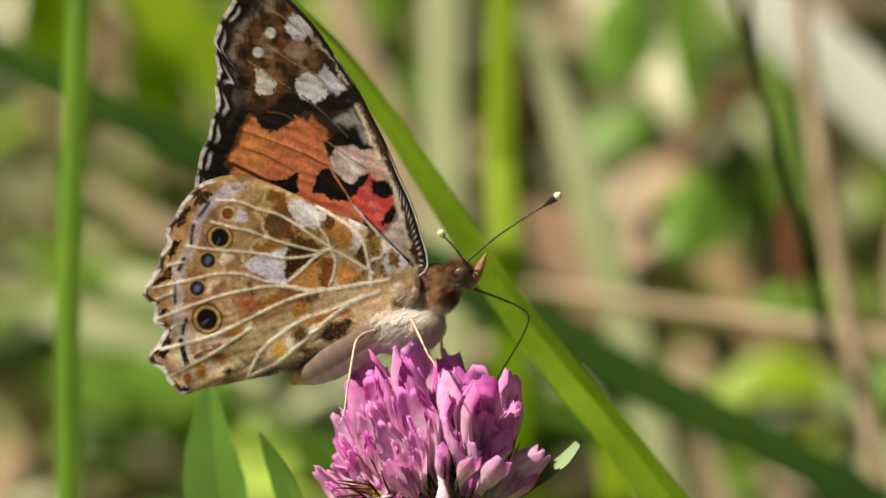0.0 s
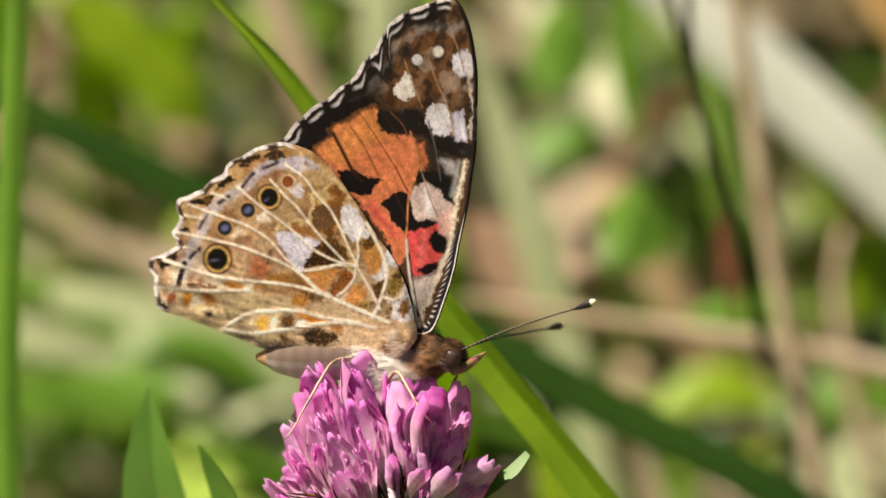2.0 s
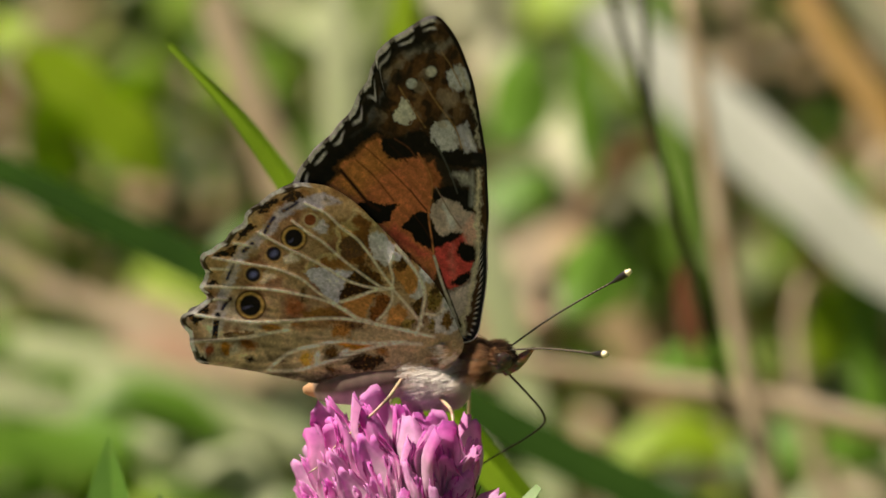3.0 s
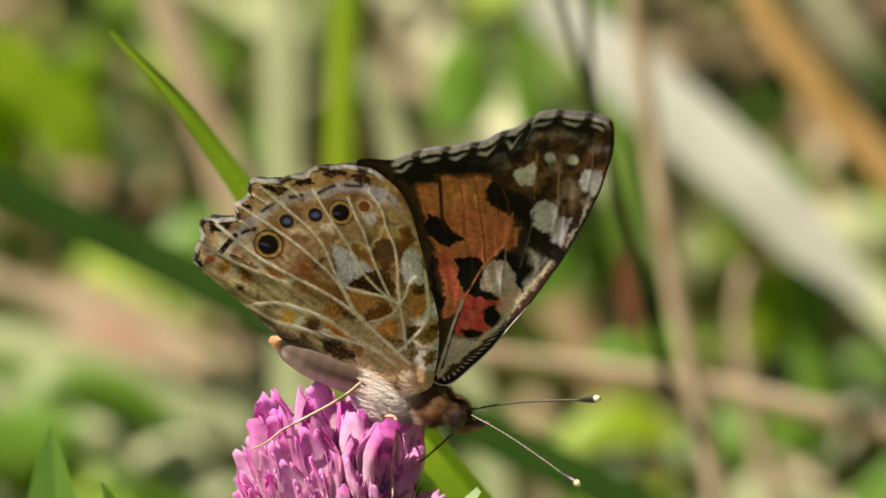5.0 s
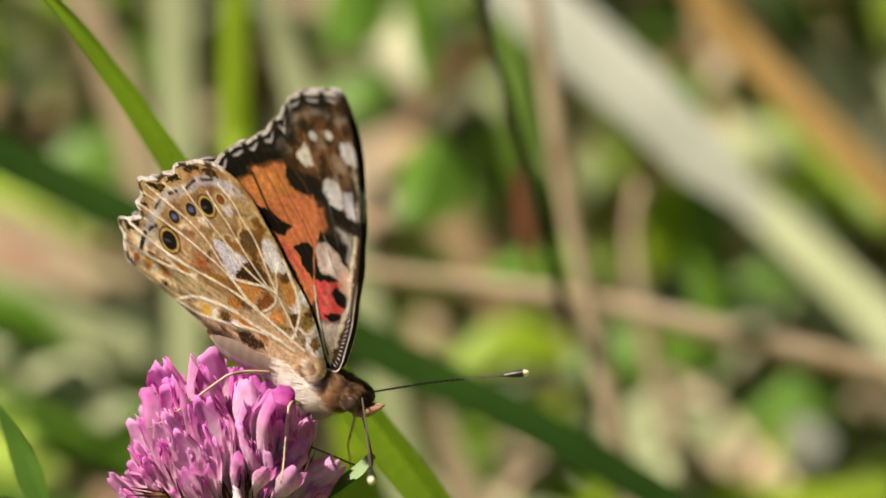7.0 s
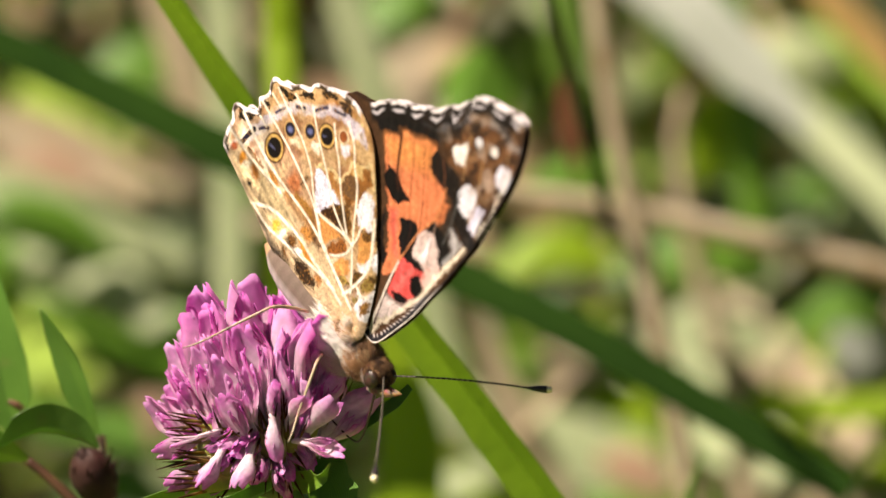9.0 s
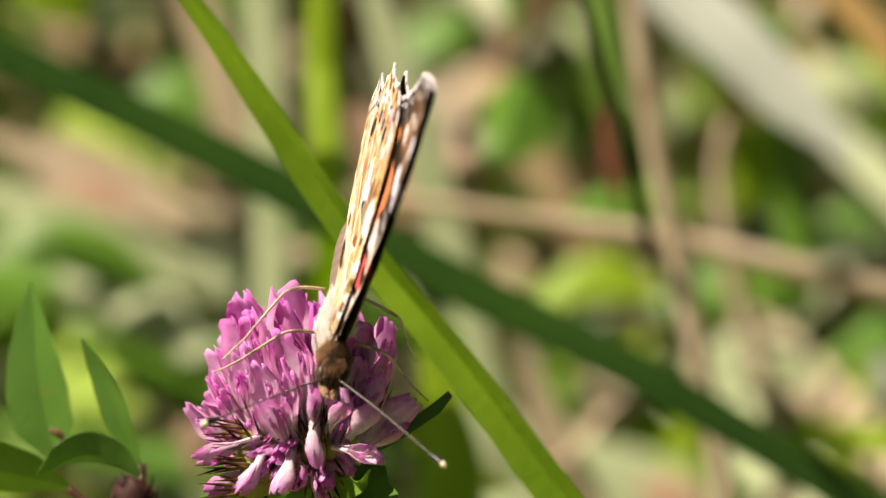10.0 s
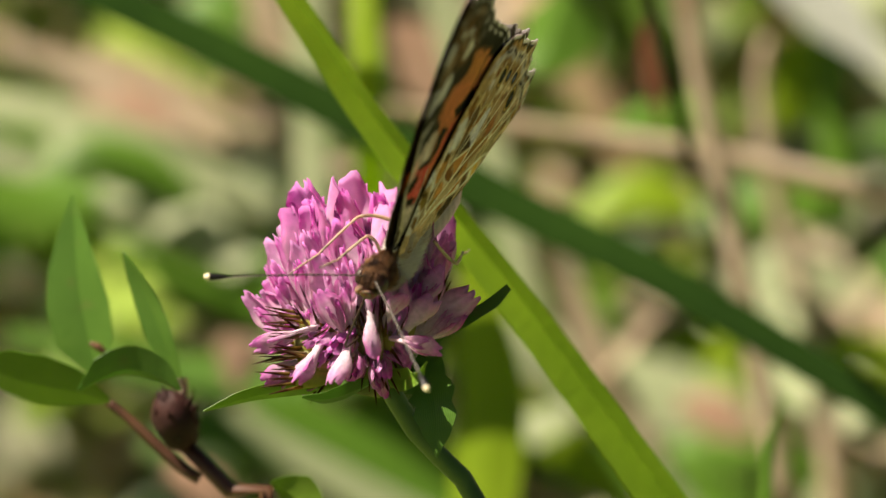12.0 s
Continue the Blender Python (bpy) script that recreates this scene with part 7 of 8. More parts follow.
    walk(insect, [
    (0.0, pose(-0.01782, 0.00176, 0.19786, -16.0, -2.5, -0.1)),
    (0.1, pose(-0.01481, 0.00163, 0.19751, -16.0, 1.9, 3.9)),
    (0.2, pose(-0.01272, 0.00225, 0.19882, -15.6, 6.2, 7.5)),
    (0.3, pose(-0.01204, 0.00217, 0.19864, -15.1, 10.2, 10.5)),
    (0.4, pose(-0.01382, 0.00189, 0.19812, -14.6, 13.9, 12.4)),
    (0.5, pose(-0.01393, 0.00157, 0.19745, -14.2, 17.2, 13.0)),
    (0.6, pose(-0.01354, 0.00160, 0.19752, -14.6, 19.8, 9.4)),
    (0.7, pose(-0.01089, 0.00165, 0.19760, -16.1, 21.4, 1.1)),
    (0.8, pose(-0.00961, 0.00181, 0.19793, -18.0, 22.3, -8.9)),
    (0.9, pose(-0.00965, 0.00142, 0.19711, -19.6, 22.8, -17.3)),
    (1.0, pose(-0.01049, 0.00115, 0.19655, -20.1, 23.6, -20.9)),
    (1.1, pose(-0.01174, 0.00030, 0.19474, -18.9, 24.9, -20.8)),
    (1.2, pose(-0.01339, -0.00045, 0.19317, -16.3, 26.1, -20.2)),
    (1.3, pose(-0.01346, -0.00028, 0.19356, -13.1, 27.1, -19.4)),
    (1.4, pose(-0.01170, 0.00041, 0.19500, -10.5, 27.8, -18.7)),
    (1.5, pose(-0.00967, 0.00063, 0.19543, -9.4, 28.0, -18.4)),
    (1.6, pose(-0.00866, 0.00064, 0.19543, -9.5, 28.0, -18.4)),
    (1.7, pose(-0.00994, 0.00024, 0.19458, -9.9, 27.7, -18.6)),
    (1.8, pose(-0.01097, 0.00002, 0.19413, -11.1, 27.2, -18.9)),
    (1.9, pose(-0.01337, -0.00039, 0.19327, -13.3, 26.0, -19.4)),
    (2.0, pose(-0.01234, -0.00008, 0.19391, -16.9, 24.1, -20.0)),
    (2.1, pose(-0.01014, 0.00070, 0.19553, -21.3, 19.8, -18.4)),
    (2.2, pose(-0.01015, 0.00180, 0.19792, -25.9, 13.2, -13.5)),
    (2.3, pose(-0.01049, 0.00224, 0.19887, -30.6, 6.5, -7.2)),
    (2.4, pose(-0.01290, 0.00241, 0.19925, -34.6, 1.5, -1.7)),
    (2.5, pose(-0.01365, 0.00259, 0.19965, -36.2, -0.4, 0.7)),
    (2.6, pose(-0.01330, 0.00279, 0.20008, -33.3, 0.9, 0.1)),
    (2.7, pose(-0.01187, 0.00247, 0.19939, -26.1, 4.6, -1.1)),
    (2.8, pose(-0.00806, 0.00218, 0.19872, -17.4, 9.6, -2.2)),
    (2.9, pose(-0.00483, 0.00183, 0.19796, -9.8, 15.2, -2.8)),
    (3.0, pose(-0.00438, 0.00159, 0.19749, -6.0, 20.0, -3.4)),
    (3.1, pose(-0.00665, 0.00114, 0.19663, -5.1, 23.9, -4.2)),
    (3.2, pose(-0.00624, 0.00091, 0.19626, -4.3, 27.4, -4.9)),
    (4.8, pose(-0.00043, -0.00254, 0.19308, -1.8, 48.4, -11.7)),
    (4.9, pose(-0.00118, -0.00318, 0.19185, -1.9, 49.1, -11.9)),
    (5.0, pose(-0.00204, -0.00229, 0.19391, -2.1, 49.9, -12.1)),
    (5.1, pose(-0.00051, -0.00190, 0.19484, -2.3, 50.8, -12.3)),
    (5.2, pose(0.00053, -0.00161, 0.19556, -2.5, 51.6, -12.5)),
    (5.3, pose(0.00014, -0.00181, 0.19531, -2.8, 52.4, -12.8)),
    (5.4, pose(-0.00108, -0.00306, 0.19293, -3.1, 52.9, -13.2)),
    (5.5, pose(-0.00209, -0.00366, 0.19216, -3.4, 53.1, -13.8)),
    (5.6, pose(-0.00259, -0.00346, 0.19337, -2.4, 40.7, -32.6)),
    (5.7, pose(-0.00184, -0.00257, 0.19623, 1.5, 33.4, -38.0)),
    (5.8, pose(0.00008, -0.00311, 0.19609, 1.5, 33.4, -38.0)),
    (5.9, pose(0.00157, -0.00622, 0.19041, 0.3, 35.1, -38.1)),
    (6.0, pose(0.00186, -0.00603, 0.19181, -1.0, 36.7, -38.2)),
    (6.1, pose(0.00050, -0.00695, 0.19084, 0.4, 34.7, -38.2)),
    (6.2, pose(-0.00006, -0.00729, 0.19117, 0.9, 33.5, -38.2)),
    (6.3, pose(-0.00132, -0.00771, 0.19131, 1.2, 32.9, -38.2)),
    (6.4, pose(-0.00058, -0.00753, 0.19262, 1.4, 32.6, -38.1)),
    (6.5, pose(-0.00002, -0.00766, 0.19304, 2.1, 32.6, -38.0)),
    (6.6, pose(0.00143, -0.00776, 0.19321, 3.6, 32.7, -37.7)),
    (6.7, pose(0.00025, -0.00875, 0.19119, 5.7, 32.8, -37.3)),
    (6.8, pose(-0.00090, -0.00842, 0.19181, 7.9, 33.0, -36.9)),
    (6.9, pose(-0.00094, -0.00944, 0.18944, 9.7, 33.2, -36.6)),
    (7.0, pose(-0.00163, -0.00893, 0.19032, 10.5, 33.4, -36.6)),
    (7.1, pose(0.00092, -0.00755, 0.19317, 10.6, 33.9, -36.7)),
    (7.2, pose(0.00264, -0.00735, 0.19361, 10.4, 35.0, -36.8)),
    (8.8, pose(-0.00020, -0.01353, 0.18281, -8.0, 71.7, -47.0)),
    (8.9, pose(-0.00033, -0.01404, 0.18264, -9.5, 69.7, -49.3)),
    (9.0, pose(-0.00237, -0.01307, 0.18617, -14.0, 51.3, -61.0)),
    (9.1, pose(-0.00313, -0.01129, 0.19109, -11.4, 52.6, -72.2)),
    (9.2, pose(-0.00427, -0.01082, 0.19316, -10.3, 53.3, -77.3)),
    (9.3, pose(-0.00532, -0.01183, 0.19200, -9.8, 53.7, -80.0)),
    (9.4, pose(-0.00481, -0.01284, 0.19070, -9.5, 53.9, -81.5)),
    (9.5, pose(-0.00619, -0.01433, 0.18820, -9.5, 53.9, -81.5)),
    (9.6, pose(-0.00582, -0.01391, 0.18963, -12.4, 54.5, -87.8)),
    (9.7, pose(-0.00738, -0.01282, 0.19248, -16.4, 54.7, -95.0)),
    (9.8, pose(-0.00834, -0.01215, 0.19440, -20.6, 54.5, -102.1)),
    (9.9, pose(-0.00932, -0.01303, 0.19297, -24.7, 54.5, -108.0)),
    (10.0, pose(-0.00840, -0.01453, 0.19013, -28.1, 55.1, -112.2)),
    (10.1, pose(-0.00661, -0.01510, 0.18909, -31.0, 56.6, -114.7)),
    (10.2, pose(-0.00630, -0.01422, 0.19096, -29.9, 56.6, -113.3)),
    (10.3, pose(-0.00364, -0.01343, 0.19258, -31.9, 58.1, -114.6)),
    (10.4, pose(-0.00417, -0.01445, 0.19033, -37.4, 61.7, -118.6)),
    (10.5, pose(-0.00555, -0.01554, 0.18797, -38.7, 62.4, -119.5)),
    (10.6, pose(-0.00691, -0.01630, 0.18637, -40.1, 61.5, -121.6)),
    (10.7, pose(-0.00778, -0.01583, 0.18735, -41.5, 59.0, -124.2)),
    (10.8, pose(-0.00342, -0.01470, 0.18977, -39.8, 51.0, -126.8)),
    (10.9, pose(-0.00205, -0.01406, 0.19112, -39.7, 48.9, -127.9)),
    (11.0, pose(-0.00019, -0.01419, 0.19086, -39.7, 48.2, -128.3)),
    (11.1, pose(-0.00010, -0.01457, 0.19007, -36.8, 45.3, -127.8)),
    (11.2, pose(-0.00120, -0.01421, 0.19080, -33.3, 42.9, -126.8)),
    (11.3, pose(-0.00695, -0.01435, 0.19048, -29.7, 40.9, -125.8)),
    (11.4, pose(-0.00902, -0.01461, 0.18993, -26.6, 39.3, -125.0)),
    (11.5, pose(-0.00740, -0.01555, 0.18796, -24.2, 37.9, -124.5)),
    (11.6, pose(-0.00416, -0.01486, 0.18941, -22.8, 36.7, -124.5)),
    (11.7, pose(-0.00150, -0.01417, 0.19083, -22.2, 35.7, -124.9)),
    (11.8, pose(-0.00057, -0.01461, 0.18993, -22.2, 34.7, -125.5)),
    (11.9, pose(-0.00421, -0.01397, 0.19127, -22.6, 33.8, -126.3)),
    (12.0, pose(-0.00733, -0.01450, 0.19021, -23.1, 33.0, -127.1)),
    ])
    walk(limbs["fore", -1], [
    (0.0, pose(0.00255, -0.00039, 0.00060, -0.6, -3.2, 0.0)),
    (0.5, pose(0.00255, -0.00039, 0.00060, -0.6, 1.1, -0.0)),
    (1.0, pose(0.00255, -0.00039, 0.00060, -0.6, 1.3, -0.0)),
    (1.5, pose(0.00255, -0.00039, 0.00060, -0.6, 0.8, -0.0)),
    (2.0, pose(0.00255, -0.00039, 0.00060, -0.6, 1.2, -0.0)),
    (2.5, pose(0.00255, -0.00039, 0.00060, -0.6, 0.1, -0.0)),
    (3.0, pose(0.00255, -0.00039, 0.00060, -0.6, -0.9, 0.0)),
    (5.0, pose(0.00255, -0.00039, 0.00060, -0.6, 4.8, -0.1)),
    (5.5, pose(0.00255, -0.00039, 0.00060, -0.6, 4.8, -0.1)),
    (6.0, pose(0.00255, -0.00039, 0.00060, -0.6, 4.2, -0.0)),
    (6.5, pose(0.00255, -0.00039, 0.00060, -0.6, 4.9, -0.1)),
    (7.0, pose(0.00255, -0.00039, 0.00060, -0.6, -0.3, 0.0)),
    (8.8, pose(0.00255, -0.00039, 0.00060, -0.6, 7.2, -0.1)),
    (9.0, pose(0.00255, -0.00039, 0.00060, -0.6, 4.9, -0.1)),
    (9.5, pose(0.00255, -0.00039, 0.00060, -0.6, -12.6, 0.1)),
    (10.0, pose(0.00255, -0.00039, 0.00060, -0.6, -17.0, 0.2)),
    (10.5, pose(0.00255, -0.00039, 0.00060, -0.6, -17.5, 0.2)),
    (11.0, pose(0.00255, -0.00039, 0.00060, -0.6, -9.2, 0.1)),
    (11.5, pose(0.00255, -0.00039, 0.00060, -0.6, -1.0, 0.0)),
    (12.0, pose(0.00255, -0.00039, 0.00060, -0.6, -0.9, 0.0)),
    ])
    walk(limbs["fore", 1], [
    (0.0, pose(0.00255, 0.00042, 0.00060, -2.4, -3.2, 0.1)),
    (0.5, pose(0.00255, 0.00046, 0.00059, -5.4, 1.1, -0.1)),
    (1.0, pose(0.00255, 0.00040, 0.00060, -0.4, 1.3, -0.0)),
    (1.5, pose(0.00255, 0.00040, 0.00060, -0.4, 0.8, -0.0)),
    (2.0, pose(0.00255, 0.00040, 0.00060, -0.4, 1.2, -0.0)),
    (2.5, pose(0.00255, 0.00040, 0.00060, -0.4, 0.1, -0.0)),
    (3.0, pose(0.00255, 0.00040, 0.00060, -0.4, -0.9, 0.0)),
    (5.0, pose(0.00255, 0.00041, 0.00060, -0.9, 4.8, -0.1)),
    (5.5, pose(0.00255, 0.00041, 0.00060, -0.9, 4.8, -0.1)),
    (6.0, pose(0.00255, 0.00041, 0.00060, -1.4, 4.2, -0.1)),
    (6.5, pose(0.00255, 0.00040, 0.00060, -0.4, 4.9, -0.0)),
    (7.0, pose(0.00255, 0.00040, 0.00060, -0.4, -0.3, 0.0)),
    (8.8, pose(0.00255, 0.00040, 0.00060, -0.4, 7.2, -0.1)),
    (9.0, pose(0.00255, 0.00040, 0.00060, -0.4, 4.9, -0.0)),
    (9.5, pose(0.00255, 0.00040, 0.00060, 0.3, -12.6, -0.1)),
    (10.0, pose(0.00255, 0.00040, 0.00060, 0.1, -17.0, -0.0)),
    (10.5, pose(0.00255, 0.00041, 0.00060, -1.5, -17.5, 0.4)),
    (11.0, pose(0.00255, 0.00040, 0.00060, -0.2, -9.2, 0.0)),
    (11.5, pose(0.00255, 0.00040, 0.00060, 0.1, -1.0, -0.0)),
    (12.0, pose(0.00255, 0.00040, 0.00060, 0.1, -0.9, -0.0)),
    ])
    walk(limbs["hind", 1], [
    (0.0, pose(0.00000, 0.00060, 0.00000, -2.4, -0.0, 0.0)),
    (0.5, pose(0.00000, 0.00060, 0.00000, -5.4, -0.0, 0.0)),
    (1.0, pose(0.00000, 0.00060, 0.00000, -0.4, -0.0, 0.0)),
    (1.5, pose(0.00000, 0.00060, 0.00000, -0.4, -0.0, 0.0)),
    (2.0, pose(0.00000, 0.00060, 0.00000, -0.4, -0.0, 0.0)),
    (2.5, pose(0.00000, 0.00060, 0.00000, -0.4, -0.0, 0.0)),
    (3.0, pose(0.00000, 0.00060, 0.00000, -0.4, -0.0, 0.0)),
    (5.0, pose(0.00000, 0.00060, 0.00000, -0.9, -0.0, 0.0)),
    (5.5, pose(0.00000, 0.00060, 0.00000, -0.9, -0.0, 0.0)),
    (6.0, pose(0.00000, 0.00060, 0.00000, -1.4, -0.0, 0.0)),
    (6.5, pose(0.00000, 0.00060, 0.00000, -0.4, -0.0, 0.0)),
    (7.0, pose(0.00000, 0.00060, 0.00000, -0.4, -0.0, 0.0)),
    (8.8, pose(0.00000, 0.00060, 0.00000, -0.4, -0.0, 0.0)),
    (9.0, pose(0.00000, 0.00060, 0.00000, -0.4, -0.0, 0.0)),
    (9.5, pose(0.00000, 0.00060, 0.00000, 0.3, -0.0, 0.0)),
    (10.0, pose(0.00000, 0.00060, 0.00000, 0.1, -0.0, 0.0)),
    (10.5, pose(0.00000, 0.00060, 0.00000, -1.4, -0.0, 0.0)),
    (11.0, pose(0.00000, 0.00060, 0.00000, -0.2, -0.0, 0.0)),
    (11.5, pose(0.00000, 0.00060, 0.00000, 0.1, -0.0, 0.0)),
    (12.0, pose(0.00000, 0.00060, 0.00000, 0.1, -0.0, 0.0)),
    ])
    walk(limbs["antennae"][0], [
    (0.0, pose(0.00430, -0.00055, 0.00130, 12.5, -30.4, -43.7)),
    (0.5, pose(0.00430, -0.00055, 0.00130, 11.7, -31.6, -39.9)),
    (1.0, pose(0.00430, -0.00055, 0.00130, 4.6, -49.6, -9.9)),
    (1.5, pose(0.00430, -0.00055, 0.00130, 2.7, -53.1, -5.4)),
    (2.0, pose(0.00430, -0.00055, 0.00130, 9.1, -49.5, -19.6)),
    (2.5, pose(0.00430, -0.00055, 0.00130, 13.0, -27.4, -50.3)),
    (3.0, pose(0.00430, -0.00055, 0.00130, 14.3, -26.1, -56.9)),
    (5.0, pose(0.00430, -0.00055, 0.00130, 12.1, -30.7, -42.1)),
    (5.5, pose(0.00430, -0.00055, 0.00130, 14.7, -30.9, -50.0)),
    (6.0, pose(0.00430, -0.00055, 0.00130, 11.9, -29.0, -44.0)),
    (6.5, pose(0.00430, -0.00055, 0.00130, 12.1, -18.8, -65.4)),
    (7.0, pose(0.00430, -0.00055, 0.00130, 11.3, -23.8, -50.1)),
    (8.8, pose(0.00430, -0.00055, 0.00130, 20.5, -35.4, -59.0)),
    (9.0, pose(0.00430, -0.00055, 0.00130, 8.1, -20.8, -42.2)),
    (9.5, pose(0.00430, -0.00055, 0.00130, 15.2, -30.3, -52.5)),
    (10.0, pose(0.00430, -0.00055, 0.00130, 13.0, -24.4, -55.5)),
    (10.5, pose(0.00430, -0.00055, 0.00130, 18.6, -33.1, -57.7)),
    (11.0, pose(0.00430, -0.00055, 0.00130, 15.4, -55.2, -29.0)),
    (11.5, pose(0.00430, -0.00055, 0.00130, 5.7, -11.4, -53.4)),
    (12.0, pose(0.00430, -0.00055, 0.00130, 3.3, -6.1, -55.9)),
    ])
    walk(limbs["antennae"][1], [
    (0.0, pose(0.00430, 0.00055, 0.00130, 21.9, -19.4, -97.0)),
    (0.5, pose(0.00430, 0.00055, 0.00130, 87.2, -60.4, -117.1)),
    (1.0, pose(0.00430, 0.00055, 0.00130, -19.5, -23.4, 79.2)),
    (1.5, pose(0.00430, 0.00055, 0.00130, -8.5, -11.7, 72.1)),
    (2.0, pose(0.00430, 0.00055, 0.00130, -8.4, -12.6, 67.6)),
    (2.5, pose(0.00430, 0.00055, 0.00130, 6.7, -11.3, -61.0)),
    (3.0, pose(0.00430, 0.00055, 0.00130, 15.6, -55.4, -29.3)),
    (5.0, pose(0.00430, 0.00055, 0.00130, 29.5, -60.4, -48.6)),
    (5.5, pose(0.00430, 0.00055, 0.00130, 36.4, -65.5, -54.2)),
    (6.0, pose(0.00430, 0.00055, 0.00130, -17.5, -40.0, 45.9)),
    (6.5, pose(0.00430, 0.00055, 0.00130, -11.9, -34.2, 37.3)),
    (7.0, pose(0.00430, 0.00055, 0.00130, -12.7, -29.2, 46.3)),
    (8.8, pose(0.00430, 0.00055, 0.00130, -45.2, -62.4, 69.0)),
    (9.0, pose(0.00430, 0.00055, 0.00130, -23.0, -39.9, 58.5)),
    (9.5, pose(0.00430, 0.00055, 0.00130, -11.0, -18.2, 61.8)),
    (10.0, pose(0.00430, 0.00055, 0.00130, -20.2, -36.0, 57.4)),
    (10.5, pose(0.00430, 0.00055, 0.00130, -17.6, -28.9, 62.1)),
    (11.0, pose(0.00430, 0.00055, 0.00130, 0.8, -58.2, -1.5)),
    (11.5, pose(0.00430, 0.00055, 0.00130, -12.6, -24.6, 53.8)),
    (12.0, pose(0.00430, 0.00055, 0.00130, -9.1, -19.1, 50.5)),
    ])
    walk(limbs["legs"]["rm"], [
    (0.0, pose(-0.00030, -0.00120, -0.00530, -6.7, 8.1, -79.1)),
    (0.5, pose(-0.00030, -0.00120, -0.00530, -29.5, 31.4, -86.2)),
    (1.0, pose(-0.00030, -0.00120, -0.00530, 1.3, -3.4, -40.9)),
    (1.5, pose(-0.00030, -0.00120, -0.00530, 6.0, -14.2, -46.0)),
    (2.0, pose(-0.00030, -0.00120, -0.00530, 2.4, -5.4, -47.5)),
    (2.5, pose(-0.00030, -0.00120, -0.00530, -46.3, 74.1, -59.0)),
    (3.0, pose(-0.00030, -0.00120, -0.00530, -32.0, 44.7, -69.8)),
    (5.0, pose(-0.00030, -0.00120, -0.00530, -1.7, 2.8, -63.1)),
    (5.5, pose(-0.00030, -0.00120, -0.00530, 1.1, -1.7, -63.5)),
    (6.0, pose(-0.00030, -0.00120, -0.00530, -0.4, 0.9, -52.5)),
    (6.5, pose(-0.00030, -0.00120, -0.00530, 0.2, -0.4, -50.4)),
    (7.0, pose(-0.00030, -0.00120, -0.00530, 3.7, -6.6, -58.3)),
    (8.8, pose(-0.00030, -0.00120, -0.00530, 4.7, -8.3, -58.4)),
    (9.0, pose(-0.00030, -0.00120, -0.00530, 0.3, -0.7, -43.5)),
    (9.5, pose(-0.00030, -0.00120, -0.00530, 4.0, -12.0, -36.7)),
    (10.0, pose(-0.00030, -0.00120, -0.00530, -3.8, 7.1, -56.5)),
    (10.5, pose(-0.00030, -0.00120, -0.00530, 1.2, -1.4, -80.7)),
    (11.0, pose(-0.00030, -0.00120, -0.00530, 13.4, -69.5, -19.2)),
    (11.5, pose(-0.00030, -0.00120, -0.00530, 15.0, -29.9, -52.4)),
    (12.0, pose(-0.00030, -0.00120, -0.00530, 11.1, -47.1, -25.2)),
    ])
    walk(limbs["legs"]["rh"], [
    (0.0, pose(-0.00430, -0.00180, -0.00460, -47.5, 35.3, -108.3)),
    (0.5, pose(-0.00430, -0.00180, -0.00460, -96.7, 46.3, -138.3)),
    (1.0, pose(-0.00430, -0.00180, -0.00460, -43.5, 45.8, -86.7)),
    (1.5, pose(-0.00430, -0.00180, -0.00460, -32.0, 31.1, -91.8)),
    (2.0, pose(-0.00430, -0.00180, -0.00460, -36.8, 35.3, -92.5)),
    (2.5, pose(-0.00430, -0.00180, -0.00460, -153.0, 66.1, -162.2)),
    (3.0, pose(-0.00430, -0.00180, -0.00460, -103.7, 53.7, -136.6)),
    (5.0, pose(-0.00430, -0.00180, -0.00460, -67.6, 51.2, -108.9)),
    (5.5, pose(-0.00430, -0.00180, -0.00460, -63.4, 48.6, -107.6)),
    (6.0, pose(-0.00430, -0.00180, -0.00460, -46.8, 37.3, -104.1)),
    (6.5, pose(-0.00430, -0.00180, -0.00460, -32.7, 27.1, -101.3)),
    (7.0, pose(-0.00430, -0.00180, -0.00460, -38.9, 28.0, -109.5)),
    (8.8, pose(-0.00430, -0.00180, -0.00460, -44.2, 35.4, -103.7)),
    (9.0, pose(-0.00430, -0.00180, -0.00460, -25.1, 25.4, -89.4)),
    (9.5, pose(-0.00430, -0.00180, -0.00460, 8.3, -13.4, -63.6)),
    (10.0, pose(-0.00430, -0.00180, -0.00460, 3.3, -8.6, -42.4)),
    (10.5, pose(-0.00430, -0.00180, -0.00460, 23.7, -18.1, -105.8)),
    (11.0, pose(-0.00430, -0.00180, -0.00460, -2.1, 6.6, -35.6)),
    (11.5, pose(-0.00430, -0.00180, -0.00460, 5.5, -18.3, -33.2)),
    (12.0, pose(-0.00430, -0.00180, -0.00460, 2.8, -11.5, -27.4)),
    ])
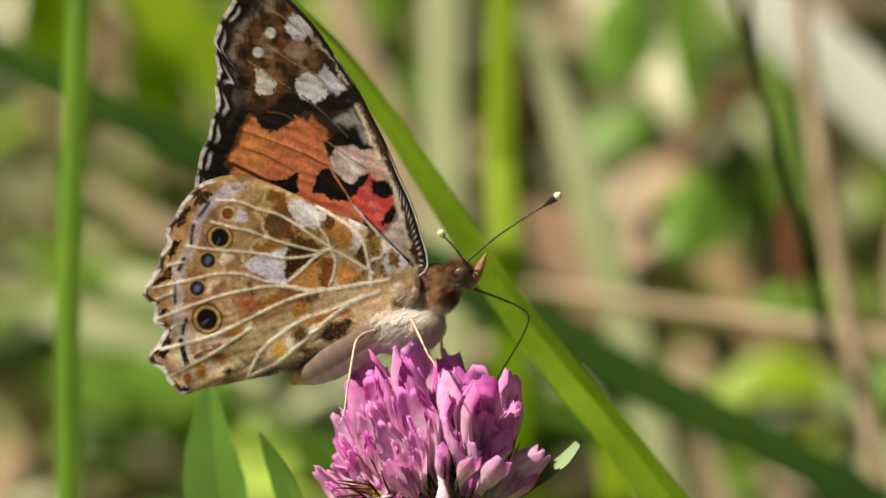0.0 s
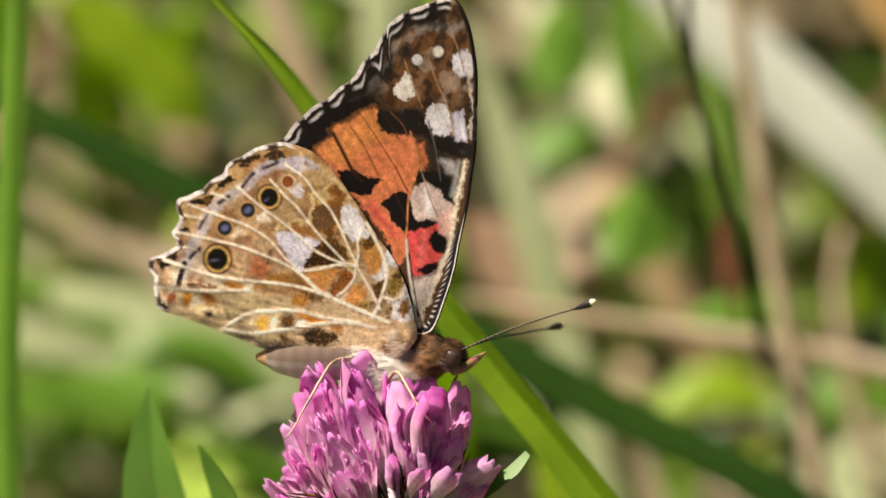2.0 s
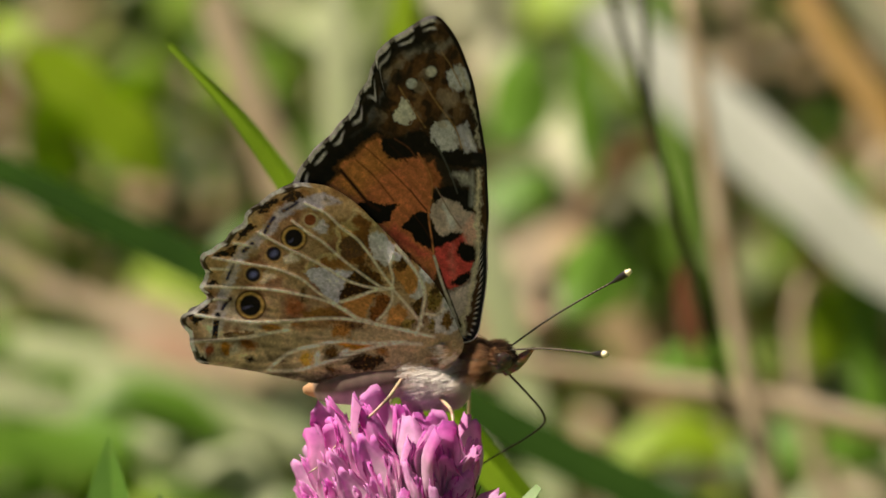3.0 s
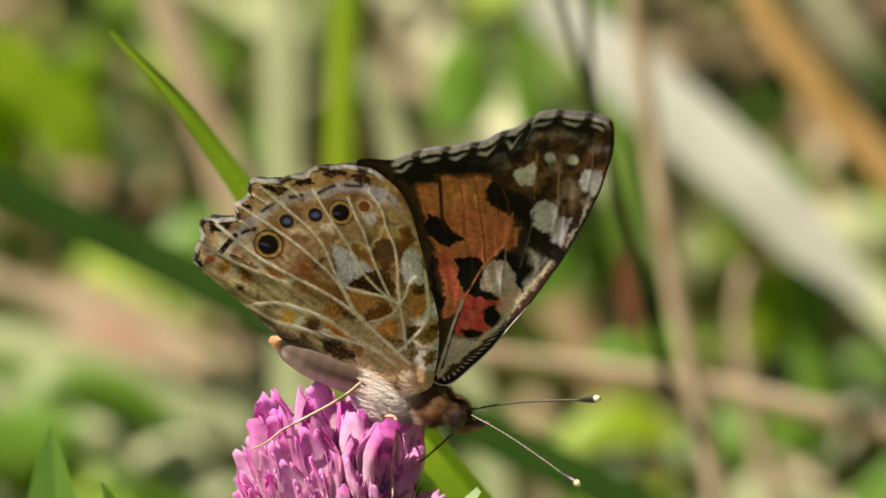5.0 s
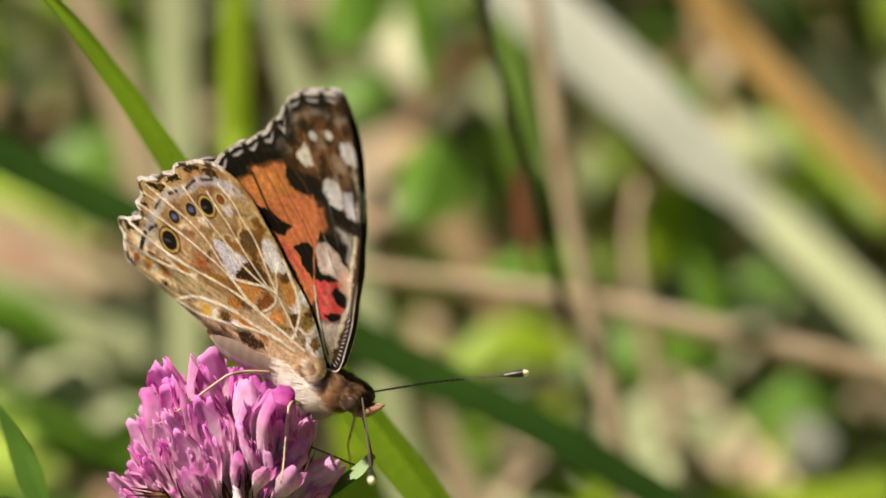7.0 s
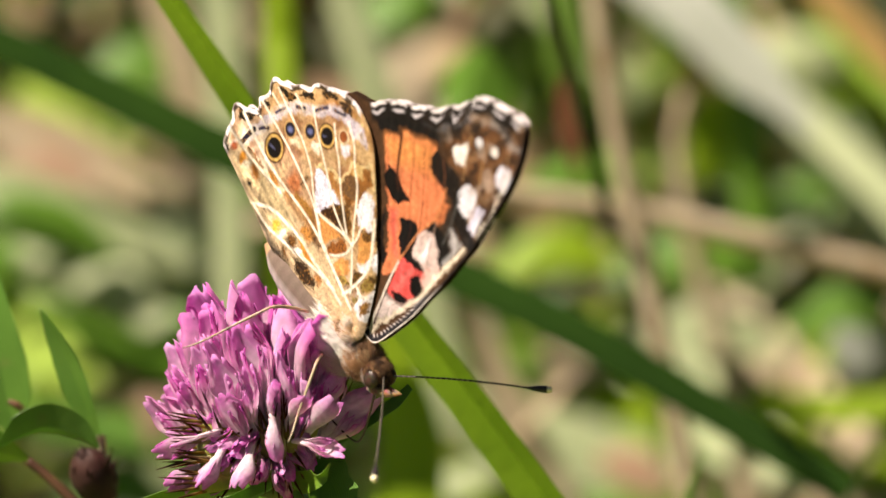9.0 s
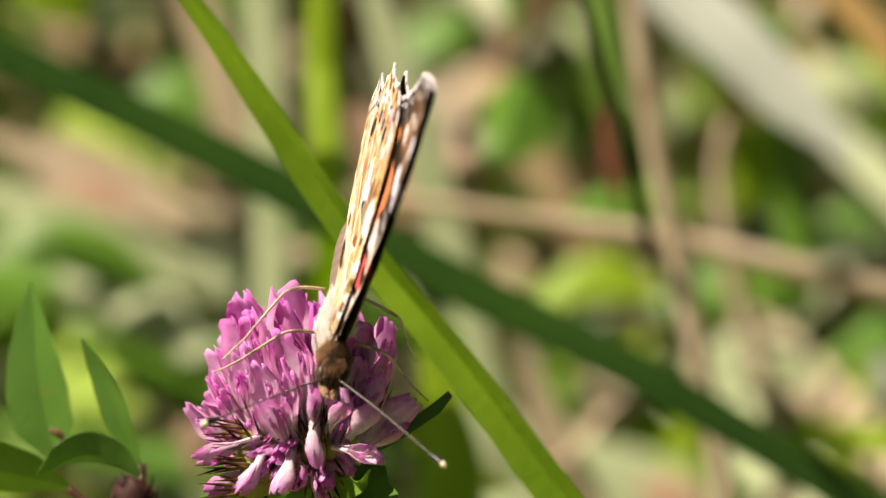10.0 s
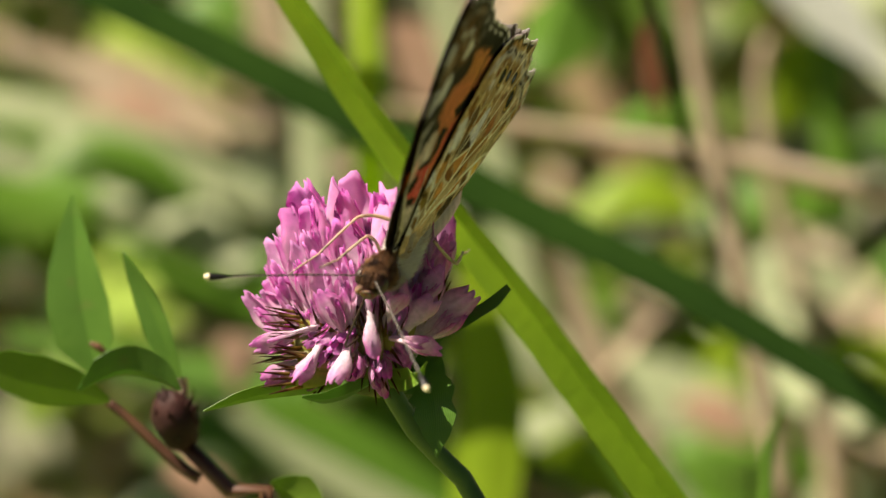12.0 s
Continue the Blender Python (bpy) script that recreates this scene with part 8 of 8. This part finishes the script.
    walk(limbs["legs"]["lm"], [
    (0.0, pose(-0.00030, 0.00120, -0.00530, 35.6, 51.6, 67.2)),
    (0.5, pose(-0.00030, 0.00120, -0.00530, 14.3, 42.0, 36.2)),
    (1.0, pose(-0.00030, 0.00120, -0.00530, 18.0, 35.4, 53.0)),
    (1.5, pose(-0.00030, 0.00120, -0.00530, 16.2, 40.0, 42.6)),
    (2.0, pose(-0.00030, 0.00120, -0.00530, 18.2, 37.4, 50.6)),
    (2.5, pose(-0.00030, 0.00120, -0.00530, 15.0, 22.6, 66.8)),
    (3.0, pose(-0.00030, 0.00120, -0.00530, 16.4, 45.7, 37.8)),
    (5.0, pose(-0.00030, 0.00120, -0.00530, 5.7, 24.1, 26.1)),
    (5.5, pose(-0.00030, 0.00120, -0.00530, 5.0, 21.2, 26.4)),
    (6.0, pose(-0.00030, 0.00120, -0.00530, 16.8, 44.9, 39.3)),
    (6.5, pose(-0.00030, 0.00120, -0.00530, 11.4, 30.4, 40.5)),
    (7.0, pose(-0.00030, 0.00120, -0.00530, 15.2, 53.5, 29.6)),
    (8.8, pose(-0.00030, 0.00120, -0.00530, 4.2, 15.6, 29.6)),
    (9.0, pose(-0.00030, 0.00120, -0.00530, 13.9, 34.4, 42.9)),
    (9.5, pose(-0.00030, 0.00120, -0.00530, 16.4, 44.3, 38.9)),
    (10.0, pose(-0.00030, 0.00120, -0.00530, 13.9, 19.7, 70.1)),
    (10.5, pose(-0.00030, 0.00120, -0.00530, 14.1, 34.9, 43.1)),
    (11.0, pose(-0.00030, 0.00120, -0.00530, 23.0, 39.7, 58.7)),
    (11.5, pose(-0.00030, 0.00120, -0.00530, 43.4, 78.9, 51.7)),
    (12.0, pose(-0.00030, 0.00120, -0.00530, 33.9, 80.3, 39.7)),
    ])
    walk(limbs["legs"]["lh"], [
    (0.0, pose(-0.00430, 0.00180, -0.00460, 61.0, 45.0, 109.8)),
    (0.5, pose(-0.00430, 0.00180, -0.00460, 36.7, 45.9, 76.1)),
    (1.0, pose(-0.00430, 0.00180, -0.00460, 47.6, 49.7, 87.2)),
    (1.5, pose(-0.00430, 0.00180, -0.00460, 48.3, 58.7, 77.0)),
    (2.0, pose(-0.00430, 0.00180, -0.00460, 49.2, 52.6, 85.7)),
    (2.5, pose(-0.00430, 0.00180, -0.00460, 32.4, 26.0, 103.0)),
    (3.0, pose(-0.00430, 0.00180, -0.00460, 50.5, 57.9, 80.9)),
    (5.0, pose(-0.00430, 0.00180, -0.00460, 20.0, 50.2, 41.2)),
    (5.5, pose(-0.00430, 0.00180, -0.00460, 18.2, 47.8, 39.7)),
    (6.0, pose(-0.00430, 0.00180, -0.00460, 41.4, 72.6, 54.4)),
    (6.5, pose(-0.00430, 0.00180, -0.00460, 50.4, 77.4, 60.8)),
    (7.0, pose(-0.00430, 0.00180, -0.00460, 21.7, 82.1, 24.9)),
    (8.8, pose(-0.00430, 0.00180, -0.00460, 8.2, 43.2, 20.4)),
    (9.0, pose(-0.00430, 0.00180, -0.00460, 21.7, 62.7, 35.0)),
    (9.5, pose(-0.00430, 0.00180, -0.00460, 32.5, 46.8, 67.9)),
    (10.0, pose(-0.00430, 0.00180, -0.00460, 31.5, 47.4, 65.4)),
    (10.5, pose(-0.00430, 0.00180, -0.00460, 4.3, 49.6, 9.3)),
    (11.0, pose(-0.00430, 0.00180, -0.00460, 56.9, 57.2, 89.7)),
    (11.5, pose(-0.00430, 0.00180, -0.00460, 149.4, 64.5, 160.4)),
    (12.0, pose(-0.00430, 0.00180, -0.00460, 167.4, 63.8, 172.1)),
    ])
    walk(limbs["tongue"], [
    (0.0, pose(0.00500, 0.00000, -0.00120, 0.0, -0.0, 0.0)),
    (0.5, pose(0.00500, 0.00000, -0.00120, 0.0, 25.0, 0.0)),
    (1.0, pose(0.00500, 0.00000, -0.00120, 0.0, 60.0, 0.0)),
    (1.5, pose(0.00500, 0.00000, -0.00120, 0.0, 60.0, 0.0)),
    (2.0, pose(0.00500, 0.00000, -0.00120, 0.0, 60.0, 0.0)),
    (2.5, pose(0.00500, 0.00000, -0.00120, 0.0, -0.0, 0.0)),
    (3.0, pose(0.00500, 0.00000, -0.00120, 0.0, 5.0, 0.0)),
    (5.0, pose(0.00500, 0.00000, -0.00120, 0.0, 60.0, 0.0)),
    (5.5, pose(0.00500, 0.00000, -0.00120, 0.0, 60.0, 0.0)),
    (6.0, pose(0.00500, 0.00000, -0.00120, 0.0, 25.0, 0.0)),
    (6.5, pose(0.00500, 0.00000, -0.00120, 0.0, 20.0, 0.0)),
    (7.0, pose(0.00500, 0.00000, -0.00120, 0.0, 25.0, 0.0)),
    (8.8, pose(0.00500, 0.00000, -0.00120, 0.0, 30.0, 0.0)),
    (9.0, pose(0.00500, 0.00000, -0.00120, 0.0, 25.0, 0.0)),
    (9.5, pose(0.00500, 0.00000, -0.00120, 0.0, 20.0, 0.0)),
    (10.0, pose(0.00500, 0.00000, -0.00120, 0.0, 20.0, 0.0)),
    (10.5, pose(0.00500, 0.00000, -0.00120, 0.0, 20.0, 0.0)),
    (11.0, pose(0.00500, 0.00000, -0.00120, 0.0, 20.0, 0.0)),
    (11.5, pose(0.00500, 0.00000, -0.00120, 0.0, 20.0, 0.0)),
    (12.0, pose(0.00500, 0.00000, -0.00120, 0.0, 20.0, 0.0)),
    ])


motions()
